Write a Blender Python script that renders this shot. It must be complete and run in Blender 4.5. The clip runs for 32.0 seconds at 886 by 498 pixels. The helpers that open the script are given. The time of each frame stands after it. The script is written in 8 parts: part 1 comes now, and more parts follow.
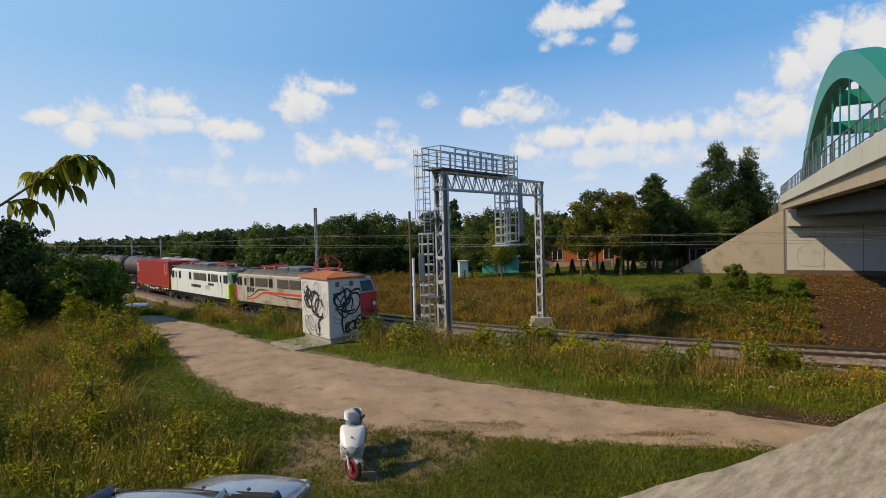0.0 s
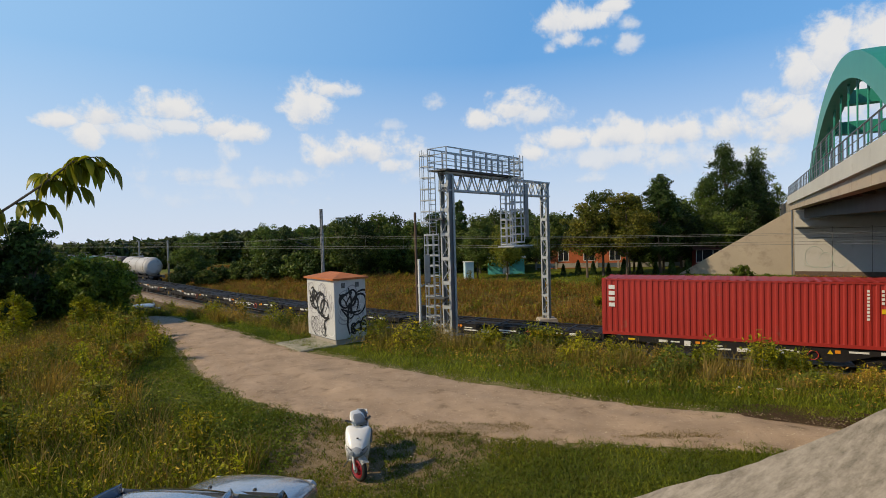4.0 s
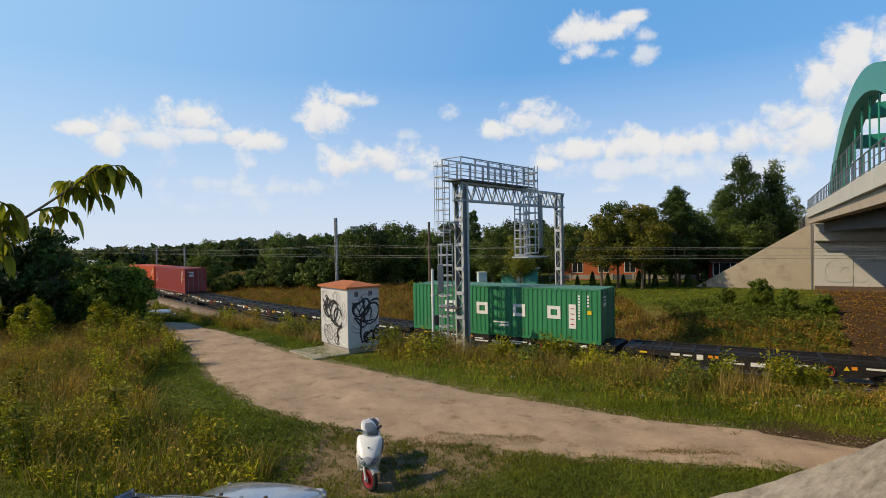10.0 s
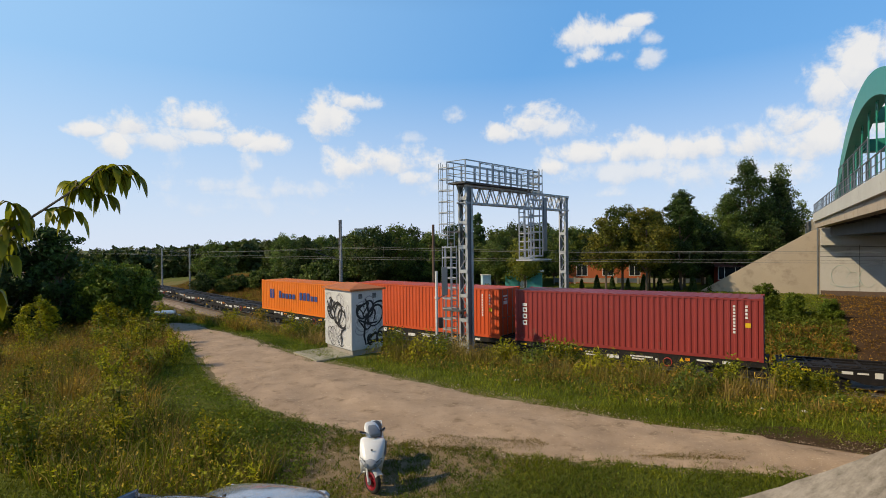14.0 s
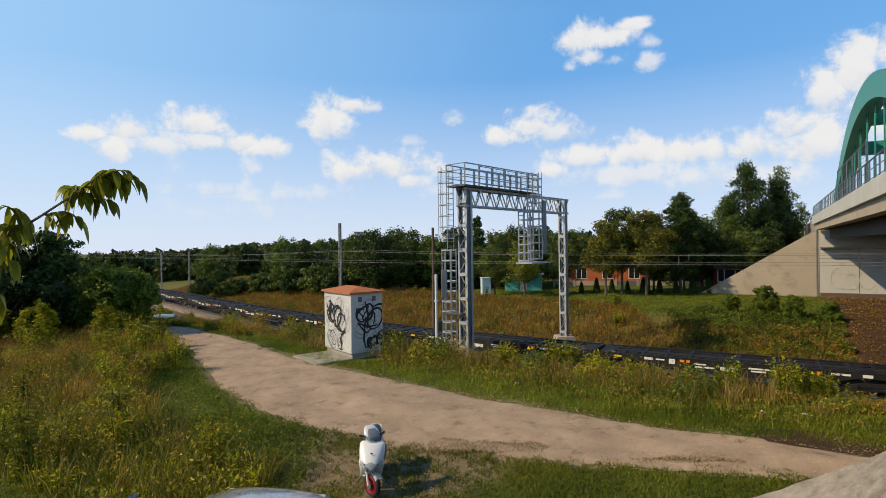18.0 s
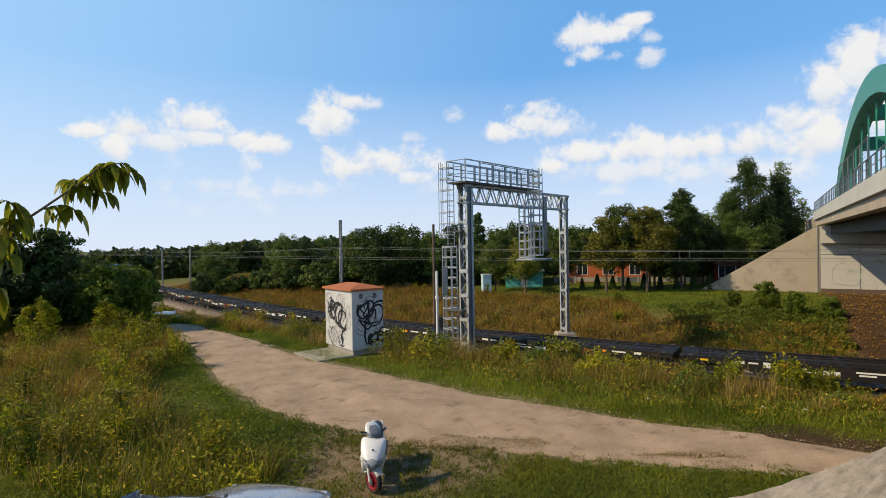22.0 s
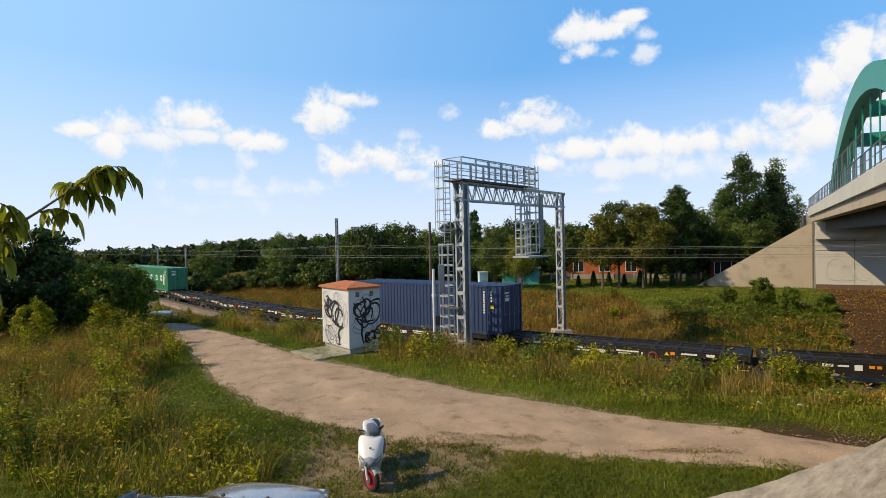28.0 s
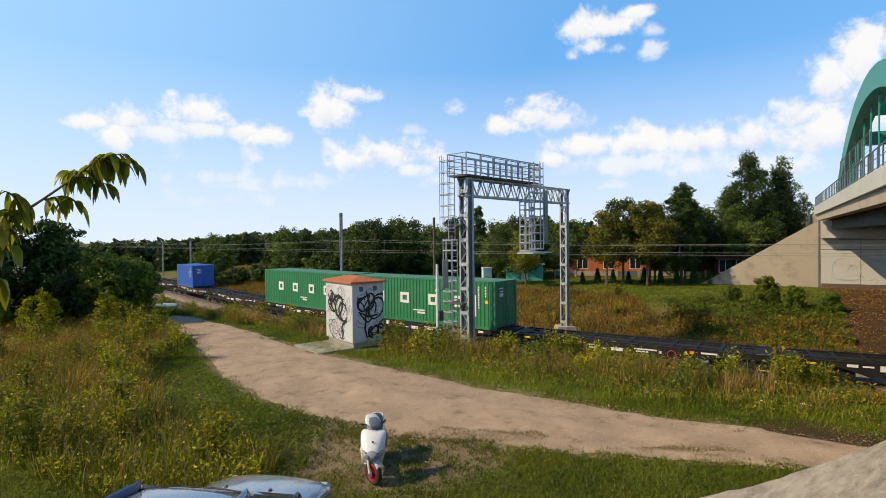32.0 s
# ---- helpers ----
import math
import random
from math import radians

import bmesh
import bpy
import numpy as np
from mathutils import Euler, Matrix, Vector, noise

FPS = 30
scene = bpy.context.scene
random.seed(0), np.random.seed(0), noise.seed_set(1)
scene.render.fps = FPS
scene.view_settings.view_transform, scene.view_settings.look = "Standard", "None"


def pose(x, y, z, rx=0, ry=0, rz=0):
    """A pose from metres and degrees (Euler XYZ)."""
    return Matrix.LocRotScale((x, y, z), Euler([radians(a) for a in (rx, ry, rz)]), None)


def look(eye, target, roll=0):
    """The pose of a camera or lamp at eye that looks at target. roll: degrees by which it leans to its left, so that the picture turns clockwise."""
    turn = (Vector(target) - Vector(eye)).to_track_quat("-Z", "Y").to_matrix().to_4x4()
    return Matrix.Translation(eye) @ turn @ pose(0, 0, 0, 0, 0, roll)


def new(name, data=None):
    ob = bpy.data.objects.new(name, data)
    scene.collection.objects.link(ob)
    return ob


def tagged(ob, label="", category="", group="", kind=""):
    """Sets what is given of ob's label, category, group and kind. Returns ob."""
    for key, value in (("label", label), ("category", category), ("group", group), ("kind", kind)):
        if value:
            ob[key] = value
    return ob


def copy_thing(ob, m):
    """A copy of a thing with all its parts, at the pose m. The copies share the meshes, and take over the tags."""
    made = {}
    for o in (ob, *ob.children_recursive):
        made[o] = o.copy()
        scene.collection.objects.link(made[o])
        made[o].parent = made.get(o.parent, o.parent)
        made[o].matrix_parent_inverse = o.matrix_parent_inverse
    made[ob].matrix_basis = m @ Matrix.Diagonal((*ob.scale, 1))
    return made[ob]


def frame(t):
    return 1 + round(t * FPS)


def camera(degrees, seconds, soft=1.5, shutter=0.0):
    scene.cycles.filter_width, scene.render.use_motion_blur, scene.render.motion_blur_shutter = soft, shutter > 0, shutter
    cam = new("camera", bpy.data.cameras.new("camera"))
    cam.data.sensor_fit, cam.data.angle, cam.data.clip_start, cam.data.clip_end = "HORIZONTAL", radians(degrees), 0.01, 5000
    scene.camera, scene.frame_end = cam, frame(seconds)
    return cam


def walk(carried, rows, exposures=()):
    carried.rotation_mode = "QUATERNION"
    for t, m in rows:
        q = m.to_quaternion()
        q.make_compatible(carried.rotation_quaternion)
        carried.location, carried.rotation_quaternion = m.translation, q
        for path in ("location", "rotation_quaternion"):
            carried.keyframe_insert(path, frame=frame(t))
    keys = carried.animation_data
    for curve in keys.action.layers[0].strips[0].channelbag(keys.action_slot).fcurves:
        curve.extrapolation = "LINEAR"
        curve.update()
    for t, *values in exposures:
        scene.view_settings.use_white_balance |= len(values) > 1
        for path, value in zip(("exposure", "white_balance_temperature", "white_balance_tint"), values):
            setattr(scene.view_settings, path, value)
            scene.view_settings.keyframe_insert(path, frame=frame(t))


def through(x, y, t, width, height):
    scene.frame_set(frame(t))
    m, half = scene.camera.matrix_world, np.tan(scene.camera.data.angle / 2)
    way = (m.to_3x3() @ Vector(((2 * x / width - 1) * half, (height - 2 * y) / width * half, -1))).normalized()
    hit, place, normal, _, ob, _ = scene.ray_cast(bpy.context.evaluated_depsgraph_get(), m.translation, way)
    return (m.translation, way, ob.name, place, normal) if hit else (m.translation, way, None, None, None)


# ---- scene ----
# ---- camera: one spot on the bank beside the bridge, small turns of a hand-held camera ----
EYE = (0.0, 0.0, 6.69)
CAM_ROWS = [
    (0, 88.035, 1.569, -2.248), (0.5, 88.173, 1.402, -2.268), (1, 88.128, 1.464, -2.558), (1.5, 87.947, 1.516, -2.876),
    (2, 88.163, 1.358, -2.806), (2.5, 88.132, 1.156, -2.671), (3, 88.034, 1.101, -2.786), (3.5, 88.064, 1.515, -2.097),
    (5.5, 88.654, 1.234, -0.882), (6, 88.798, 1.074, -0.632), (6.5, 88.867, 1.035, -0.770), (7, 88.882, 1.090, -0.785),
    (7.5, 88.903, 1.103, -0.571), (8, 89.061, 1.108, -0.522), (8.5, 88.993, 1.345, -0.513), (9, 88.724, 0.648, -0.562),
    (9.5, 89.009, 0.963, -0.340), (10, 89.234, 0.970, -0.218), (10.5, 89.313, 0.971, -0.245), (11, 89.305, 1.067, -0.176),
    (11.5, 89.194, 0.926, -0.196), (12, 89.273, 0.978, -0.093), (12.5, 89.248, 0.996, -0.232), (13, 89.371, 0.736, -0.008),
    (13.5, 89.398, 1.068, -0.122), (14, 89.506, 0.670, 0.226), (14.5, 89.794, 0.861, 0.352), (16.5, 89.669, 0.539, 0.346),
    (17, 89.727, 0.866, 0.390), (17.5, 89.721, 0.690, 0.218), (18, 89.827, 0.785, 0.181), (18.5, 89.897, 0.786, 0.172),
    (19, 89.950, 1.000, 0.357), (19.5, 89.566, 0.929, 0.334), (20, 89.724, 0.892, 0.648), (20.5, 89.675, 0.589, 0.595),
    (21, 89.406, 0.950, 0.606), (21.5, 89.279, 0.844, 0.092), (22, 89.476, 0.913, 0.248), (22.5, 89.256, 1.044, 0.187),
    (23, 89.416, 0.966, 0.455), (23.5, 89.208, 1.114, 0.496), (24, 89.220, 0.927, 0.583), (24.5, 89.451, 0.635, 0.727),
    (25, 89.577, 0.755, 0.781), (25.5, 89.442, 1.063, 0.618), (27.5, 89.384, 1.021, -0.185), (28, 89.239, 1.199, -0.129),
    (28.5, 89.111, 1.156, -0.078), (29, 89.040, 1.098, 0.252), (29.5, 88.903, 1.384, 0.167), (30, 88.961, 1.331, 0.341),
    (30.5, 88.794, 0.617, 0.333), (31, 88.820, 0.556, 0.252), (31.5, 88.773, 0.458, 0.249), (32, 88.759, 0.664, 0.303),
]
cam = camera(78.47, 32.0, soft=0.9)
walk(cam, [(t, pose(*EYE, rx, ry, rz)) for t, rx, ry, rz in CAM_ROWS],
     [(t, e, 7250, 10) for t, e in ((0, -0.16), (3.5, -0.16), (8, -0.12), (14, -0.06), (20, -0.02), (25, 0.08), (32, 0.14))])

# ---- light: afternoon sun from the side, blue sky with fair-weather clouds ----
SUN_EL, SUN_AZ = radians(37), radians(257)   # azimuth from +y clockwise
_to_sun = Vector((math.sin(SUN_AZ) * math.cos(SUN_EL), math.cos(SUN_AZ) * math.cos(SUN_EL), math.sin(SUN_EL)))


def nodes_of(owner):
    owner.use_nodes = True
    nt = owner.node_tree
    nt.nodes.clear()
    return nt


def node(nt, kind, ins=None, **props):
    n = nt.nodes.new(kind)
    for k, v in props.items():
        setattr(n, k, v)
    for k, v in (ins or {}).items():
        if isinstance(v, bpy.types.NodeSocket):
            nt.links.new(v, n.inputs[k])
        else:
            n.inputs[k].default_value = v
    return n


def mth(nt, op, a, b=0.0, c=0.0, clamp=False):
    n = node(nt, "ShaderNodeMath", {0: a, 1: b, 2: c}, operation=op)
    n.use_clamp = clamp
    return n.outputs[0]


def mixc(nt, fac, a, b):
    n = nt.nodes.new("ShaderNodeMix")
    n.data_type = "RGBA"
    for k, v in ((0, fac), (6, a), (7, b)):
        if isinstance(v, bpy.types.NodeSocket):
            nt.links.new(v, n.inputs[k])
        else:
            n.inputs[k].default_value = v if k == 0 else (*v[:3], 1)
    return n.outputs[2]


def ramp(nt, fac, stops):
    n = nt.nodes.new("ShaderNodeValToRGB")
    while len(n.color_ramp.elements) < len(stops):
        n.color_ramp.elements.new(0.5)
    for e, (p, c) in zip(n.color_ramp.elements, stops):
        e.position, e.color = p, (*c, 1) if len(c) == 3 else c
    nt.links.new(fac, n.inputs[0])
    return n.outputs[0]


# clouds in heaps of lobes; a heap's place is azimuth and elevation in degrees
CLOUDS = []


def heap_cloud(az, el, *lobes):
    """lobes: offset in azimuth and elevation, half width, half height, thickness."""
    for a, e, wd, ht, thick in lobes:
        CLOUDS.append((az + a, el + e, wd, ht, thick))


# long heap over the wood
heap_cloud(-33.2, 10.8, (0.0, 0.0, 1.3, 0.6, 1), (3.3, 0.7, 2.1, 1.4, 1), (1.9, -1.0, 1.0, 1.1, 1), (5.5, -0.4, 3.7, 1.0, 0.9), (8.8, 1.7, 2.6, 1.3, 1), (8.5, 0.0, 3.6, 0.8, 0.9), (12.8, 0.2, 1.9, 0.9, 1), (15.1, -0.3, 1.9, 0.9, 1), (14.0, -2.4, 1.1, 0.9, 0.7), (7.0, -2.5, 0.7, 0.9, 0.5))
# leaning puff
heap_cloud(-12.0, 13.3, (0.0, 0.0, 1.8, 1.9, 1), (2.3, 1.7, 2.0, 0.9, 1), (4.3, 1.5, 1.2, 0.5, 0.8))
# flat heap beside the gantry
heap_cloud(-6.5, 8.9, (0.0, 0.0, 4.5, 1.4, 1), (-3.4, -0.5, 2.0, 1.0, 1), (3.2, -1.5, 1.5, 0.9, 0.9), (2.8, 2.6, 1.1, 0.5, 0.6), (6.3, -2.6, 2.4, 0.8, 0.6))
# thin low layer
heap_cloud(-22.6, 6.5, (0.0, 0.0, 4.2, 0.8, 0.6), (6.7, -0.6, 5.7, 0.9, 0.6), (-5.9, -1.6, 1.0, 0.5, 0.4), (1.8, -2.2, 6.5, 0.8, 0.4))
# ragged cloud high up
heap_cloud(14.2, 20.6, (0.0, 0.0, 2.2, 1.3, 1), (2.6, -0.4, 2.1, 1.0, 1), (5.0, 0.8, 1.3, 0.6, 1), (1.3, -1.7, 1.2, 0.8, 0.9), (3.7, -2.1, 1.3, 0.6, 0.7), (-1.0, -2.5, 0.6, 0.5, 0.7), (6.7, -1.1, 0.9, 0.6, 0.8), (6.5, -2.7, 1.0, 1.0, 0.8))
# small heaps
heap_cloud(1.7, 13.7, (0.0, 0.0, 1.1, 0.7, 0.7), (7.8, -1.0, 2.3, 1.4, 1), (4.6, -2.0, 1.5, 0.9, 1), (9.6, -1.8, 2.8, 1.2, 0.9))
# long bank towards the bridge
heap_cloud(11.1, 8.1, (0.0, 0.0, 1.7, 0.8, 1), (3.3, 1.2, 2.5, 1.1, 1), (8.5, 1.3, 3.1, 1.4, 1), (13.9, 1.2, 3.1, 1.4, 1), (18.6, 1.0, 2.6, 1.4, 1), (8.2, -0.7, 6.1, 1.2, 0.8), (16.6, -1.3, 5.7, 1.4, 0.8), (6.0, -2.8, 1.5, 0.5, 0.6))
# towering heap over the bridge
heap_cloud(32.9, 10.5, (0.0, 0.0, 1.8, 1.5, 1), (2.2, 2.7, 1.5, 2.2, 1), (4.2, 3.9, 1.8, 2.2, 1), (1.6, -1.5, 2.9, 2.0, 1), (7.6, 1.6, 2.9, 4.0, 1))


def make_world():
    w = bpy.data.worlds.new("sky")
    scene.world = w
    nt = nodes_of(w)
    sky = node(nt, "ShaderNodeTexSky", sky_type="NISHITA", sun_disc=False, sun_elevation=SUN_EL,
               sun_rotation=SUN_AZ, altitude=150, air_density=1.0, dust_density=0.3, ozone_density=3.0)
    co = node(nt, "ShaderNodeTexCoord").outputs["Generated"]
    xyz = node(nt, "ShaderNodeSeparateXYZ", {0: co})
    az = mth(nt, "MULTIPLY", mth(nt, "ARCTAN2", xyz.outputs[0], xyz.outputs[1]), 57.2958)
    el = mth(nt, "MULTIPLY", mth(nt, "ARCSINE", xyz.outputs[2]), 57.2958)
    warp = node(nt, "ShaderNodeTexNoise", {"Vector": co, "Scale": 6.0, "Detail": 2.0, "Roughness": 0.5})
    bent = node(nt, "ShaderNodeVectorMath", {0: co, 1: node(nt, "ShaderNodeVectorMath", {0: warp.outputs["Color"], 3: 0.06}, operation="SCALE").outputs[0]}, operation="ADD").outputs[0]
    n1 = node(nt, "ShaderNodeTexNoise", {"Vector": bent, "Scale": 22.0, "Detail": 9.0, "Roughness": 0.6, "Lacunarity": 2.1})
    n2 = node(nt, "ShaderNodeTexVoronoi", {"Vector": bent, "Scale": 42.0, "Detail": 3.0, "Roughness": 0.55, "Smoothness": 0.5}, feature="SMOOTH_F1", normalize=True)
    puff = mth(nt, "SUBTRACT", 0.42, n2.outputs["Distance"])
    wob = mth(nt, "ADD", mth(nt, "MULTIPLY", mth(nt, "SUBTRACT", n1.outputs[0], 0.52), 2.3), mth(nt, "MULTIPLY", puff, 0.35))
    best, level, body = None, None, None
    for a, e, wd, ht, thick in CLOUDS:
        dx = mth(nt, "DIVIDE", mth(nt, "SUBTRACT", az, a), wd * 1.7)
        dy = mth(nt, "DIVIDE", mth(nt, "SUBTRACT", el, e - 0.45), ht * 1.7)
        # flat underneath, heaped above
        dy = mth(nt, "MULTIPLY", dy, mth(nt, "ADD", 1.0, mth(nt, "MULTIPLY", mth(nt, "LESS_THAN", dy, 0.0), 0.45)))
        r = mth(nt, "SQRT", mth(nt, "ADD", mth(nt, "MULTIPLY", dx, dx), mth(nt, "MULTIPLY", dy, dy)))
        q = mth(nt, "SUBTRACT", 1.0, r)
        m = mth(nt, "MINIMUM", mth(nt, "MULTIPLY", q, thick), mth(nt, "MULTIPLY", q, 1.8))
        if best is None:
            best, level, body = m, dy, mth(nt, "ADD", thick, 0.0)
        else:
            won = mth(nt, "GREATER_THAN", m, best)
            level = mth(nt, "ADD", level, mth(nt, "MULTIPLY", won, mth(nt, "SUBTRACT", dy, level)))
            body = mth(nt, "ADD", body, mth(nt, "MULTIPLY", won, mth(nt, "SUBTRACT", thick, body)))
            best = mth(nt, "MAXIMUM", best, m)
    # scattered clouds all round, outside the listed ones
    n3 = node(nt, "ShaderNodeTexNoise", {"Vector": co, "Scale": 3.2, "Detail": 3.0, "Roughness": 0.5})
    behind = mth(nt, "MULTIPLY", mth(nt, "GREATER_THAN", mth(nt, "ABSOLUTE", az), 52.0),
                 mth(nt, "MULTIPLY", mth(nt, "SUBTRACT", n3.outputs[0], 0.62), 4.0))
    behind = mth(nt, "SUBTRACT", behind, mth(nt, "MULTIPLY", mth(nt, "LESS_THAN", mth(nt, "ABSOLUTE", az), 52.0), 9.0))
    best = mth(nt, "MAXIMUM", best, behind)
    dens = mth(nt, "SUBTRACT", mth(nt, "ADD", best, wob), 0.08)
    cover = node(nt, "ShaderNodeMapRange", {0: dens, 1: -0.05, 2: 0.62, 3: 0.0, 4: 1.0},
                 interpolation_type="SMOOTHSTEP").outputs[0]
    # bright heaped tops, blue-grey flat bases
    lit = mth(nt, "SUBTRACT", mth(nt, "ADD", mth(nt, "MULTIPLY", level, 0.7), mth(nt, "ADD", mth(nt, "MULTIPLY", wob, 0.5), 0.62)), mth(nt, "MULTIPLY", best, 0.25))
    shade = node(nt, "ShaderNodeMapRange", {0: lit, 1: -0.15, 2: 0.6, 3: 0.0, 4: 1.0}, interpolation_type="SMOOTHSTEP").outputs[0]
    white = mixc(nt, shade, (4.5, 5.05, 6.1), (5.85, 6.1, 6.55))
    haze = node(nt, "ShaderNodeMapRange", {0: el, 1: 0.0, 2: 17.0, 3: 0.85, 4: 0.0}).outputs[0]
    air = mixc(nt, 0.65, sky.outputs[0], (0.75, 3.1, 7.2))
    # the air pales towards the sun
    up = node(nt, "ShaderNodeVectorMath", {0: co, 1: tuple(_to_sun)}, operation="DOT_PRODUCT").outputs["Value"]
    pale = node(nt, "ShaderNodeMapRange", {0: up, 1: -0.1, 2: 0.6, 3: 0.0, 4: 0.5}).outputs[0]
    air = mixc(nt, pale, air, (3.5, 5.6, 7.9))
    # deeper blue overhead
    high = node(nt, "ShaderNodeMapRange", {0: el, 1: 23.0, 2: 44.0, 3: 0.0, 4: 0.88}).outputs[0]
    air = mixc(nt, high, air, (0.25, 0.75, 1.9))
    base = mixc(nt, haze, air, (4.9, 5.7, 7.2))
    col = mixc(nt, mth(nt, "MULTIPLY", cover, mth(nt, "MULTIPLY", mth(nt, "POWER", body, 1.3), 0.94)), base, white)
    bg = node(nt, "ShaderNodeBackground", {0: col, 1: 0.147})
    out = node(nt, "ShaderNodeOutputWorld", {0: bg.outputs[0]})


make_world()
sun = new("sun", bpy.data.lights.new("sun", "SUN"))
sun.data.energy, sun.data.angle, sun.data.color = 4.2, radians(0.6), (1.0, 0.84, 0.59)
sun.matrix_world = look(_to_sun * 50, (0, 0, 0))


# ---- materials ----
def material(name, color, rough=0.7, metal=0.0, vary=0.25, scale=2.0, fine=30.0, bump=0.15, dirt=None, dirt_at=0.6,
             spec=0.5, random_hue=0.0, coords="Object", coat=0.0, island=0.0):
    """A surface with grain at two scales, patches of dirt, and a little relief."""
    m = bpy.data.materials.new(name)
    nt = nodes_of(m)
    co = node(nt, "ShaderNodeTexCoord").outputs[coords]
    big = node(nt, "ShaderNodeTexNoise", {"Vector": co, "Scale": scale, "Detail": 4.0, "Roughness": 0.6})
    small = node(nt, "ShaderNodeTexNoise", {"Vector": co, "Scale": fine, "Detail": 3.0, "Roughness": 0.7})
    f = mth(nt, "ADD", mth(nt, "MULTIPLY", big.outputs[0], 0.6), mth(nt, "MULTIPLY", small.outputs[0], 0.4))
    lo = tuple(c * (1 - vary) for c in color)
    hi = tuple(min(1, c * (1 + vary)) for c in color)
    col = mixc(nt, node(nt, "ShaderNodeMapRange", {0: f, 1: 0.3, 2: 0.7}).outputs[0], lo, hi)
    if dirt:
        d = node(nt, "ShaderNodeTexNoise", {"Vector": co, "Scale": scale * 1.7, "Detail": 6.0, "Roughness": 0.7})
        fac = node(nt, "ShaderNodeMapRange", {0: d.outputs[0], 1: dirt_at - 0.06, 2: dirt_at + 0.1}).outputs[0]
        col = mixc(nt, fac, col, dirt)
    if random_hue:
        r = node(nt, "ShaderNodeObjectInfo").outputs["Random"]
        v = mth(nt, "ADD", 1 - random_hue, mth(nt, "MULTIPLY", r, 2 * random_hue))
        col = node(nt, "ShaderNodeHueSaturation", {"Value": v, "Color": col}).outputs[0]
    if island:
        r = node(nt, "ShaderNodeNewGeometry").outputs["Random Per Island"]
        v = mth(nt, "ADD", 1 - island, mth(nt, "MULTIPLY", r, 2 * island))
        h = mth(nt, "ADD", 0.5 - 0.05 * island, mth(nt, "MULTIPLY", r, 0.1 * island))
        col = node(nt, "ShaderNodeHueSaturation", {"Hue": h, "Value": v, "Color": col}).outputs[0]
    b = node(nt, "ShaderNodeBsdfPrincipled", {"Base Color": col, "Roughness": rough, "Metallic": metal, "Specular IOR Level": spec})
    if coat:
        b.inputs["Coat Weight"].default_value = coat
        b.inputs["Coat Roughness"].default_value = 0.08
    if bump:
        bp = node(nt, "ShaderNodeBump", {"Strength": bump, "Distance": 0.02, "Height": f})
        nt.links.new(bp.outputs[0], b.inputs["Normal"])
    node(nt, "ShaderNodeOutputMaterial", {0: b.outputs[0]})
    return m


def leaf_material(name, color, other, rough=0.55, through=0.3):
    m = bpy.data.materials.new(name)
    nt = nodes_of(m)
    r = node(nt, "ShaderNodeNewGeometry").outputs["Random Per Island"]
    o = node(nt, "ShaderNodeObjectInfo").outputs["Random"]
    co = node(nt, "ShaderNodeTexCoord").outputs["Object"]
    n = node(nt, "ShaderNodeTexNoise", {"Vector": co, "Scale": 0.6, "Detail": 3.0})
    big = node(nt, "ShaderNodeMapRange", {0: n.outputs[0], 1: 0.36, 2: 0.64}).outputs[0]
    f = mth(nt, "ADD", mth(nt, "MULTIPLY", r, 0.45), mth(nt, "MULTIPLY", big, 0.55))
    col = mixc(nt, f, color, other)
    q = mth(nt, "FRACT", mth(nt, "MULTIPLY", r, 7.31))
    v = mth(nt, "MULTIPLY", mth(nt, "ADD", 0.78, mth(nt, "MULTIPLY", o, 0.44)), mth(nt, "ADD", 0.55, mth(nt, "MULTIPLY", q, 0.95)))
    hue = mth(nt, "ADD", 0.488, mth(nt, "MULTIPLY", o, 0.02))
    col = node(nt, "ShaderNodeHueSaturation", {"Hue": hue, "Value": v, "Color": col}).outputs[0]
    b = node(nt, "ShaderNodeBsdfPrincipled", {"Base Color": col, "Roughness": rough, "Specular IOR Level": 0.3})
    t = node(nt, "ShaderNodeBsdfTranslucent", {"Color": col})
    mx = node(nt, "ShaderNodeMixShader", {0: through, 1: b.outputs[0], 2: t.outputs[0]})
    node(nt, "ShaderNodeOutputMaterial", {0: mx.outputs[0]})
    return m


def glass_material(name, color=(0.02, 0.025, 0.03)):
    m = bpy.data.materials.new(name)
    nt = nodes_of(m)
    b = node(nt, "ShaderNodeBsdfPrincipled", {"Base Color": (*color, 1), "Roughness": 0.06, "Specular IOR Level": 0.6})
    node(nt, "ShaderNodeOutputMaterial", {0: b.outputs[0]})
    return m


STEEL = material("galvanised_steel", (0.17, 0.195, 0.22), 0.5, 0.5, 0.2, 1.5, 40, 0.1, (0.25, 0.24, 0.22), 0.66)
ZINC = material("bright_zinc_steel", (0.40, 0.43, 0.46), 0.5, 0.25, 0.16, 1.2, 40, 0.1, (0.27, 0.27, 0.26), 0.64)
STEEL_DARK = material("dark_steel", (0.10, 0.105, 0.11), 0.6, 0.4, 0.3, 3, 40, 0.1)
RAIL = material("rail_steel", (0.10, 0.065, 0.05), 0.5, 0.6, 0.3, 3, 60, 0.1)
RAIL_HEAD = material("worn_rail_head", (0.35, 0.35, 0.36), 0.3, 0.9, 0.15, 3, 60, 0.05)
SLEEPER = material("concrete_sleeper", (0.24, 0.21, 0.18), 0.9, 0, 0.25, 3, 30, 0.3, random_hue=0.2)
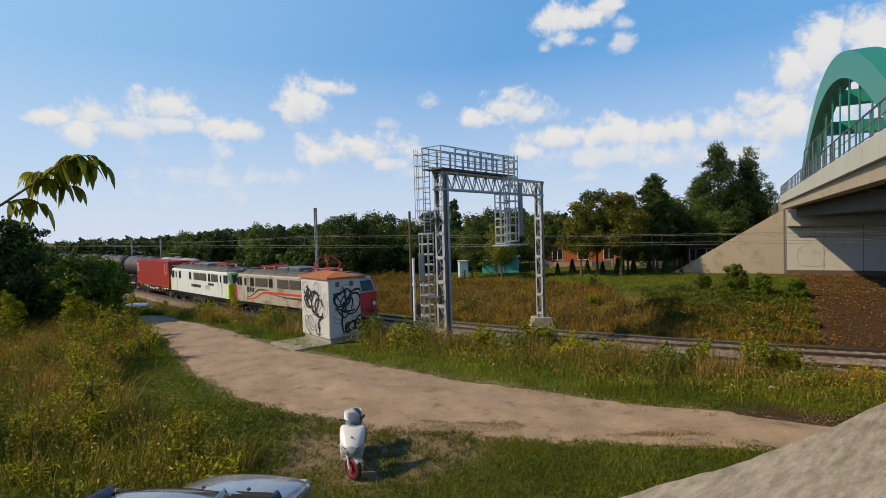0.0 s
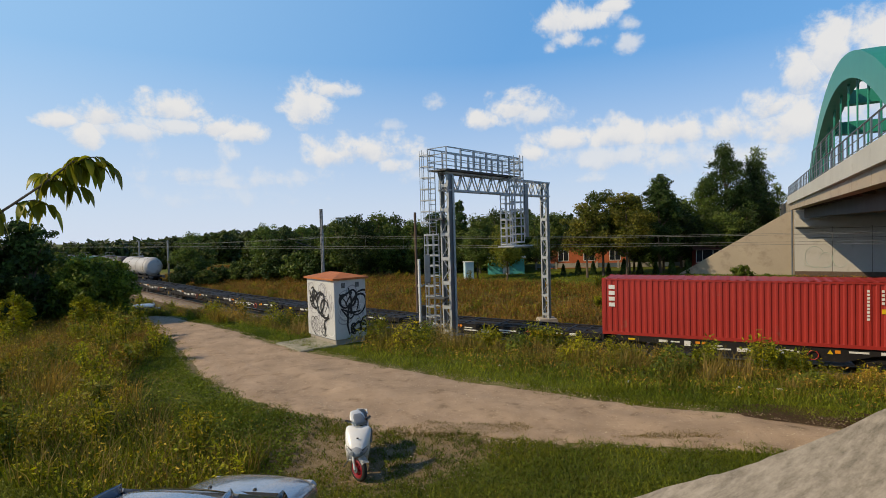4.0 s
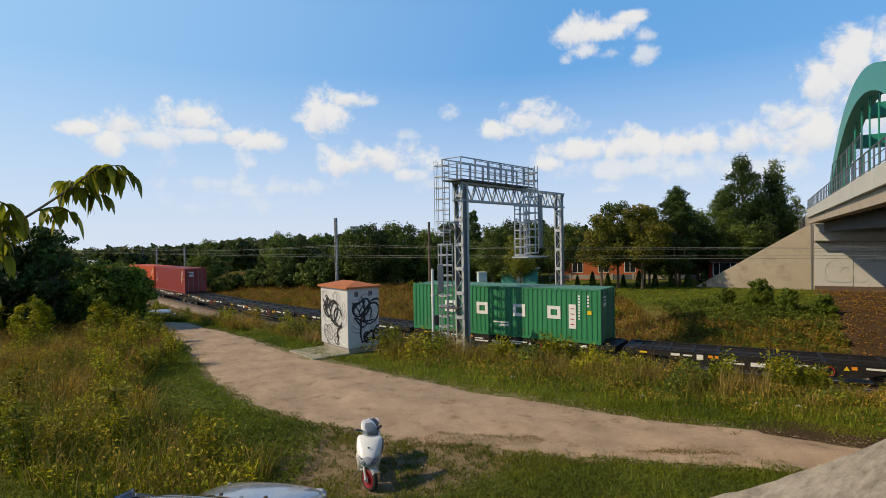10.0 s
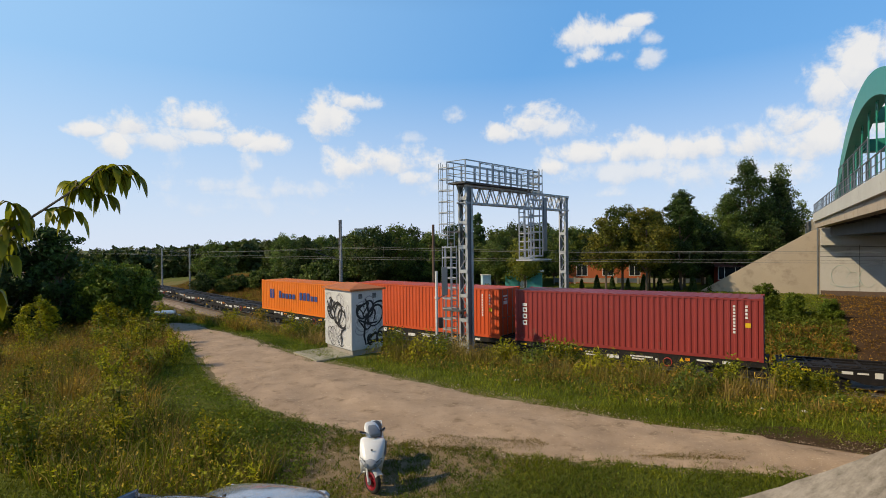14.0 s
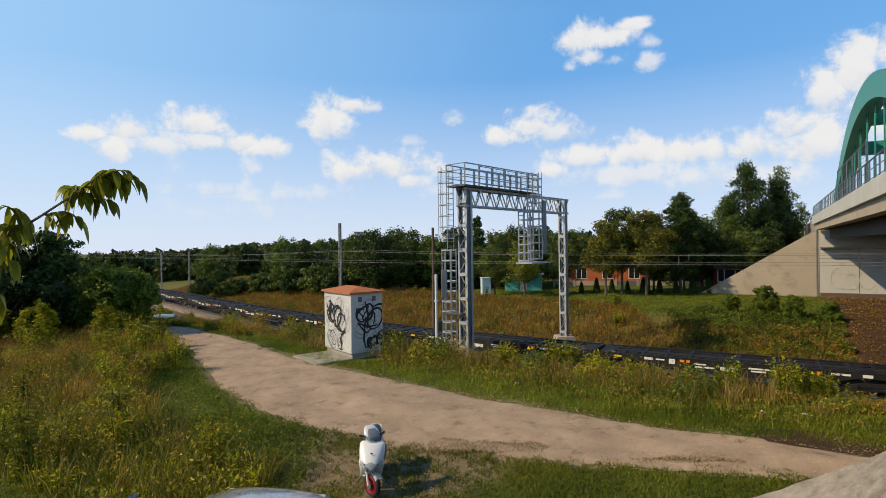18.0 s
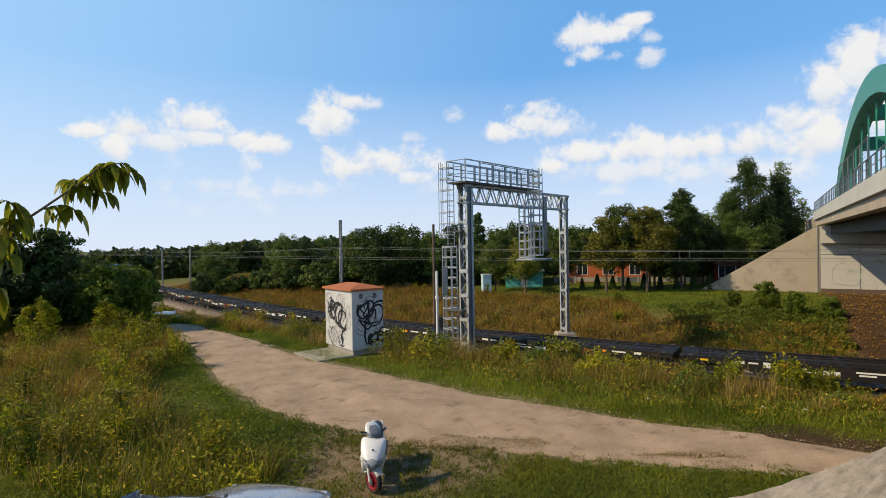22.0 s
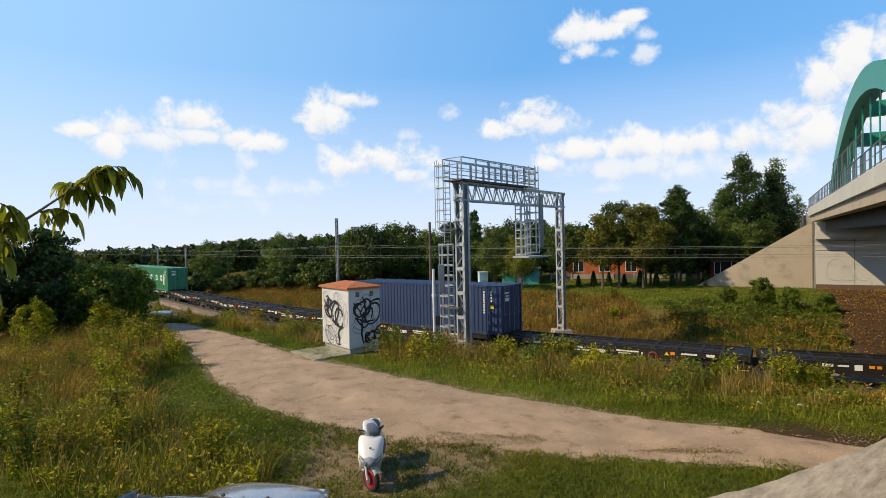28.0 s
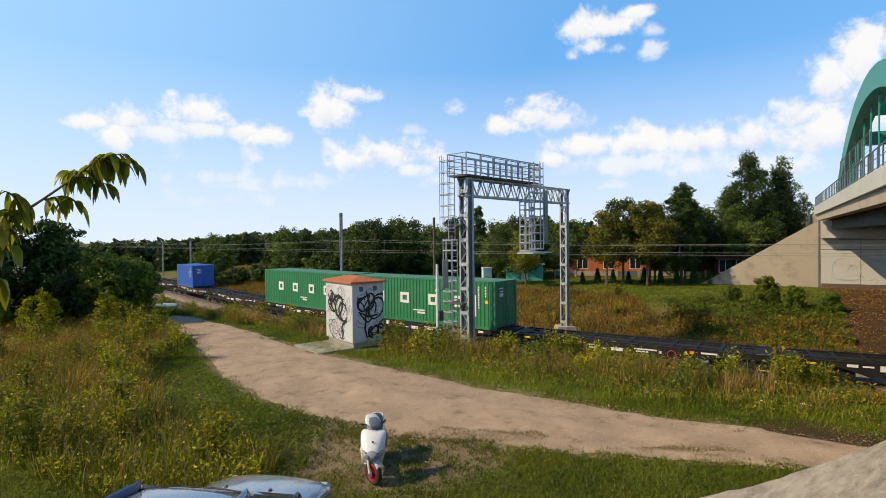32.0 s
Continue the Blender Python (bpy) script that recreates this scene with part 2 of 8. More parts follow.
CONCRETE = material("weathered_concrete", (0.34, 0.315, 0.28), 0.88, 0, 0.14, 0.5, 24, 0.25, (0.2, 0.18, 0.155), 0.6)
CONCRETE_PALE = material("pale_grey_concrete", (0.47, 0.455, 0.43), 0.88, 0, 0.1, 0.4, 22, 0.2, (0.36, 0.34, 0.31), 0.62)
CONCRETE_BEIGE = material("beige_concrete", (0.40, 0.335, 0.265), 0.88, 0, 0.12, 0.35, 18, 0.25, (0.27, 0.22, 0.175), 0.6)
DECK_GREY = material("painted_concrete_fascia", (0.50, 0.50, 0.47), 0.8, 0, 0.1, 0.6, 24, 0.15, (0.36, 0.35, 0.32), 0.66)
# shade beneath the deck put into the colour; also the dark wall joints
SOFFIT_SHADE_AND_JOINT = material("soffit_shade_and_joint_dark", (0.09, 0.085, 0.08), 0.9, 0, 0.2, 1, 20, 0.2)
ARCH_GREEN = material("green_bridge_paint", (0.015, 0.24, 0.17), 0.42, 0, 0.12, 0.8, 20, 0.05)
CABLE = material("wire", (0.17, 0.18, 0.175), 0.6, 0.0, 0.1, 4, 40, 0)
BARK = material("bark", (0.12, 0.09, 0.065), 0.95, 0, 0.35, 5, 40, 0.6)
BROWN_WOOD = material("tarred_wood", (0.11, 0.075, 0.055), 0.9, 0, 0.3, 4, 40, 0.4)
BLACK_FRAME = material("black_wagon_paint", (0.016, 0.015, 0.016), 0.62, 0, 0.4, 1.5, 30, 0.1, (0.05, 0.036, 0.03), 0.62, spec=0.28)
WHITE = material("white_paint", (0.72, 0.73, 0.72), 0.5, 0, 0.08, 3, 40, 0.05)
YELLOW = material("yellow_paint", (0.75, 0.50, 0.02), 0.5, 0, 0.1, 3, 40, 0.05)
ORANGE_PLATE = material("orange_plate", (0.80, 0.28, 0.02), 0.5, 0, 0.1, 3, 40, 0.05)
BLACK = material("black_paint", (0.02, 0.02, 0.02), 0.5, 0, 0.2, 3, 40, 0.05)
RUBBER = material("rubber", (0.018, 0.018, 0.018), 0.8, 0, 0.2, 6, 60, 0.2)
GLASS = glass_material("dark_window_glass")


def side_paint(name, color, dirt=(0.2, 0.15, 0.11), at=0.68, coat=0.1):
    return material(name, color, 0.5, 0, 0.12, 0.5, 22, 0.08, dirt, at, coat=coat)


C_GREEN = side_paint("green_container_paint", (0.022, 0.20, 0.085))
C_DARKRED = side_paint("dark_red_container_paint", (0.27, 0.035, 0.032))
C_RED = side_paint("red_container_paint", (0.36, 0.028, 0.022))
C_ORANGERED = side_paint("orange_red_container_paint", (0.58, 0.085, 0.022))
C_ORANGE = side_paint("orange_container_paint", (0.78, 0.19, 0.012))
C_BLUE = side_paint("navy_container_paint", (0.02, 0.042, 0.115))
C_BLUE2 = side_paint("bright_blue_container_paint", (0.03, 0.13, 0.48))


# ---- helpers for building ----
def mesh_of(bm, name):
    me = bpy.data.meshes.new(name)
    bmesh.ops.recalc_face_normals(bm, faces=bm.faces[:])
    bm.to_mesh(me)
    bm.free()
    return me


def put(ob, mat):
    ob.data.materials.append(mat)
    return ob


def part(name, bm, mat, parent, label=""):
    ob = put(new(name, mesh_of(bm, name) if isinstance(bm, bmesh.types.BMesh) else bm), mat) if not (
        isinstance(bm, bpy.types.Mesh) and bm.materials) else new(name, bm)
    ob.parent = parent
    if label:
        ob["label"] = label
    return ob


def thing(name, label, category, m=None, group="", kind=""):
    ob = new(name)
    ob.empty_display_size = 0.2
    if m is not None:
        ob.matrix_world = m
    return tagged(ob, label, category, group, kind)


def add_box(bm, x0, x1, y0, y1, z0, z1, bevel=0.0):
    vs = [bm.verts.new(p) for p in ((x0, y0, z0), (x1, y0, z0), (x1, y1, z0), (x0, y1, z0),
                                    (x0, y0, z1), (x1, y0, z1), (x1, y1, z1), (x0, y1, z1))]
    fs = [bm.faces.new([vs[i] for i in f]) for f in ((3, 2, 1, 0), (4, 5, 6, 7), (0, 1, 5, 4), (1, 2, 6, 5), (2, 3, 7, 6), (3, 0, 4, 7))]
    if bevel:
        es = list({e for f in fs for e in f.edges})
        bmesh.ops.bevel(bm, geom=es, offset=bevel, segments=1, affect="EDGES")
    return bm


def box(x0, x1, y0, y1, z0, z1, bevel=0.0):
    return add_box(bmesh.new(), x0, x1, y0, y1, z0, z1, bevel)


def add_bar(bm, a, b, w=0.05, h=None, up=(0, 0, 1)):
    """A square bar from a to b."""
    a, b = Vector(a), Vector(b)
    h = w if h is None else h
    d = (b - a).normalized()
    u = Vector(up)
    if abs(d.dot(u)) > 0.95:
        u = Vector((1, 0, 0))
    s = d.cross(u).normalized()
    u = s.cross(d)
    q = [s * (i * w / 2) + u * (j * h / 2) for i, j in ((-1, -1), (1, -1), (1, 1), (-1, 1))]
    v = [bm.verts.new(a + c) for c in q] + [bm.verts.new(b + c) for c in q]
    for f in ((3, 2, 1, 0), (4, 5, 6, 7), (0, 1, 5, 4), (1, 2, 6, 5), (2, 3, 7, 6), (3, 0, 4, 7)):
        bm.faces.new([v[i] for i in f])
    return bm


def bar(a, b, w=0.05, h=None):
    return add_bar(bmesh.new(), a, b, w, h)


def add_tube(bm, pts, radii, seg=8, cap=True):
    """A round tube along pts, radius by point."""
    rings = []
    n = len(pts)
    pts = [Vector(p) for p in pts]
    for i, p in enumerate(pts):
        d = (pts[min(n - 1, i + 1)] - pts[max(0, i - 1)]).normalized()
        u = Vector((0, 0, 1)) if abs(d.z) < 0.9 else Vector((1, 0, 0))
        s = d.cross(u).normalized()
        u = s.cross(d)
        r = radii[i] if isinstance(radii, (list, tuple)) else radii
        rings.append([bm.verts.new(p + (s * math.cos(2 * math.pi * k / seg) + u * math.sin(2 * math.pi * k / seg)) * r) for k in range(seg)])
    for a, b in zip(rings, rings[1:]):
        for k in range(seg):
            bm.faces.new((a[k], a[(k + 1) % seg], b[(k + 1) % seg], b[k]))
    if cap:
        bm.faces.new(rings[0][::-1])
        bm.faces.new(rings[-1])
    return bm


def tube(pts, radii, seg=8):
    return add_tube(bmesh.new(), pts, radii, seg)


def disc(c, axis, r, depth, seg=16):
    a = Vector(axis).normalized() * depth / 2
    return tube([Vector(c) - a, Vector(c) + a], r, seg)


def prism(profile, y0, y1, axis="y"):
    """A profile of (a, z) points, drawn out along an axis."""
    bm = bmesh.new()
    f = (lambda a, z, t: (a, t, z)) if axis == "y" else (lambda a, z, t: (t, a, z))
    va = [bm.verts.new(f(a, z, y0)) for a, z in profile]
    vb = [bm.verts.new(f(a, z, y1)) for a, z in profile]
    bm.faces.new(va)
    bm.faces.new(vb[::-1])
    n = len(profile)
    for i in range(n):
        bm.faces.new((va[i], vb[i], vb[(i + 1) % n], va[(i + 1) % n]))
    return bm


def soup(name, verts, faces, mat=None):
    me = bpy.data.meshes.new(name)
    me.from_pydata(verts, [], faces)
    if mat:
        me.materials.append(mat)
    return me


# ---- the line of the near track: s grows to the right, heading turns gently ----
def smooth(a, b, v):
    t = np.clip((v - a) / (b - a), 0, 1)
    return t * t * (3 - 2 * t)


TRK_S = np.arange(-760.0, 520.01, 0.5)


def _track():
    k = np.where(TRK_S > -12, 0.00803, 0.00803 + (-0.00185 - 0.00803) * np.clip((-12 - TRK_S) / 20, 0, 1))
    k = np.where(TRK_S < -160, 0.0, k)
    k = np.where(TRK_S > 60, 0.0, k)
    h = np.concatenate([[0], np.cumsum((k[1:] + k[:-1]) / 2 * 0.5)])
    i0 = int(np.argmin(abs(TRK_S)))
    h = h - h[i0] - 0.69172
    hm = (h[1:] + h[:-1]) / 2
    x = np.concatenate([[0], np.cumsum(np.cos(hm) * 0.5)])
    y = np.concatenate([[0], np.cumsum(np.sin(hm) * 0.5)])
    x, y = x - x[i0] - 7.481, y - y[i0] + 41.891
    # past the kiosk the line swings a little nearer the yard
    off = -0.95 * smooth(-14.0, 16.0, TRK_S) - 0.6 * smooth(14.0, 36.0, TRK_S)
    x, y = x - np.sin(h) * off, y + np.cos(h) * off
    return x, y, np.unwrap(np.arctan2(np.gradient(y), np.gradient(x)))


TRK_X, TRK_Y, TRK_H = _track()
FAR_GAP = 4.0


def on_track(s, lat=0.0):
    """Place and heading at s along the near track, lat metres off to the far side."""
    x, y, h = (float(np.interp(s, TRK_S, a)) for a in (TRK_X, TRK_Y, TRK_H))
    return x - math.sin(h) * lat, y + math.cos(h) * lat, h


def track_offset_exact(x, y):
    """Signed distance from the near track, positive on the far side (arrays)."""
    x, y = np.asarray(x, float), np.asarray(y, float)
    flat = np.stack([x.ravel(), y.ravel()], 1)
    out = np.empty(len(flat))
    P = np.stack([TRK_X[::4], TRK_Y[::4]], 1)
    H = TRK_H[::4]
    for i in range(0, len(flat), 4000):
        c = flat[i:i + 4000]
        d2 = ((c[:, None, :] - P[None]) ** 2).sum(2)
        j = d2.argmin(1)
        dx, dy = c[:, 0] - P[j, 0], c[:, 1] - P[j, 1]
        side = -np.sin(H[j]) * dx + np.cos(H[j]) * dy
        out[i:i + 4000] = np.where((j == 0) | (j == len(P) - 1), np.sign(side) * np.sqrt(d2[np.arange(len(c)), j]), side)
    return out.reshape(x.shape)


class Raster:
    """A function of x and y, worked out once on a grid round the yard and read off between its points."""

    def __init__(self, f, x0=-64.0, x1=64.0, y0=-6.0, y1=122.0, step=0.5):
        self.f, self.x0, self.y0, self.step = f, x0, y0, step
        xs, ys = np.arange(x0, x1 + step, step), np.arange(y0, y1 + step, step)
        self.nx, self.ny = len(xs), len(ys)
        self.v = f(*np.meshgrid(xs, ys))

    def __call__(self, x, y):
        x, y = np.asarray(x, float), np.asarray(y, float)
        i, j = (x - self.x0) / self.step, (y - self.y0) / self.step
        ok = (i >= 0) & (i < self.nx - 1.001) & (j >= 0) & (j < self.ny - 1.001)
        a, b = np.clip(i, 0, self.nx - 1.001), np.clip(j, 0, self.ny - 1.001)
        ia, jb = a.astype(int), b.astype(int)
        fa, fb = a - ia, b - jb
        v = self.v
        out = (v[jb, ia] * (1 - fa) + v[jb, ia + 1] * fa) * (1 - fb) + (v[jb + 1, ia] * (1 - fa) + v[jb + 1, ia + 1] * fa) * fb
        if not ok.all():
            out = np.array(out)
            out[~ok] = self.f(x[~ok], y[~ok])
        return out


track_offset = Raster(track_offset_exact)


YARD = 2.6


def land(x, y):
    """Height of the ground (arrays)."""
    x, y = np.asarray(x, float), np.asarray(y, float)
    d = track_offset(x, y)
    u = -d
    near = -0.42 + (YARD + 0.42) * smooth(3.2, 14.0, u)
    far = -0.42 - 0.15 * smooth(6.9, 8.5, d) + 1.75 * smooth(8.5, 19, d) + 0.5 * smooth(19, 45, d)
    z = np.where(u > 2.8, near, np.where(d > 6.9, far, -0.42))
    dist = np.hypot(x, y)
    z = z - 7.0 * smooth(90, 260, dist) * smooth(-0.05, -0.5, x / (dist + 1e-6)) - 2.0 * smooth(120, 300, dist)
    bumps = 0.025 * np.sin(x * 1.3 + 0.7 * np.sin(y * 0.9)) * np.cos(y * 1.1) + 0.014 * np.sin(x * 3.1 + y * 2.3)
    z = z + bumps * smooth(2.9, 5, np.abs(d - 2) - 2)
    # the track dips where the far car stands
    z = z - 1.15 * np.exp(-(((x + 18.6) / 4.5) ** 2 + ((y - 36.0) / 4.5) ** 2))
    # the bank that carries the road to the bridge, under and behind the camera
    t = (x - 4.0) * 0.859 - y * 0.513
    bank = 5.05
    z = np.maximum(z, np.where(y < 6, bank - 1.35 * np.clip(np.maximum(-t - 3.6, 0) * 0.6 + np.maximum(y - 1.2, 0), 0, 9), -99))
    return z


def zg(x, y):
    return float(land(np.array([x]), np.array([y]))[0])


def ground_material():
    m = bpy.data.materials.new("grass_and_soil")
    nt = nodes_of(m)
    co = node(nt, "ShaderNodeTexCoord").outputs["Object"]
    n1 = node(nt, "ShaderNodeTexNoise", {"Vector": co, "Scale": 0.22, "Detail": 5.0, "Roughness": 0.65})
    n2 = node(nt, "ShaderNodeTexNoise", {"Vector": co, "Scale": 3.5, "Detail": 6.0, "Roughness": 0.75})
    n3 = node(nt, "ShaderNodeTexNoise", {"Vector": co, "Scale": 40.0, "Detail": 3.0, "Roughness": 0.7})
    green = mixc(nt, n2.outputs[0], (0.05, 0.075, 0.010), (0.13, 0.14, 0.022))
    dry = mixc(nt, n2.outputs[0], (0.12, 0.09, 0.03), (0.21, 0.165, 0.06))
    # dark brown soil: rusty along the rails, painted-in deck shade under the bridge
    rust_and_shade = node(nt, "ShaderNodeAttribute", attribute_name="rust_and_shade").outputs["Fac"]
    soil = mixc(nt, rust_and_shade, mixc(nt, n3.outputs[0], (0.15, 0.105, 0.06), (0.33, 0.25, 0.155)), mixc(nt, n2.outputs[0], (0.035, 0.021, 0.012), (0.105, 0.06, 0.032)))
    dryness = node(nt, "ShaderNodeAttribute", attribute_name="dry").outputs["Fac"]
    bare = node(nt, "ShaderNodeAttribute", attribute_name="bare").outputs["Fac"]
    f = mth(nt, "ADD", mth(nt, "MULTIPLY", n1.outputs[0], 0.6), mth(nt, "MULTIPLY", n2.outputs[0], 0.4))
    fd = node(nt, "ShaderNodeMapRange", {0: mth(nt, "ADD", f, mth(nt, "SUBTRACT", dryness, 0.5)), 1: 0.42, 2: 0.62}).outputs[0]
    col = mixc(nt, fd, green, dry)
    fb = node(nt, "ShaderNodeMapRange", {0: mth(nt, "ADD", mth(nt, "ADD", mth(nt, "MULTIPLY", n2.outputs[0], 0.7), mth(nt, "MULTIPLY", n3.outputs[0], 0.3)),
                                                       mth(nt, "SUBTRACT", bare, 0.5)), 1: 0.44, 2: 0.6}).outputs[0]
    col = mixc(nt, fb, col, soil)
    bp = node(nt, "ShaderNodeBump", {"Strength": 0.5, "Distance": 0.05, "Height": mth(nt, "ADD", n2.outputs[0], mth(nt, "MULTIPLY", n3.outputs[0], 0.4))})
    b = node(nt, "ShaderNodeBsdfPrincipled", {"Base Color": col, "Roughness": 0.95, "Specular IOR Level": 0.15, "Normal": bp.outputs[0]})
    node(nt, "ShaderNodeOutputMaterial", {0: b.outputs[0]})
    return m


# ---- the gravel track across the yard: middle line and half width ----
PATH = [(-14.9, 29.6, 0.7), (-12.6, 26.4, 1.0), (-9.6, 23.2, 1.3), (-6.9, 19.3, 1.75), (-4.6, 16.6, 2.2), (-2.1, 14.3, 2.4),
        (0.6, 12.6, 2.1), (3.2, 11.4, 1.55), (6.2, 10.35, 1.0), (9.4, 9.3, 1.1), (13.0, 7.8, 1.1)]


def path_at(n=160):
    P = np.array(PATH)
    d = np.concatenate([[0], np.cumsum(np.hypot(*np.diff(P[:, :2], axis=0).T))])
    t = np.linspace(0, d[-1], n)
    # smooth the corners a little
    q = np.stack([np.interp(t, d, P[:, i]) for i in range(3)], 1)
    for _ in range(14):
        q[1:-1] = (q[:-2] + 2 * q[1:-1] + q[2:]) / 4
    return q


PATH_Q = path_at()


def path_dist_exact(x, y):
    """Distance outside the track's edge, negative on it (arrays)."""
    x, y = np.asarray(x, float), np.asarray(y, float)
    f = np.stack([x.ravel(), y.ravel()], 1)
    out = np.empty(len(f))
    for i in range(0, len(f), 8000):
        c = f[i:i + 8000]
        d = np.sqrt(((c[:, None] - PATH_Q[None, :, :2]) ** 2).sum(2)) - PATH_Q[None, :, 2]
        out[i:i + 8000] = d.min(1)
    return out.reshape(x.shape)


path_dist = Raster(path_dist_exact, -40, 40, -6, 60, 0.25)


def make_ground():
    def axis(lo, hi, near_lo, near_hi, step):
        a = list(np.arange(near_lo, near_hi + 1e-6, step))
        g, s = near_hi, step
        while g < hi:
            s *= 1.13
            g += s
            a.append(min(g, hi))
        g, s = near_lo, step
        while g > lo:
            s *= 1.13
            g -= s
            a.insert(0, max(g, lo))
        return np.array(a)
    xs, ys = axis(-2500, 2500, -30, 26, 0.45), axis(-600, 3500, -4, 50, 0.45)
    X, Y = np.meshgrid(xs, ys)
    Z = land(X, Y)
    nx, ny = len(xs), len(ys)
    i = np.arange(nx * ny).reshape(ny, nx)
    faces = np.stack([i[:-1, :-1].ravel(), i[:-1, 1:].ravel(), i[1:, 1:].ravel(), i[1:, :-1].ravel()], 1)
    me = soup("ground", np.stack([X.ravel(), Y.ravel(), Z.ravel()], 1).tolist(), faces.tolist(), ground_material())
    d = track_offset(X, Y).ravel()
    xr, yr = X.ravel(), Y.ravel()
    # dry strips along the line and on the near left; bare soil round the scooter and under the bridge
    dry = 0.28 + 0.42 * (np.exp(-((d + 5.5) / 3.0) ** 2) + np.exp(-((d - 13) / 5.5) ** 2)) - 0.3 * np.exp(-((d - 27) / 7.0) ** 2)
    dry += 0.2 * np.exp(-(((xr + 9) / 4) ** 2 + ((yr - 17) / 6) ** 2))
    bare = 0.1 + 0.62 * np.exp(-(((xr + 1.2) / 2.7) ** 2 + ((yr - 10.4) / 2.3) ** 2) ** 2)
    pd = path_dist(X, Y).ravel()
    bare += 0.42 * np.exp(-(np.maximum(pd, 0) / 0.35) ** 2)
    bare = np.where((d > -3.2) & (d < 7.4), 0.9, bare)
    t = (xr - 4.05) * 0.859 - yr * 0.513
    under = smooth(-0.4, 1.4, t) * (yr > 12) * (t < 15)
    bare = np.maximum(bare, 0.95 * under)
    # bridge shade painted into the soil, and rust-brown ground along the rails
    rust_and_shade = np.maximum(under, 0.8 * smooth(-3.6, -2.6, d) * smooth(8.2, 6.8, d))
    for name, v in (("dry", dry), ("bare", bare), ("rust_and_shade", rust_and_shade)):
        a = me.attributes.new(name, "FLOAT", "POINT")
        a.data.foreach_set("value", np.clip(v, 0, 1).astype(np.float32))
    me.polygons.foreach_set("use_smooth", [True] * len(me.polygons))
    tagged(new("ground", me), "rough grass and weeds with bare patches", "ground", kind="structure")


make_ground()

GRAVEL = material("trodden_gravel", (0.40, 0.29, 0.205), 0.95, 0, 0.34, 1.1, 90, 1.0, (0.22, 0.155, 0.10), 0.6, spec=0.2)


def make_path():
    n, w = len(PATH_Q), 12
    vs, fs = [], []
    for i, (x, y, hw) in enumerate(PATH_Q):
        a = PATH_Q[min(n - 1, i + 1), :2] - PATH_Q[max(0, i - 1), :2]
        a = a / np.hypot(*a)
        for j in range(w + 1):
            k = (j / w * 2 - 1) * hw
            if j in (0, w):
                k += 0.28 * noise.noise((x * 1.1, y * 1.1, j)) + 0.12 * noise.noise((x * 4, y * 4, j))
            px, py = x - a[1] * k, y + a[0] * k
            crown = 0.03 * (1 - abs(j / w * 2 - 1)) - 0.025 * (abs(abs(j / w * 2 - 1) - 0.5) < 0.13)
            vs.append((px, py, zg(px, py) + 0.02 + crown - 0.05 * (j in (0, w))))
    for i in range(n - 1):
        for j in range(w):
            a = i * (w + 1) + j
            fs.append((a, a + 1, a + w + 2, a + w + 1))
    me = soup("path", vs, fs, GRAVEL)
    me.polygons.foreach_set("use_smooth", [True] * len(me.polygons))
    tagged(new("path", me), "pale trodden gravel track across the grass", "path", kind="structure")


make_path()


# ---- two railway tracks ----
def ribbon(name, profile, s0, s1, step, lat, mat, parent=None, smooth_it=False):
    """A profile of (across, z) drawn along the line."""
    vs, fs = [], []
    ss = np.arange(s0, s1 + 1e-6, step)
    n = len(profile)
    for s in ss:
        for a, z in profile:
            x, y, h = on_track(s, lat + a)
            vs.append((x, y, z))
    for i in range(len(ss) - 1):
        for j in range(n):
            fs.append((i * n + j, i * n + (j + 1) % n, (i + 1) * n + (j + 1) % n, (i + 1) * n + j))
    me = soup(name, vs, fs, mat)
    ob = new(name, me)
    ob.parent = parent
    return ob


BALLAST = material("ballast_stone", (0.26, 0.215, 0.185), 0.95, 0, 0.35, 2.0, 26, 0.9, (0.14, 0.085, 0.06), 0.55, spec=0.2)


def make_track(lat, label):
    t = thing("railway_track", label, "railway track", kind="structure")
    ribbon("ballast_bed", [(-2.5, -0.6), (-1.75, -0.2), (-0.7, -0.185), (0.7, -0.185), (1.75, -0.2), (2.5, -0.6)], -400, 150, 2.0, lat, BALLAST, t)
    for side in (-0.7535, 0.7535):
        ribbon("rail", [(side - 0.065, -0.165), (side + 0.065, -0.165), (side + 0.02, -0.13), (side + 0.03, -0.03), (side - 0.03, -0.03), (side - 0.02, -0.13)],
               -400, 150, 1.0, lat, RAIL, t)
        ribbon("rail_head", [(side - 0.036, -0.04), (side + 0.036, -0.04), (side + 0.03, 0.0), (side - 0.03, 0.0)], -400, 150, 1.0, lat, RAIL_HEAD, t)
    me = mesh_of(box(-0.13, 0.13, -1.28, 1.28, -0.3, -0.165, 0.02), "sleeper")
    me.materials.append(SLEEPER)
    for s in np.arange(-36, 40, 0.6):
        x, y, h = on_track(s, lat)
        o = new("sleeper", me)
        o.parent, o.matrix_local = t, Matrix.Translation((x, y, 0)) @ Matrix.Rotation(h, 4, "Z")
    return t


make_track(0.0, "near railway track, worn rails on stone ballast")
make_track(FAR_GAP, "far railway track, rusty rails on stone ballast")


# ---- things that run on the rails; local x along the line, -y towards the yard, z from the rail head ----
def shared(bm, name, mat):
    me = mesh_of(bm, name)
    me.materials.append(mat)
    return me


WHEEL_ME = None


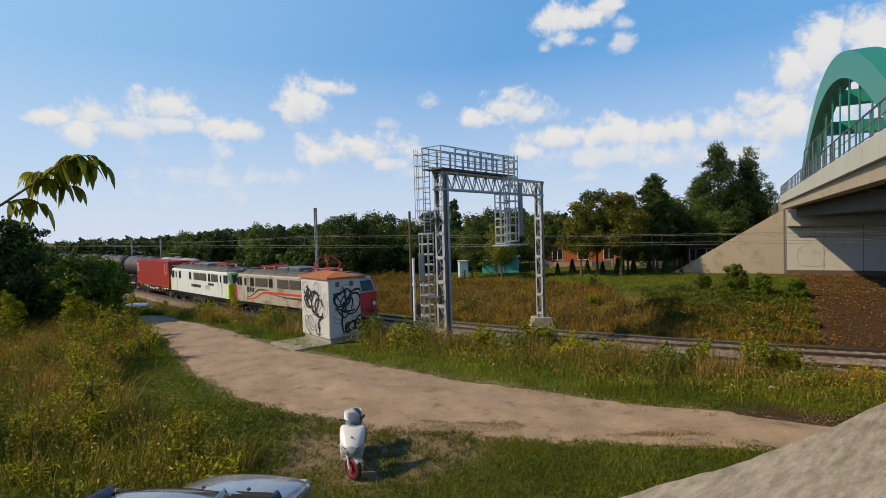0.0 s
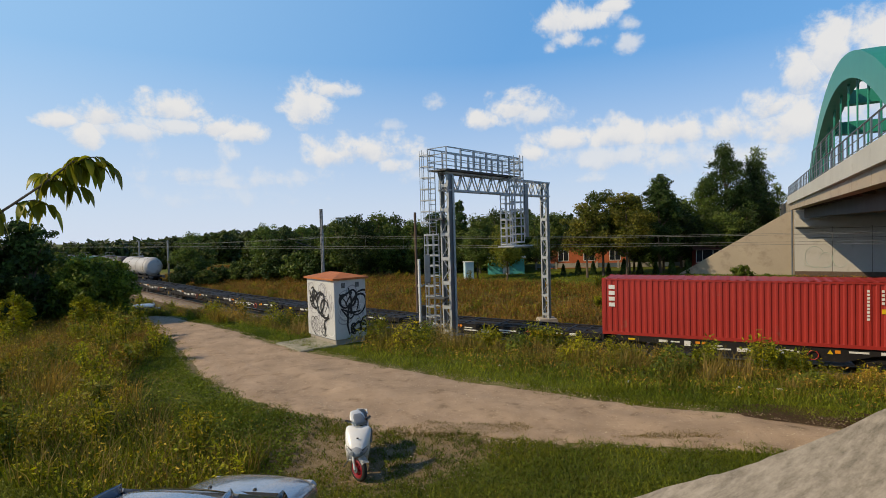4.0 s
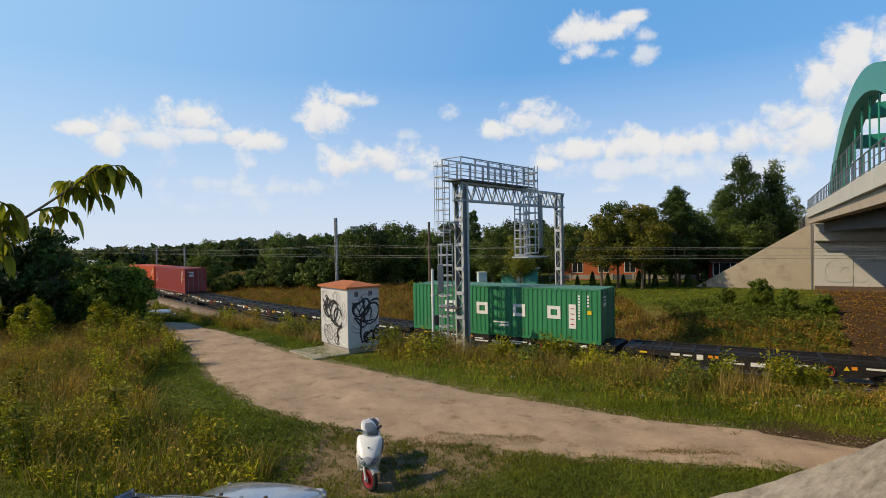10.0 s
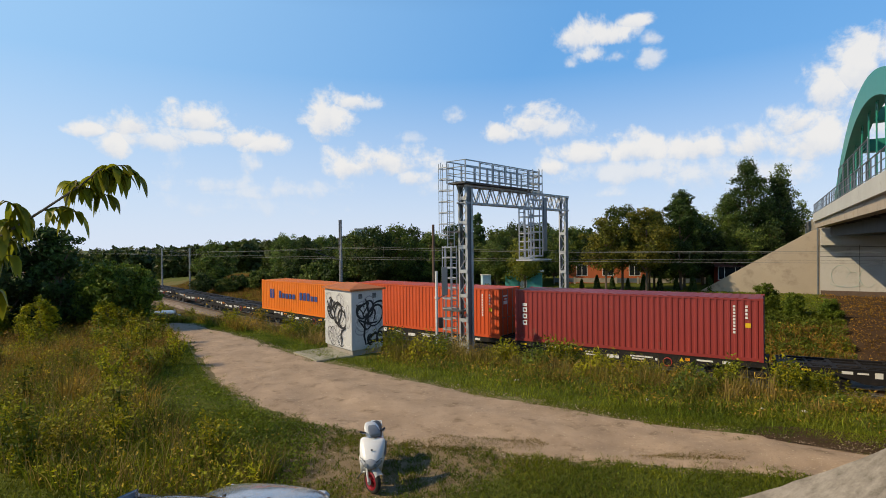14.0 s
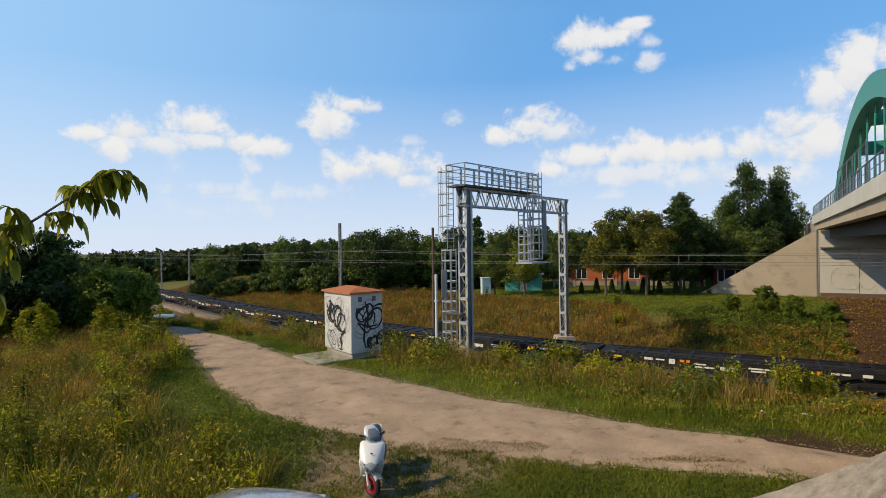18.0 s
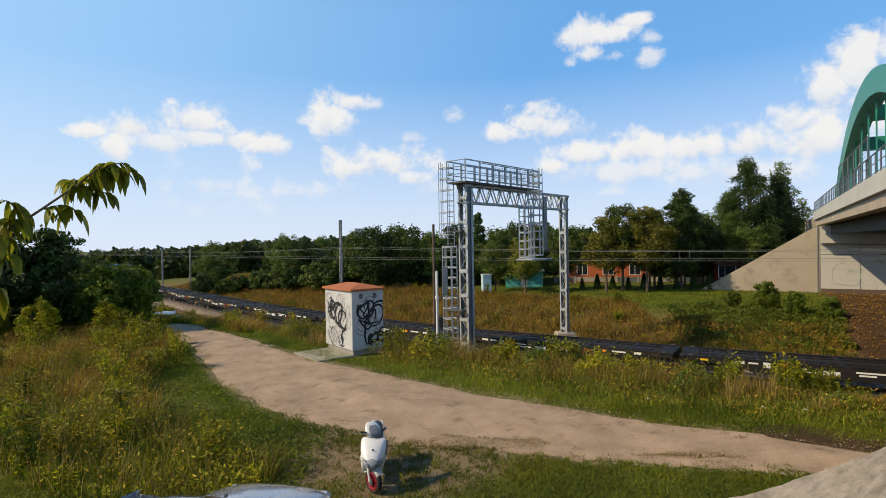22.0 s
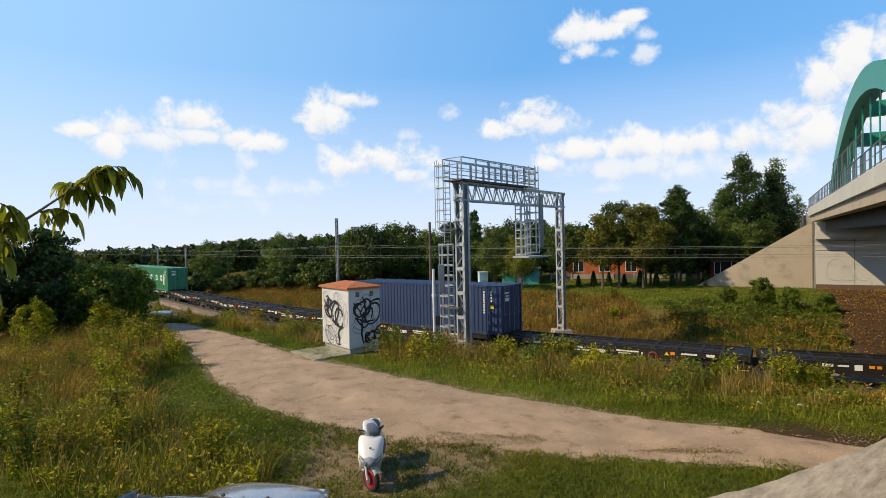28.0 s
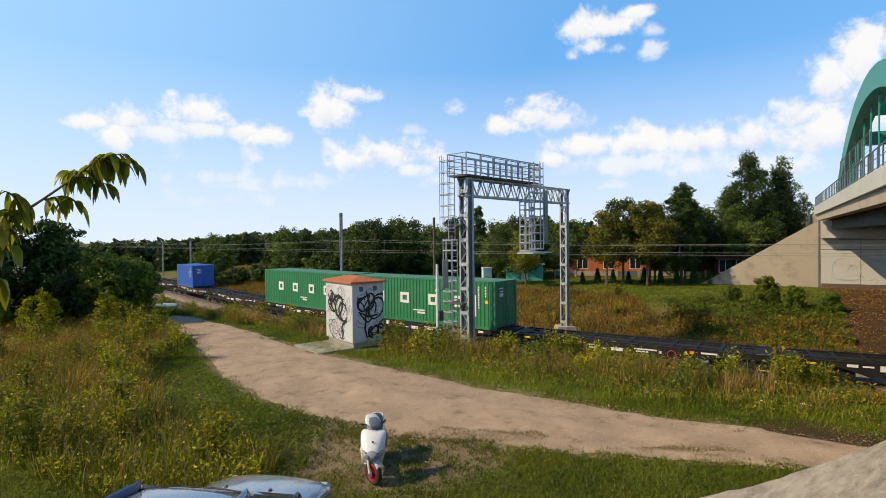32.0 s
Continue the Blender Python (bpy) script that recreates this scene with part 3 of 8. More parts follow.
def wheel_mesh():
    global WHEEL_ME
    if WHEEL_ME is None:
        bm = disc((0, 0, 0), (0, 1, 0), 0.46, 0.13, 20)
        add_tube(bm, [(0, -0.1, 0), (0, -0.06, 0)], 0.2, 12)
        WHEEL_ME = shared(bm, "wheel", STEEL_DARK)
    return WHEEL_ME


def bogie(parent, x, base=1.8):
    bm = box(-base / 2 - 0.5, base / 2 + 0.5, -1.02, -0.9, 0.48, 0.72, 0.03)
    add_box(bm, -base / 2 - 0.5, base / 2 + 0.5, 0.9, 1.02, 0.48, 0.72, 0.03)
    add_box(bm, -0.3, 0.3, -1.0, 1.0, 0.5, 0.85, 0.03)
    for a in (-base / 2, base / 2):
        for y in (-1.06, 0.94):
            add_box(bm, a - 0.17, a + 0.17, y, y + 0.12, 0.3, 0.62, 0.03)
    b = part("bogie", bm, BLACK_FRAME, parent)
    b.location = (x, 0, 0)
    for a in (-base / 2, base / 2):
        for y in (-0.75, 0.75):
            w = part("wheel", wheel_mesh(), None, b)
            w.location = (a, y, 0.46)
    return b


def buffers(parent, x, sgn, z=1.05):
    for y in (-0.87, 0.87):
        bm = tube([(x, y, z), (x + sgn * 0.42, y, z)], 0.09, 10)
        add_tube(bm, [(x + sgn * 0.42, y, z), (x + sgn * 0.5, y, z)], 0.22, 14)
        part("buffer", bm, STEEL_DARK, parent)


C_WHEEL = material("red_brake_wheel_paint", (0.42, 0.03, 0.02), 0.5, 0, 0.15, 4, 40, 0)


def make_wagon():
    """One platform of an articulated container wagon, empty, 12.9 m long."""
    w = thing("container_wagon", "empty black skeletal container wagon with an open lattice deck", "wagon", group="container wagons")
    for y in (-1.18, 1.04):
        prof = [(-6.3, 1.16), (6.3, 1.16), (6.3, 0.92), (4.4, 0.9), (3.3, 0.55), (-3.3, 0.55), (-4.4, 0.9), (-6.3, 0.92)]
        part("side_sill", prism(prof, y, y + 0.14), BLACK_FRAME, w)
        fl = box(-6.3, 6.3, y - 0.01, y + 0.15, 1.13, 1.17)
        part("sill_flange", fl, BLACK_FRAME, w)
    part("centre_sill", box(-6.35, 6.35, -0.24, 0.24, 0.85, 1.13, 0.02), BLACK_FRAME, w)
    for x in (-6.25, -4.3, -2.1, 0.0, 2.1, 4.3, 6.25):
        part("cross_beam", box(x - 0.09, x + 0.09, -1.04, 1.04, 0.98, 1.15, 0.01), BLACK_FRAME, w)
    for sx in (-1, 1):
        for sy in (-1, 1):
            part("diagonal_brace", bar((sx * 4.4, sy * 0.24, 1.08), (sx * 6.1, sy * 1.05, 1.08), 0.12, 0.1), BLACK_FRAME, w)
            part("container_spigot", box(sx * 6.02 - 0.09, sx * 6.02 + 0.09, sy * 1.12 - 0.07, sy * 1.12 + 0.07, 1.16, 1.21, 0.02), STEEL_DARK, w)
    part("end_beam", box(6.32, 6.44, -1.2, 1.2, 0.85, 1.15, 0.02), BLACK_FRAME, w)
    part("end_beam", box(-6.44, -6.32, -1.2, 1.2, 0.85, 1.15, 0.02), BLACK_FRAME, w)
    # markings on the sill towards the yard
    for x0, x1, z0, z1, mt, nm in ((-1.9, -1.35, 0.9, 0.96, WHITE, "lettering_bar"), (-1.9, -1.0, 0.76, 0.83, WHITE, "lettering_bar"),
                                   (0.4, 1.5, 0.9, 0.97, WHITE, "lettering_bar"), (0.5, 1.1, 0.78, 0.85, WHITE, "lettering_bar"),
                                   (-3.0, -2.72, 0.84, 1.08, WHITE, "data_plate"), (-2.5, -2.3, 0.96, 1.08, ORANGE_PLATE, "orange_plate"),
                                   (-2.22, -2.06, 0.96, 1.08, ORANGE_PLATE, "orange_plate"), (3.0, 3.2, 0.92, 1.06, ORANGE_PLATE, "orange_plate"),
                                   (4.6, 4.95, 0.95, 1.08, WHITE, "data_plate")):
        part(nm, box(x0, x1, -1.196, -1.184, z0, z1), mt, w)
    for x0, x1, z0, z1, mt, nm in ((-0.75, -0.15, 0.72, 0.9, WHITE, "data_plate"), (-5.6, -5.25, 0.97, 1.06, YELLOW, "yellow_plate"), (1.62, 1.72, 0.8, 0.92, WHITE, "lettering_bar"),
                                   (-3.6, -3.2, 0.97, 1.04, WHITE, "lettering_bar"), (-4.15, -3.75, 0.95, 1.07, WHITE, "data_plate"), (3.5, 4.2, 0.97, 1.05, WHITE, "lettering_bar")):
        part(nm, box(x0, x1, -1.196, -1.184, z0, z1), mt, w)
    tri = bmesh.new()
    tri.faces.new([tri.verts.new(p) for p in ((2.72, -1.19, 0.88), (2.94, -1.19, 0.88), (2.83, -1.19, 1.07))])
    part("warning_triangle", tri, YELLOW, w)
    for y in (-0.62, 0.62):
        part("deck_stringer", box(-6.2, 6.2, y - 0.05, y + 0.05, 1.02, 1.14), BLACK_FRAME, w)
    for x in (-5.2, -3.2, 3.2, 5.2):
        part("cross_beam", box(x - 0.06, x + 0.06, -1.04, 1.04, 1.0, 1.145), BLACK_FRAME, w)
    for sx in (-1, 1):
        part("coupler_plate", box(min(sx * 5.7, sx * 6.3), max(sx * 5.7, sx * 6.3), -0.75, 0.75, 1.1, 1.155, 0.02), BLACK_FRAME, w)
        part("hand_rail", tube([(sx * 6.36, -1.2, 0.7), (sx * 6.36, -1.28, 0.5), (sx * 5.9, -1.28, 0.5), (sx * 5.9, -1.2, 0.7)], 0.02, 6), YELLOW if sx > 0 else STEEL_DARK, w)
    part("brake_wheel", tube([(2.2 + 0.2 * math.cos(a), -1.25, 0.8 + 0.2 * math.sin(a)) for a in np.linspace(0, 6.283, 17)], 0.022, 6), C_WHEEL, w)
    part("brake_gear", box(-1.2, 1.0, -0.9, 0.9, 0.45, 0.75, 0.05), BLACK_FRAME, w)
    part("air_tank", tube([(-0.8, 0.62, 0.62), (0.6, 0.62, 0.62)], 0.17, 12), BLACK_FRAME, w)
    for x in (-5.2, 5.2):
        bogie(w, x)
    return w


def corrugated(x0, x1, z0, z1, y, depth, pitch=0.36, sgn=-1):
    """A wall sheet with trapezoid ribs, from x0 to x1."""
    bm = bmesh.new()
    prof = []
    x = x0
    while x < x1 - pitch * 0.5:
        prof += [(x, 0), (x + pitch * 0.3, 0), (x + pitch * 0.45, depth), (x + pitch * 0.82, depth)]
        x += pitch
    prof.append((x1, 0))
    lo = [bm.verts.new((a, y - sgn * d, z0)) for a, d in prof]
    hi = [bm.verts.new((a, y - sgn * d, z1)) for a, d in prof]
    for i in range(len(prof) - 1):
        bm.faces.new((lo[i], lo[i + 1], hi[i + 1], hi[i]))
    return bm


def make_container(name, label, mat, length=12.19, height=2.59, group="freight containers", doors_front=True, roof=None):
    """Origin: middle of the underside."""
    c = thing(name, label, "container", group=group)
    h, a, wd = height, length / 2, 1.219
    for sy in (-1, 1):
        part("side_wall", corrugated(-a + 0.12, a - 0.12, 0.16, h - 0.1, sy * (wd - 0.01), 0.036, 0.28, sy), mat, c)
        part("bottom_rail", box(-a + 0.1, a - 0.1, sy * wd - 0.05 if sy > 0 else -wd, wd if sy > 0 else -wd + 0.05, 0.02, 0.17), mat, c)
        part("top_rail", box(-a + 0.1, a - 0.1, wd - 0.06 if sy > 0 else -wd, wd if sy > 0 else -wd + 0.06, h - 0.11, h - 0.03), mat, c)
        for sx in (-1, 1):
            part("corner_post", box(sx * a - (0.16 if sx > 0 else 0), sx * a + (0 if sx > 0 else 0.16),
                                    sy * wd - (0.14 if sy > 0 else 0), sy * wd + (0 if sy > 0 else 0.14), 0.11, h - 0.12, 0.01), mat, c)
            for z in (0.0, h - 0.12):
                part("corner_casting", box(sx * a - (0.18 if sx > 0 else -0.003), sx * a + (0.003 if sx > 0 else 0.18),
                                           sy * (wd + 0.003) - (0.17 if sy > 0 else 0), sy * (wd + 0.003) + (0 if sy > 0 else 0.17), z, z + 0.12, 0.01), mat, c)
    part("floor_panel", box(-a + 0.05, a - 0.05, -wd + 0.05, wd - 0.05, 0.04, 0.14), BLACK_FRAME, c)
    # roof with shallow cross ribs
    bm = bmesh.new()
    n = int(length / 0.42)
    zs = []
    for i in range(n):
        x0 = -a + 0.14 + i * (length - 0.28) / n
        d = (length - 0.28) / n
        zs += [(x0, h - 0.035), (x0 + d * 0.35, h - 0.035), (x0 + d * 0.5, h - 0.012), (x0 + d * 0.85, h - 0.012)]
    zs.append((a - 0.14, h - 0.035))
    lo = [bm.verts.new((x, -wd + 0.03, z)) for x, z in zs]
    hi = [bm.verts.new((x, wd - 0.03, z)) for x, z in zs]
    for i in range(len(zs) - 1):
        bm.faces.new((lo[i], lo[i + 1], hi[i + 1], hi[i]))
    part("roof_panel", bm, roof or mat, c)
    for sx, doors in ((1, doors_front), (-1, not doors_front)):
        x = sx * (a - 0.06)
        part("end_rail", box(min(x, x - sx * 0.1), max(x, x - sx * 0.1), -wd + 0.14, wd - 0.14, h - 0.13, h - 0.03), mat, c)
        part("door_sill" if doors else "end_sill", box(min(x, x - sx * 0.1), max(x, x - sx * 0.1), -wd + 0.14, wd - 0.14, 0.02, 0.16), mat, c)
        if doors:
            for sy in (-1, 1):
                y0, y1 = (0.015, wd - 0.14) if sy > 0 else (-wd + 0.14, -0.015)
                bm = box(min(x, x - sx * 0.04), max(x, x - sx * 0.04), y0, y1, 0.17, h - 0.14, 0.008)
                for k in range(4):
                    z = 0.3 + k * (h - 0.6) / 3.4
                    add_box(bm, min(x, x + sx * 0.02), max(x, x + sx * 0.02), y0 + 0.05, y1 - 0.05, z, z + (h - 0.6) / 5.2)
                d = part("container_door", bm, mat, c)
                for yb in (0.28, 0.82):
                    bm = tube([(x + sx * 0.045, sy * yb, 0.1), (x + sx * 0.045, sy * yb, h - 0.08)], 0.02, 6)
                    add_box(bm, min(x, x + sx * 0.06), max(x, x + sx * 0.06), sy * yb - 0.03, sy * yb + 0.2, 1.15, 1.2)
                    part("locking_bar", bm, STEEL, d, "bare steel locking bar with handle")
        else:
            bm = corrugated(-wd + 0.14, wd - 0.14, 0.16, h - 0.13, 0, 0.045, 0.25, 1)
            bmesh.ops.rotate(bm, cent=(0, 0, 0), matrix=Matrix.Rotation(math.pi / 2, 3, "Z"), verts=bm.verts)
            bmesh.ops.translate(bm, vec=(x, 0, 0), verts=bm.verts)
            part("end_wall", bm, mat, c)
    return c


def mark(c, name, x0, x1, z0, z1, mat, side=-1, ring=0.0, label=""):
    """A painted block, or an open block with that line width, on the side wall towards the yard."""
    y = -1.221
    if not ring:
        bm = box(x0, x1, y - 0.006, y, z0, z1)
    else:
        bm = box(x0, x1, y - 0.006, y, z0, z0 + ring)
        add_box(bm, x0, x1, y - 0.006, y, z1 - ring, z1)
        add_box(bm, x0, x0 + ring, y - 0.006, y, z0 + ring, z1 - ring)
        add_box(bm, x1 - ring, x1, y - 0.006, y, z0 + ring, z1 - ring)
    return part(name, bm, mat, c, label)


def codes(c, a, h, mat=None):
    """Rows of small lettering and a warning plate near the right end."""
    mat = mat or WHITE
    for k in range(9):
        mark(c, "lettering_bar", a - 1.22, a - 1.12, h - 0.45 - k * 0.15, h - 0.35 - k * 0.15, mat)
    for k in range(4):
        mark(c, "lettering_bar", a - 0.72, a - 0.62, h - 0.45 - k * 0.17, h - 0.34 - k * 0.17, mat)
    mark(c, "warning_plate", a - 0.72, a - 0.5, h - 1.35, h - 1.15, YELLOW)
    for y0, y1, z0, z1 in ((0.2, 0.75, h - 0.5, h - 0.42), (0.2, 0.6, h - 0.68, h - 0.6), (0.2, 0.7, h - 0.95, h - 0.75)):
        part("lettering_bar", box(a - 0.035, a - 0.028, -y1, -y0, z0, z1), mat, c)


def green_container(h=2.9):
    c = make_container("shipping_container", "green corrugated forty-foot container with large white marks", C_GREEN, height=h,
                       roof=side_paint("faded_green_roof_paint", (0.10, 0.27, 0.16)))
    for i, x in enumerate((-3.26, -1.0, 1.41, 3.5)):
        mark(c, "white_letter_block", x - 0.38, x + 0.38, 1.22, 1.92, WHITE, ring=0.19)
    mark(c, "lettering_bar", -0.25, 0.75, 0.78, 0.86, WHITE)
    mark(c, "lettering_bar", 0.1, 0.75, 0.6, 0.72, WHITE)
    mark(c, "white_code_panel", 4.35, 4.75, 0.75, 2.05, WHITE)
    for k in range(4):
        mark(c, "code_bar", 4.45, 4.65, 0.95 + k * 0.28, 1.0 + k * 0.28, C_RED).location.y = -0.006
    codes(c, 6.095, h)
    return c


def lofted_cab_body(half, w, zb, zm, zt, mat, parent):
    """Loco shell: upright lower front, raked screen, sides a little inward above the waist."""
    bm = bmesh.new()
    rows = []
    for z, hx, wy in ((zb, half - 0.1, w), (zb + 0.25, half, w), (zm, half, w), (zt - 0.1, half - 0.42, w - 0.004), (zt, half - 0.5, w - 0.1)):
        nose = 0.12
        pts = [(-hx + nose, -wy), (hx - nose, -wy), (hx, -wy + 0.55), (hx, wy - 0.55), (hx - nose, wy), (-hx + nose, wy), (-hx, wy - 0.55), (-hx, -wy + 0.55)]
        rows.append([bm.verts.new((x, y, z)) for x, y in pts])
    for a, b in zip(rows, rows[1:]):
        for i in range(8):
            bm.faces.new((a[i], a[(i + 1) % 8], b[(i + 1) % 8], b[i]))
    bm.faces.new(rows[0][::-1])
    bm.faces.new(rows[-1])
    bmesh.ops.bevel(bm, geom=[e for e in bm.edges if abs(e.verts[0].co.z - e.verts[1].co.z) > 0.2], offset=0.05, segments=2, affect="EDGES")
    return part("body", bm, mat, parent)


PANTO_RED = material("red_pantograph_paint", (0.50, 0.025, 0.03), 0.5, 0, 0.1, 4, 40, 0)
ROOF_GREY = material("grimy_grey_roof", (0.095, 0.095, 0.10), 0.7, 0, 0.3, 1.2, 20, 0.15, (0.04, 0.035, 0.03), 0.58)
LOUVRE = material("dark_louvre", (0.075, 0.055, 0.042), 0.7, 0, 0.2, 3, 40, 0.1)


def pantograph(parent, x, raised=0.0):
    p = part("pantograph", box(-0.9, 0.9, -0.5, 0.5, 3.98, 4.02), STEEL_DARK, parent, "red folding pantograph")
    p.location = (x, 0, 0)
    hgt = 4.12 + raised
    knee = 1.15 if raised < 0.3 else 0.9
    zk = 4.1 + raised * 0.45
    for y in (-0.55, 0.55):
        for sx in (-1, 1):
            k = (sx * knee, y * 1.05, zk)
            part("lower_arm", bar((sx * -0.1 if raised < 0.3 else sx * 0.55, y, 4.06), k, 0.045), PANTO_RED, p)
            part("upper_arm", bar(k, (sx * 0.12, y * 0.6, hgt + 0.02), 0.035), PANTO_RED, p)
        part("base_bar", bar((-1.15, y, 4.07), (1.15, y, 4.07), 0.06), PANTO_RED, p)
    for sx in (-1, 1):
        part("knee_shaft", bar((sx * knee, -0.6, zk), (sx * knee, 0.6, zk), 0.045), PANTO_RED, p)
    for sx in (-0.18, 0.18):
        part("contact_bow", tube([(sx, -0.98, hgt - 0.1), (sx, -0.75, hgt + 0.06), (sx, 0.75, hgt + 0.06), (sx, 0.98, hgt - 0.1)], 0.025, 6), PANTO_RED if raised < 0.3 else STEEL_DARK, p)
    for sx in (-0.75, 0.75):
        for sy in (-0.45, 0.45):
            part("insulator", tube([(sx, sy, 3.84), (sx, sy, 4.02)], 0.07, 8), WHITE, p)
    return p


# windows along the side: from, to (share of the length), kind
LOCO_SIDE = [(0.028, 0.078, "cab_window"), (0.103, 0.136, "door"), (0.173, 0.207, "small_window"), (0.366, 0.398, "small_window"),
             (0.448, 0.545, "louvre"), (0.560, 0.654, "louvre"), (0.688, 0.717, "small_window"), (0.735, 0.831, "louvre"),
             (0.862, 0.892, "door"), (0.922, 0.975, "cab_window")]


def make_loco(name, label, body_mat, nose_mat, stripes, raised_front, extra_louvre=False, white_nose=False):
    L = thing(name, label, "locomotive")
    half, w, zb, zm, zt = 7.55, 1.48, 1.12, 2.42, 3.46
    lofted_cab_body(half, w, zb, zm, zt, body_mat, L)
    part("under_frame", box(-7.5, 7.5, -1.3, 1.3, 0.85, 1.13, 0.03), BLACK_FRAME, L)
    # roof
    prof = [(-1.4, 3.4), (-1.3, 3.62), (-0.95, 3.8), (-0.4, 3.88), (0.4, 3.88), (0.95, 3.8), (1.3, 3.62), (1.4, 3.4)]
    bm = prism(prof, -6.75, 6.75, "x")
    for v in bm.verts:
        if abs(v.co.x) > 6.7 and v.co.z > 3.5:
            v.co.x *= 0.93
    part("roof", bm, ROOF_GREY, L, "grey grimy arched roof")
    for x in (-5.2, -2.6, -0.05, 2.5, 5.1):
        part("roof_seam", prism([(a * 1.012, z + 0.012) for a, z in prof], x - 0.04, x + 0.04, "x"), STEEL_DARK, L)
    for x0, x1 in ((-6.2, -4.9), (-2.3, -1.8), (1.7, 2.3), (4.9, 6.1)):
        part("roof_walkway", box(x0, x1, -0.75, -0.35, 3.9, 3.94), STEEL_DARK, L)
    for sx in (-1, 1):
        bm = bmesh.new()
        bmesh.ops.create_uvsphere(bm, u_segments=16, v_segments=8, radius=1.0)
        for v in bm.verts:
            v.co = Vector((sx * 6.15 + v.co.x * 1.05, v.co.y * 1.38, 3.44 + max(0, v.co.z) * 0.4))
        part("cab_roof", bm, ROOF_GREY, L)
        part("headlamp", tube([(sx * 6.75, 0, 3.62), (sx * 7.15, 0, 3.6)], 0.16, 12), STEEL, L)
        for y in (-1.02, 1.02):
            lamp = part("front_lamp", tube([(sx * 7.48, y, 1.62), (sx * 7.68, y, 1.62)], 0.19, 14), STEEL_DARK, L)
            part("lamp_glass", tube([(sx * 7.68, y, 1.62), (sx * 7.7, y, 1.62)], 0.15, 14), WHITE, lamp)
        # screens on the raked front
        for y in (-0.62, 0.62):
            bm = bmesh.new()
            q = [(sx * 7.535, y - 0.52, 2.52), (sx * 7.535, y + 0.52, 2.52), (sx * 7.245, y + 0.5, 3.24), (sx * 7.245, y - 0.5, 3.24)]
            v = [bm.verts.new(p) for p in q]
            v2 = [bm.verts.new((p[0] + sx * 0.035, p[1], p[2] + 0.015)) for p in q]
            bm.faces.new(v2)
            for i in range(4):
                bm.faces.new((v[i], v[(i + 1) % 4], v2[(i + 1) % 4], v2[i]))
            part("windscreen", bm, GLASS, L)
        # nose colour: lower front sheet and the edge of the cab side
        part("nose_panel", box(min(sx * 7.5, sx * 7.575), max(sx * 7.5, sx * 7.575), -0.98, 0.98, 1.16, 2.42, 0.02), body_mat if white_nose else nose_mat, L)
        # the frame round the screens
        bm = bmesh.new()
        q = [(sx * 7.515, -1.3, 2.42), (sx * 7.515, 1.3, 2.42), (sx * 7.13, 1.24, 3.4), (sx * 7.13, -1.24, 3.4)]
        va = [bm.verts.new(p) for p in q]
        vb = [bm.verts.new((p[0] + sx * 0.03, p[1], p[2] + 0.012)) for p in q]
        bm.faces.new(vb)
        for i in range(4):
            bm.faces.new((va[i], va[(i + 1) % 4], vb[(i + 1) % 4], vb[i]))
        part("screen_surround", bm, nose_mat if white_nose else body_mat, L)
        for sy in (-1, 1):
            bm = bmesh.new()
            q = [(sx * 7.435, sy * 1.496, 1.15), (sx * 7.585, sy * 0.95, 1.15), (sx * 7.585, sy * 0.95, 2.42), (sx * 7.435, sy * 1.496, 2.42)]
            bm.faces.new([bm.verts.new(p) for p in q])
            q = [(sx * 7.435, sy * 1.496, 1.15), (sx * 7.18, sy * 1.492, 1.15), (sx * 7.18, sy * 1.492, 2.42), (sx * 7.435, sy * 1.496, 2.42)]
            bm.faces.new([bm.verts.new(p) for p in q])
            part("nose_side", bm, nose_mat, L)
        part("buffer_beam", box(min(sx * 7.3, sx * 7.56), max(sx * 7.3, sx * 7.56), -1.35, 1.35, 0.8, 1.14, 0.02), BLACK_FRAME if sx < 0 else nose_mat, L)
        buffers(L, sx * 7.56, sx)
        part("rail_guard", box(min(sx * 7.0, sx * 7.12), max(sx * 7.0, sx * 7.12), -1.1, 1.1, 0.18, 0.5, 0.02), BLACK_FRAME, L)
    for sy in (-1, 1):
        for u0, u1, kind in LOCO_SIDE + ([(0.228, 0.345, "louvre")] if extra_louvre else []):
            x0, x1 = -7.5 + 15 * u0, -7.5 + 15 * u1
            if sy > 0:
                x0, x1 = -x1, -x0
            y = sy * 1.485
            ya, yb = (y, y + 0.02) if sy > 0 else (y - 0.02, y)
            if kind == "louvre":
                pn = part("louvre_panel", box(x0 - 0.04, x1 + 0.04, ya, yb, 2.5, 3.2, 0.02), STEEL_DARK, L)
                bm = bmesh.new()
                for k in range(7):
                    add_box(bm, x0, x1, min(y, y + sy * 0.04), max(y, y + sy * 0.04), 2.55 + k * 0.09, 2.6 + k * 0.09)
                part("louvre_slats", bm, LOUVRE, pn)
            elif kind == "door":
                d = part("cab_door", box(x0, x1, ya, yb, 1.2, 3.28, 0.01), body_mat, L)
                part("door_window", box(x0 + 0.08, x1 - 0.06, min(y, y + sy * 0.03), max(y, y + sy * 0.03), 2.5, 3.15, 0.02), GLASS, d)
                for xr in (x0 - 0.08, x1 + 0.08):
                    part("grab_rail", tube([(xr, y + sy * 0.08, 1.2), (xr, y + sy * 0.08, 2.5)], 0.02, 6), WHITE, d)
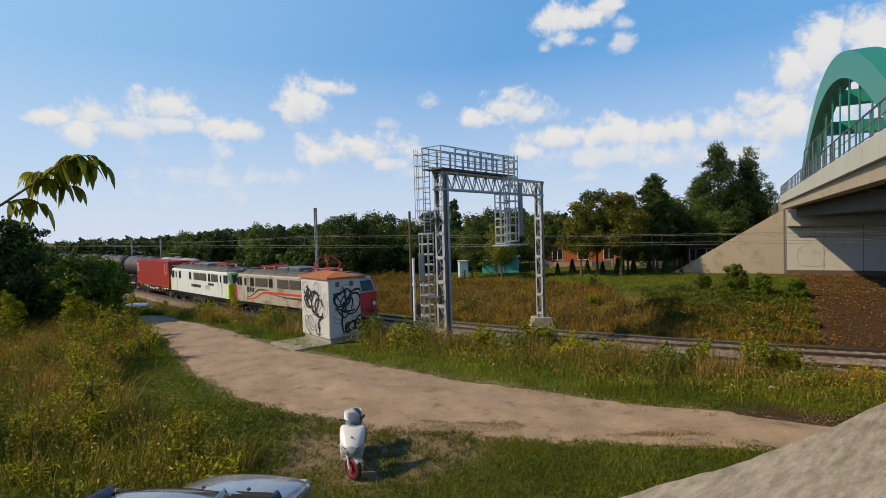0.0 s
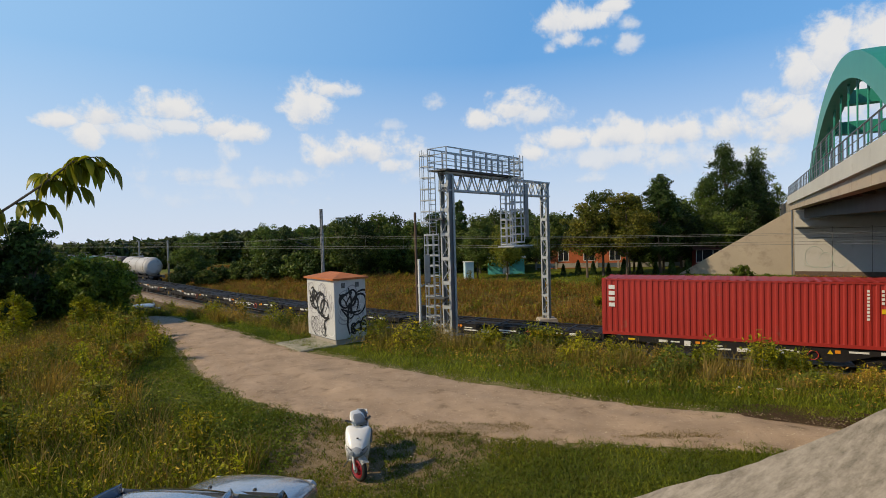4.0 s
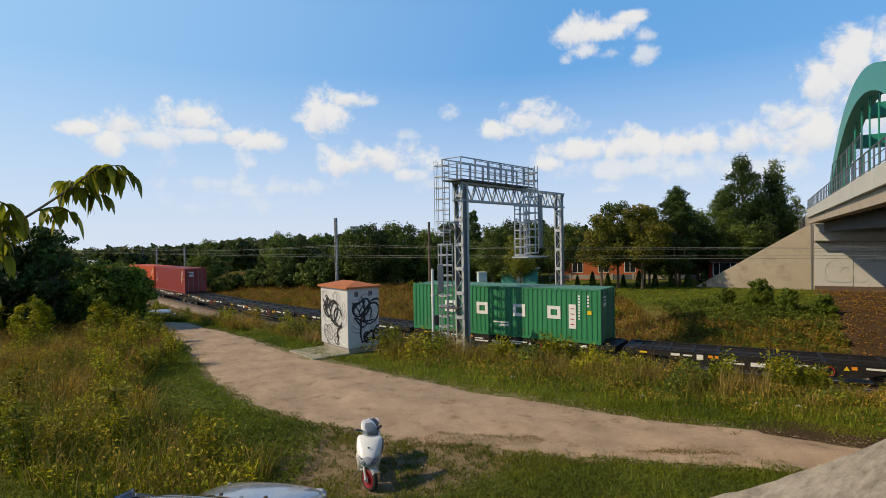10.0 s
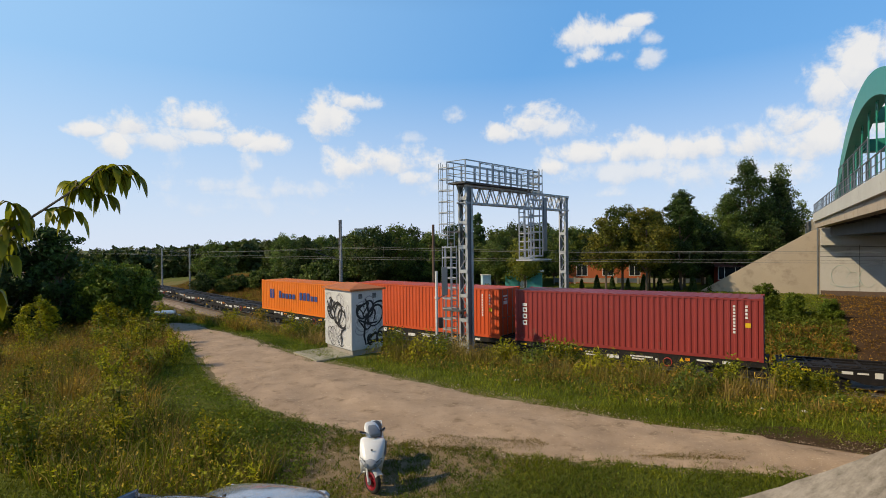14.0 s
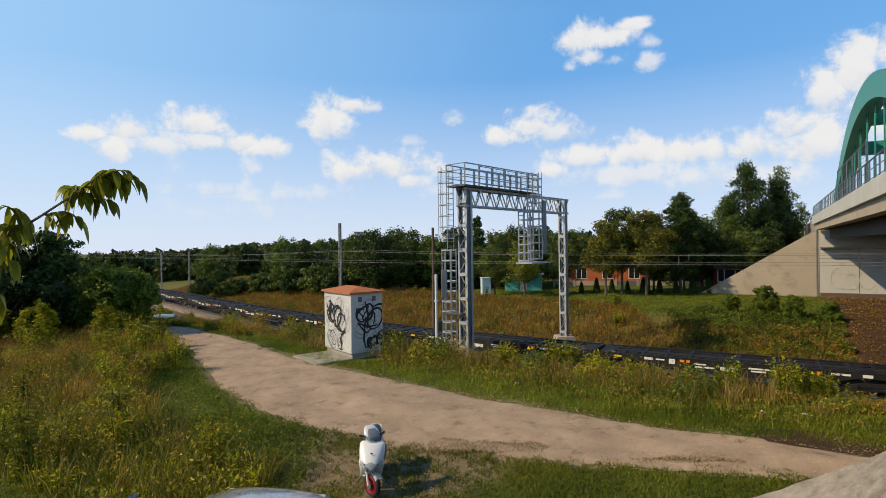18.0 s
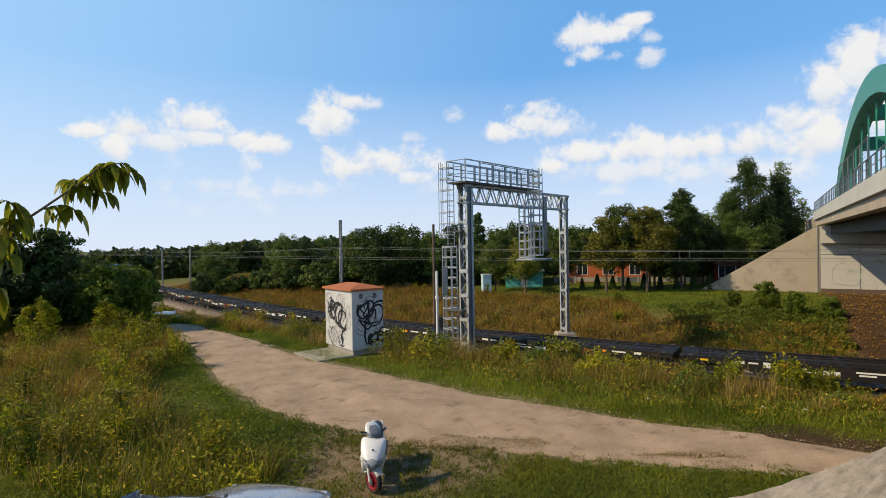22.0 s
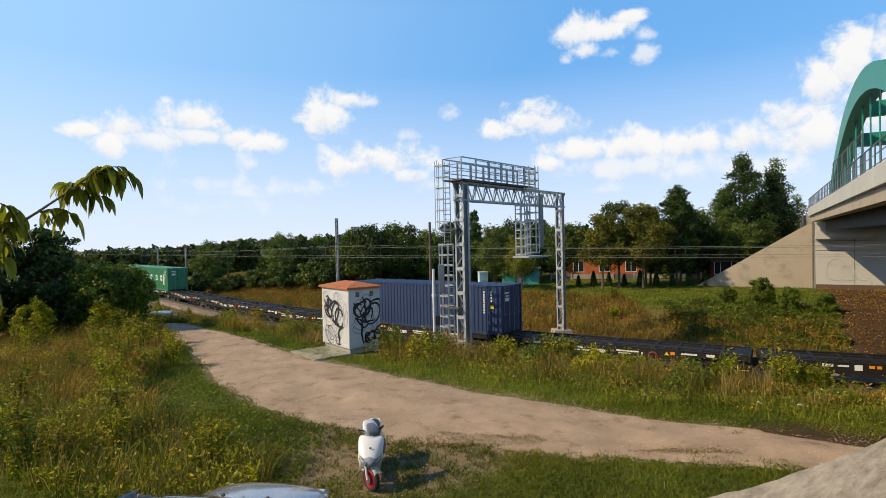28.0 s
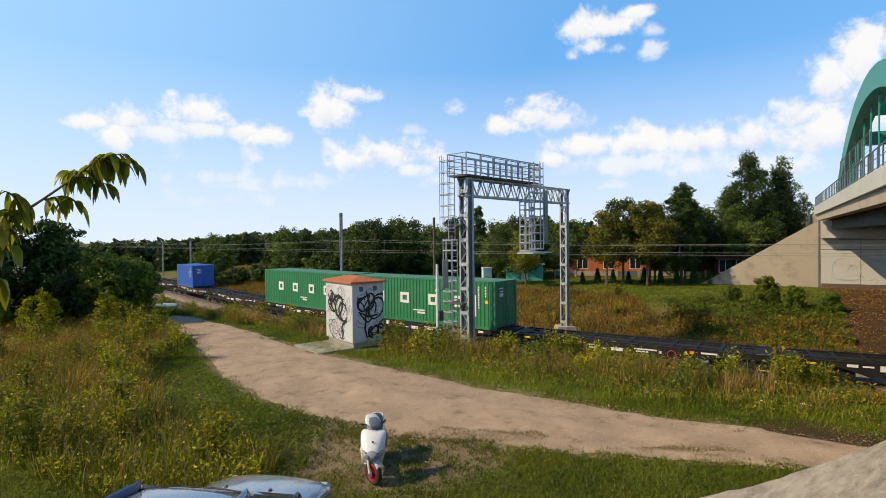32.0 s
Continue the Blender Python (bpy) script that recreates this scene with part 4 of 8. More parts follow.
                part("step", box(x0, x1, min(y, y + sy * 0.05), max(y, y + sy * 0.05), 0.6, 0.64), STEEL_DARK, d)
            else:
                wn = part(kind, box(x0, x1, ya, yb, 2.5 if kind == "small_window" else 2.52, 3.18, 0.03), GLASS, L)
                fr = box(x0 - 0.05, x1 + 0.05, min(y, y + sy * 0.012), max(y, y + sy * 0.012), 2.45, 3.23)
                part("window_frame", fr, STEEL, wn)
                if kind == "cab_window":
                    part("mullion", box((x0 + x1) / 2 - 0.02, (x0 + x1) / 2 + 0.02, min(y, y + sy * 0.03), max(y, y + sy * 0.03), 2.52, 3.18), STEEL, wn)
        part("gutter", box(-6.7, 6.7, sy * 1.36 - 0.02, sy * 1.36 + 0.02, 3.42, 3.47), STEEL, L)
    # roof equipment
    for x0, x1 in ((-1.6, -0.15), (0.0, 1.45)):
        bm = box(x0, x1, -0.95, 0.95, 3.72, 4.1, 0.04)
        for k in range(5):
            add_box(bm, x0 + 0.08, x1 - 0.08, -0.99, -0.94, 3.76 + k * 0.06, 3.79 + k * 0.06)
        part("resistor_box", bm, STEEL, L)
    part("roof_cable", bar((-5, 0.3, 4.02), (5, 0.3, 4.02), 0.05), STEEL, L)
    for x in (-4.9, -2.4, 2.6, 5.0):
        part("roof_insulator", tube([(x, 0.3, 3.84), (x, 0.3, 4.04)], 0.08, 8), WHITE, L)
    pantograph(L, -3.6, 0.0)
    pantograph(L, 3.7, raised_front)
    for x in (-4.4, 4.4):
        bg = bogie(L, x, 3.0)
        bg.scale = (1.0, 1.0, 1.12)
    bm = box(-2.0, 2.0, -1.25, 1.25, 0.35, 0.86, 0.05)
    part("battery_box", bm, BLACK_FRAME, L)
    part("air_tank", tube([(-1.6, -1.2, 0.55), (1.6, -1.2, 0.55)], 0.19, 12), BLACK_FRAME, L)
    stripes(L)
    return L


def ribbed_sides(L, mat):
    for k in range(9):
        z = 1.22 + k * 0.14
        part("side_rib", box(-6.6, 6.6, -1.494, -1.48, z, z + 0.035), mat, L)


RED_STRIPE = material("red_stripe_paint", (0.62, 0.03, 0.03), 0.5, 0, 0.08, 2, 30, 0)
BROWN_STRIPE = material("dark_olive_stripe_paint", (0.055, 0.05, 0.035), 0.5, 0, 0.1, 2, 30, 0)


def swoosh(L, name, pts, wid, mat):
    """A stripe on the side: pts (x, z), line width."""
    bm = bmesh.new()
    lo = [bm.verts.new((x, -1.493, z - w2 / 2)) for (x, z), w2 in zip(pts, wid)]
    hi = [bm.verts.new((x, -1.493, z + w2 / 2)) for (x, z), w2 in zip(pts, wid)]
    for i in range(len(pts) - 1):
        bm.faces.new((lo[i], lo[i + 1], hi[i + 1], hi[i]))
    return part(name, bm, mat, L)


def stripes_front(L):
    xs = np.linspace(-5.6, 7.1, 26)

    def curve(z1, z0, x0, x1):
        return [(x, z0 + (z1 - z0) * float(smooth(x0, x1, x))) for x in xs]
    swoosh(L, "red_stripe", [(x, z) for x, z in curve(2.06, 1.42, -4.8, -2.6)], [0.03 + 0.13 * min(1, i / 5) for i in range(26)], RED_STRIPE)
    swoosh(L, "dark_stripe", [(x, z) for x, z in curve(1.78, 1.98, -2.6, 1.0) if x > -2.4], [0.03 + 0.1 * min(1, i / 7) for i in range(19)], BROWN_STRIPE)
    swoosh(L, "dark_stripe", [(x, z) for x, z in curve(2.26, 1.58, -5.2, -3.4) if x < -1.9], [0.03, 0.06, 0.09, 0.12, 0.12, 0.12, 0.08, 0.03], BROWN_STRIPE)
    for i in range(3):
        for x0, dx, z0, z1, wd in ((-5.55, 0.42, 1.98, 2.36, 0.3), (5.3, 0.34, 1.22, 1.5, 0.24)):
            bm = box(x0 + i * dx, x0 + i * dx + wd, -1.497, -1.486, z0, z1)
            for v in bm.verts:
                v.co.x += (v.co.z - z0) * 0.3
            part("black_letter_block", bm, BLACK, L)
    swoosh(L, "swoosh_mark", [(-4.25, 2.02), (-3.8, 2.2), (-3.35, 2.32)], [0.04, 0.1, 0.03], BLACK)
    swoosh(L, "swoosh_mark", [(6.35, 1.27), (6.6, 1.4), (6.95, 1.5)], [0.03, 0.08, 0.03], RED_STRIPE)


def stripes_second(L):
    ribbed_sides(L, side_paint("white_rib_paint", (0.64, 0.70, 0.73)))
    x = -1.5
    for wd in (0.3, 0.34, 0.3, 0.3, 0.34, 0.34, 0.16, 0.34):
        part("black_letter_block", box(x, x + wd - 0.07, -1.505, -1.493, 1.78, 2.06), BLACK, L)
        x += wd
    for i in range(8):
        part("number_bar", box(2.75 + i * 0.17, 2.87 + i * 0.17, -1.505, -1.493, 2.12, 2.32), BLACK, L)
    for i in range(3):
        part("side_hatch", box(2.0 + i * 0.42, 2.34 + i * 0.42, -1.502, -1.492, 1.72, 2.12), side_paint("hatch_grey", (0.5, 0.52, 0.52)), L)


def make_tank_wagon(label, mat):
    w = thing("tank_wagon", label, "tank wagon", group="tank wagons")
    part("under_frame", box(-6.6, 6.6, -1.15, 1.15, 0.95, 1.2, 0.03), BLACK_FRAME, w)
    bm = tube([(-6.1, 0, 2.6), (-5.95, 0, 2.6), (-5.6, 0, 2.6), (-5.2, 0, 2.6), (5.2, 0, 2.6), (5.6, 0, 2.6), (5.95, 0, 2.6), (6.1, 0, 2.6)],
              [0.55, 1.0, 1.3, 1.4, 1.4, 1.3, 1.0, 0.55], 28)
    part("tank_barrel", bm, mat, w)
    part("manhole", tube([(0, 0, 3.95), (0, 0, 4.2)], 0.35, 14), mat, w)
    for x in (-5.0, -1.7, 1.7, 5.0):
        part("saddle", box(x - 0.12, x + 0.12, -1.0, 1.0, 1.2, 1.75, 0.02), BLACK_FRAME, w)
        part("tank_band", tube([(x - 0.04, 0, 2.6), (x + 0.04, 0, 2.6)], 1.415, 28), BLACK_FRAME, w)
    bm = bmesh.new()
    add_bar(bm, (-2.5, -0.4, 4.05), (2.5, -0.4, 4.05), 0.3, 0.04)
    for x in (-2.4, 0, 2.4):
        add_bar(bm, (x, -0.55, 4.05), (x, -0.55, 4.6), 0.03)
    add_bar(bm, (-2.4, -0.55, 4.6), (2.4, -0.55, 4.6), 0.03)
    part("walkway", bm, STEEL, w)
    part("end_platform", box(6.1, 6.6, -1.2, 1.2, 1.2, 1.26), STEEL_DARK, w)
    for x in (-4.6, 4.6):
        bogie(w, x)
    for s in (-1, 1):
        buffers(w, s * 6.6, s)
    part("data_plate", box(-3.2, -2.6, -1.16, -1.15, 0.98, 1.18), ORANGE_PLATE, w)
    return w


# ---- the train on the near track ----
TRAIN = []          # (thing, s of its middle at 13 s, lateral, height, half the wheelbase)


def ride(ob, s, lat=0.0, z=0.0, half=5.2):
    TRAIN.append((ob, s, lat, z, half))
    return ob


LOCO_CREAM = side_paint("dusty_cream_paint", (0.40, 0.37, 0.32), (0.22, 0.17, 0.12), 0.56)
LOCO_WHITE = side_paint("off_white_loco_paint", (0.64, 0.70, 0.73), (0.42, 0.40, 0.36), 0.68)
NOSE_RED = side_paint("red_nose_paint", (0.45, 0.02, 0.03))
NOSE_LIME = side_paint("lime_nose_paint", (0.50, 0.70, 0.01))

ride(make_loco("locomotive", "cream electric locomotive with red and dark stripes and a red nose", LOCO_CREAM, NOSE_RED, stripes_front, 0.85, True), 193.6, half=4.4)
ride(make_loco("locomotive", "white ribbed electric locomotive with lime-green cab ends", LOCO_WHITE, NOSE_LIME, stripes_second, 0.0, False, True), 177.6, half=4.4)

_wagon = make_wagon()
_first = True
for n in range(-6, 13):
    for k in (6.5, -6.5):
        s = 0.45 - 26.0 * n + k
        ride(_wagon if _first else copy_thing(_wagon, Matrix()), s)
        _first = False

ON_WAGON = 1.17


def load(c, s):
    return ride(c, s, 0.0, ON_WAGON, 5.2)


_red_a = make_container("shipping_container", "bright red corrugated high-cube forty-foot container", C_RED, height=2.90)
codes(_red_a, 6.095, 2.9)
for k in range(4):
    mark(_red_a, "lettering_bar", -5.75, -5.45, 2.35 - k * 0.3, 2.55 - k * 0.3, WHITE)
load(_red_a, 162.2)

_green_a = green_container()
load(_green_a, 58.6)
_red_b = make_container("shipping_container", "dark red corrugated forty-foot container with a white vertical mark", C_DARKRED, height=2.9)
codes(_red_b, 6.095, 2.9)
for k, (z0, z1) in enumerate(((2.0, 2.15), (1.66, 1.92), (1.3, 1.56), (0.94, 1.2))):
    mark(_red_b, "white_letter_block", -5.62, -5.36, z0, z1, WHITE, ring=0.07)
load(_red_b, 7.12)
_or_a = make_container("shipping_container", "orange-red corrugated high-cube forty-foot container", C_ORANGERED, height=2.90)
codes(_or_a, 6.095, 2.9)
for k in range(4):
    mark(_or_a, "lettering_bar", -5.7, -5.45, 2.4 - k * 0.28, 2.58 - k * 0.28, WHITE)
load(_or_a, -5.82)
_or_b = make_container("shipping_container", "bright orange forty-foot container with a dark blue emblem and lettering bars", C_ORANGE, height=2.59)
EMBLEM_BLUE = material("dark_blue_marking", (0.02, 0.05, 0.2), 0.5, 0, 0.1, 3, 30, 0)
for k, x in enumerate((-4.6, -4.2)):
    mark(_or_b, "emblem", x, x + 0.3, 1.05, 1.85, EMBLEM_BLUE)
for k in range(11):
    if k != 5:
        mark(_or_b, "lettering_bar", -3.1 + k * 0.55, -2.7 + k * 0.55, 1.15, 1.75 if k in (0, 6, 7, 8) else 1.55, EMBLEM_BLUE)
codes(_or_b, 6.095, 2.59, EMBLEM_BLUE)
load(_or_b, -19.2)
_blue = make_container("shipping_container", "navy blue corrugated forty-foot container with an orange end panel", C_BLUE, height=2.90)
mark(_blue, "orange_panel", -5.72, -5.3, 0.3, 2.66, ORANGE_PLATE)
for k in range(7):
    mark(_blue, "lettering_bar", -5.59, -5.43, 0.42 + k * 0.3, 0.62 + k * 0.3, C_BLUE).location.y = -0.006
codes(_blue, 6.095, 2.9)
load(_blue, -200.0)
_green_b = green_container()
load(_green_b, -253.3)
load(copy_thing(_green_b, Matrix()), -265.95)
_blue_b = make_container("shipping_container", "bright blue corrugated twenty-foot container", C_BLUE2, length=6.06)
codes(_blue_b, 3.03, 2.59)
load(_blue_b, -294.7)

# ---- a tank train that leaves on the far track ----
LEAVING = []
TANK_GREY = side_paint("pale_grey_tank_paint", (0.45, 0.44, 0.44), (0.2, 0.18, 0.16), 0.6)
TANK_DARK = side_paint("dark_brown_tank_paint", (0.06, 0.045, 0.04))
_t1 = make_tank_wagon("pale grey tank wagon at the end of a train", TANK_GREY)
_t2 = make_tank_wagon("dark brown tank wagon", TANK_DARK)
LEAVING.append((_t1, 0.0))
LEAVING.append((_t2, -14.2))
for k in range(2, 6):
    LEAVING.append((copy_thing(_t2, Matrix()), -14.2 * k))


# ---- road bridge with a green tied arch over the line ----
BR_FAR = Vector((34.63, 51.2, 0))            # far end of the deck's yard-side edge
BR_U = Vector((-0.513, -0.859, 0)).normalized()   # towards the camera's end
BR_N = Vector((0.859, -0.513, 0)).normalized()    # across the deck, away from the yard


def br(s, off, z):
    p = BR_FAR + BR_U * s + BR_N * off
    return (p.x, p.y, z)


def br_box(s0, s1, o0, o1, z0, z1):
    bm = bmesh.new()
    vs = [bm.verts.new(br(s, o, z)) for s, o, z in ((s0, o0, z0), (s1, o0, z0), (s1, o1, z0), (s0, o1, z0), (s0, o0, z1), (s1, o0, z1), (s1, o1, z1), (s0, o1, z1))]
    for f in ((3, 2, 1, 0), (4, 5, 6, 7), (0, 1, 5, 4), (1, 2, 6, 5), (2, 3, 7, 6), (3, 0, 4, 7)):
        bm.faces.new([vs[i] for i in f])
    return bm


def arch_z(s, drop=0.0):
    return 16.1 - 0.0187 * (s - 20.6) ** 2 - drop


def make_bridge():
    b = thing("road_bridge", "concrete road bridge with green tied arches over the railway", "bridge", kind="structure")
    part("deck_fascia", br_box(-0.2, 62, 0.0, 0.35, 8.38, 9.12), DECK_GREY, b, "pale painted concrete edge beam")
    for k in range(16):
        part("edge_girder", br_box(-0.1 + k * 3.9, 3.76 + k * 3.9, 0.18, 0.75, 7.82, 8.375), CONCRETE_BEIGE, b)
    part("deck_slab", br_box(-0.2, 62, 0.352, 13.6, 8.42, 9.0), CONCRETE, b)
    part("deck_fascia", br_box(-0.2, 62, 13.602, 13.9, 8.3, 9.12), DECK_GREY, b)
    # girders and tie beams coloured dark for the underside's shade, tie beams hung low
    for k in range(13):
        part("cross_girder", br_box(1.5 + k * 3.1, 1.9 + k * 3.1, 0.8, 13.3, 7.78, 8.418), SOFFIT_SHADE_AND_JOINT, b)
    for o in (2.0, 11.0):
        part("tie_beam", br_box(0.5, 40.5, o - 0.7, o + 0.5, 7.05, 8.415), SOFFIT_SHADE_AND_JOINT, b)
    part("road_surface", br_box(-30, 62, 3.1, 10.6, 9.004, 9.05), material("asphalt", (0.05, 0.05, 0.05), 0.9), b)
    # arches
    for o in (1.5, 11.2):
        bm = bmesh.new()
        rings = []
        for s in np.linspace(1.2, 40.0, 44):
            z = arch_z(s)
            dz = -2 * 0.0187 * (s - 20.6)
            nl = math.hypot(1, dz)
            ns, nz = dz / nl, -1 / nl
            dep = 1.35
            rings.append([bm.verts.new(br(s + ns * d, o + w, z + nz * d)) for d, w in ((0, -0.1), (0, 0.9), (dep, 0.9), (dep, -0.1))])
        for a, c in zip(rings, rings[1:]):
            for i in range(4):
                bm.faces.new((a[i], a[(i + 1) % 4], c[(i + 1) % 4], c[i]))
        bm.faces.new(rings[0])
        bm.faces.new(rings[-1][::-1])
        arch = part("arch_rib", bm, ARCH_GREEN, b, "green steel box arch")
        for s in np.arange(6.4, 37, 3.0):
            part("hanger", tube([br(s, o + 0.4, 9.0), br(s + 0.0, o + 0.4, arch_z(s) - 1.3)], 0.045, 6), ARCH_GREEN, arch)
            bm = bmesh.new()
            z = arch_z(s) - 1.3
            q = [br(s - 0.45, o + 0.4, z + 0.1), br(s + 0.45, o + 0.4, z + 0.1), br(s + 0.08, o + 0.4, z - 1.0), br(s - 0.08, o + 0.4, z - 1.0)]
            v = [bm.verts.new(p) for p in q]
            v2 = [bm.verts.new(Vector(p) + BR_N * 0.05) for p in q]
            bm.faces.new(v)
            bm.faces.new(v2[::-1])
            for i in range(4):
                bm.faces.new((v[i], v2[i], v2[(i + 1) % 4], v[(i + 1) % 4]))
            part("hanger_plate", bm, ARCH_GREEN, arch)
    for s in (11.0, 16.0, 22.0, 27.0, 32.0):
        part("wind_brace", br_box(s - 0.45, s + 0.45, 2.4, 11.1, arch_z(s) - 1.25, arch_z(s) - 0.35), ARCH_GREEN, b)
    # railing on the edge, and the safety screen over the wires
    rail = part("railing", tube([br(-3.0, 0.25, 10.15), br(62, 0.25, 10.15)], 0.035, 6), STEEL, b)
    for z in (9.35, 9.75):
        part("railing_bar", tube([br(-3.0, 0.25, z), br(62, 0.25, z)], 0.02, 6), STEEL, rail)
    for s in np.arange(-2.8, 56, 1.25):
        part("railing_post", bar(br(s, 0.25, 9.0), br(s, 0.25, 10.15), 0.045), STEEL, rail)
    scr = part("safety_screen", tube([br(19, 0.3, 11.2), br(31, 0.3, 11.2)], 0.03, 6), STEEL, b)
    for s in np.arange(19, 31.1, 2.4):
        part("screen_post", bar(br(s, 0.3, 9.0), br(s, 0.3, 11.2), 0.045), STEEL, scr)
    for k in range(6):
        part("screen_bar", bar(br(19, 0.3, 10.2 + k * 0.18), br(31, 0.3, 10.2 + k * 0.18), 0.012), STEEL, scr)
    # abutments
    ab = part("abutment_wall", br_box(-2.6, -0.9, 0.6, 13.2, -1.0, 7.8), CONCRETE_PALE, b, "pale grey concrete abutment with a dark base")
    part("dark_base", br_box(-0.9, -0.86, 0.62, 13.18, -0.5, 1.9), BROWN_WOOD, ab, "dark tarred base of the wall")
    for z in (5.1, 6.0):
        part("wall_joint", br_box(-0.897, -0.885, 0.6, 13.2, z, z + 0.04), SOFFIT_SHADE_AND_JOINT, ab)
    part("bearing_shelf", br_box(-0.898, 0.2, 0.6, 13.2, 6.2, 7.0), CONCRETE_PALE, ab)
    for o in (3.6, 6.6, 9.6):
        part("wall_joint", br_box(-0.897, -0.885, o - 0.02, o + 0.02, -0.5, 6.2), SOFFIT_SHADE_AND_JOINT, ab)
    spray = material("faded_green_spray_paint", (0.36, 0.47, 0.42), 0.8, 0, 0.2, 3, 40, 0)
    for c0, z0, ra, rb, t0, t1 in ((2.2, 3.3, 0.75, 1.0, 20, 300), (3.1, 3.0, 0.5, 0.7, -100, 170), (4.2, 3.2, 0.6, 0.9, 60, 330), (2.6, 2.6, 1.2, 0.35, 170, 380)):
        part("faded_tag", tube([br(-0.882, c0 + ra * math.cos(radians(t)), z0 + rb * math.sin(radians(t))) for t in np.linspace(t0, t1, 18)], 0.014, 5), spray, ab)
    part("abutment_wall", br_box(41, 46, 1.2, 13.2, -1.0, 7.8), CONCRETE, b)
    # sloping wing wall beside the far abutment
    for s, o_end, nm in ((-1.2, -10.2, "wing_wall"),):
        bm = bmesh.new()
        prof = [(0.6, -1.0), (0.6, 7.75), (0.0, 7.6), (o_end, 1.2), (o_end, -1.0)]
        f = [bm.verts.new(br(s + 0.015 * (0.6 - o), o, z)) for o, z in prof]
        g = [bm.verts.new(br(s - 1.2 + 0.015 * (0.6 - o), o, z)) for o, z in prof]
        bm.faces.new(f)
        bm.faces.new(g[::-1])
        for i in range(5):
            bm.faces.new((f[i], g[i], g[(i + 1) % 5], f[(i + 1) % 5]))
        part(nm, bm, CONCRETE_BEIGE, b, "sloping beige concrete wing wall")
    part("drain_pipe", tube([br(-0.95, 0.42, 0.5), br(-0.95, 0.42, 7.9)], 0.08, 8), STEEL, b)
    bm = br_box(-40, -2.6, 0.6, 13.2, -1.0, 8.98)
    part("approach_fill", bm, CONCRETE, b)
    return b


make_bridge()


def make_wing_coping():
    """The concrete coping that slopes down beside the viewpoint, with its joints."""
    c = thing("concrete_wing_wall", "pale streaked concrete wing wall with a broad sloping top", "wall", kind="structure")
    edge = [Vector(p) for p in ((0.72, 4.02, 4.47), (1.34, 3.77, 4.79), (1.68, 3.62, 4.97), (2.05, 3.43, 5.17), (2.35, 3.24, 5.4), (2.59, 3.05, 5.64), (2.86, 2.82, 5.95), (3.3, 2.4, 6.5))]
    edge = [p + Vector((0.12, 0.0, -0.01)) for p in edge]
    across = Vector((-0.35, -1.9, -0.25))
    m = bpy.data.materials.new("streaked_concrete")
    nt = nodes_of(m)
    co = node(nt, "ShaderNodeTexCoord").outputs["Object"]
    along = node(nt, "ShaderNodeMapping", {"Vector": co, "Rotation": (0, radians(-38), radians(28)), "Scale": (0.7, 9.0, 9.0)}).outputs[0]
    streak = node(nt, "ShaderNodeTexNoise", {"Vector": along, "Scale": 1.6, "Detail": 7.0, "Roughness": 0.7})
    grit = node(nt, "ShaderNodeTexNoise", {"Vector": co, "Scale": 60.0, "Detail": 4.0, "Roughness": 0.7})
    stain = node(nt, "ShaderNodeTexNoise", {"Vector": co, "Scale": 2.2, "Detail": 5.0, "Roughness": 0.6})
    f = mth(nt, "ADD", mth(nt, "MULTIPLY", streak.outputs[0], 0.6), mth(nt, "ADD", mth(nt, "MULTIPLY", grit.outputs[0], 0.15), mth(nt, "MULTIPLY", stain.outputs[0], 0.25)))
    col = ramp(nt, f, [(0.34, (0.10, 0.088, 0.072)), (0.46, (0.21, 0.185, 0.155)), (0.58, (0.31, 0.275, 0.235)), (0.72, (0.40, 0.36, 0.31))])
    bp = node(nt, "ShaderNodeBump", {"Strength": 0.5, "Distance": 0.02, "Height": f})
    b = node(nt, "ShaderNodeBsdfPrincipled", {"Base Color": col, "Roughness": 0.92, "Specular IOR Level": 0.2, "Normal": bp.outputs[0]})
    node(nt, "ShaderNodeOutputMaterial", {0: b.outputs[0]})
    # the edge as a smooth curve, its rim worn and rounded
    P = np.array([tuple(p) for p in edge])
    t = np.linspace(0, len(P) - 1, 40)
    Q = np.stack([np.interp(t, np.arange(len(P)), P[:, i]) for i in range(3)], 1)
    for _ in range(8):
        Q[1:-1] = (Q[:-2] + 2 * Q[1:-1] + Q[2:]) / 4
    bm = bmesh.new()
    rows = []
    for i, q in enumerate(Q):
        q = Vector(q)
        w = 0.012 * noise.noise(q * 7) + 0.006 * noise.noise(q * 23)
        rim = q + across * (0.01 + w)
        rows.append([bm.verts.new(v) for v in (q + Vector((0, 0, -2.4)), q + Vector((0, 0, -0.05 + w)), q + Vector((0, 0.0, -0.018)) + across * 0.004, rim,
                                               q + across * 0.35 + Vector((0, 0, 0.004 * noise.noise(q * 11))), q + across * 0.36 + Vector((0, 0, -0.012)), q + across * 0.37, q + across, q + across + Vector((0, 0, -2.4)))])
    for a, c2 in zip(rows, rows[1:]):
        for k in range(8):
            bm.faces.new((a[k], c2[k], c2[k + 1], a[k + 1]))
    bm.faces.new(rows[0])
    bm.faces.new(rows[-1][::-1])
    part("coping_slab", bm, m, c, "weathered concrete with long streaks and a worn rim")
    return c


make_wing_coping()


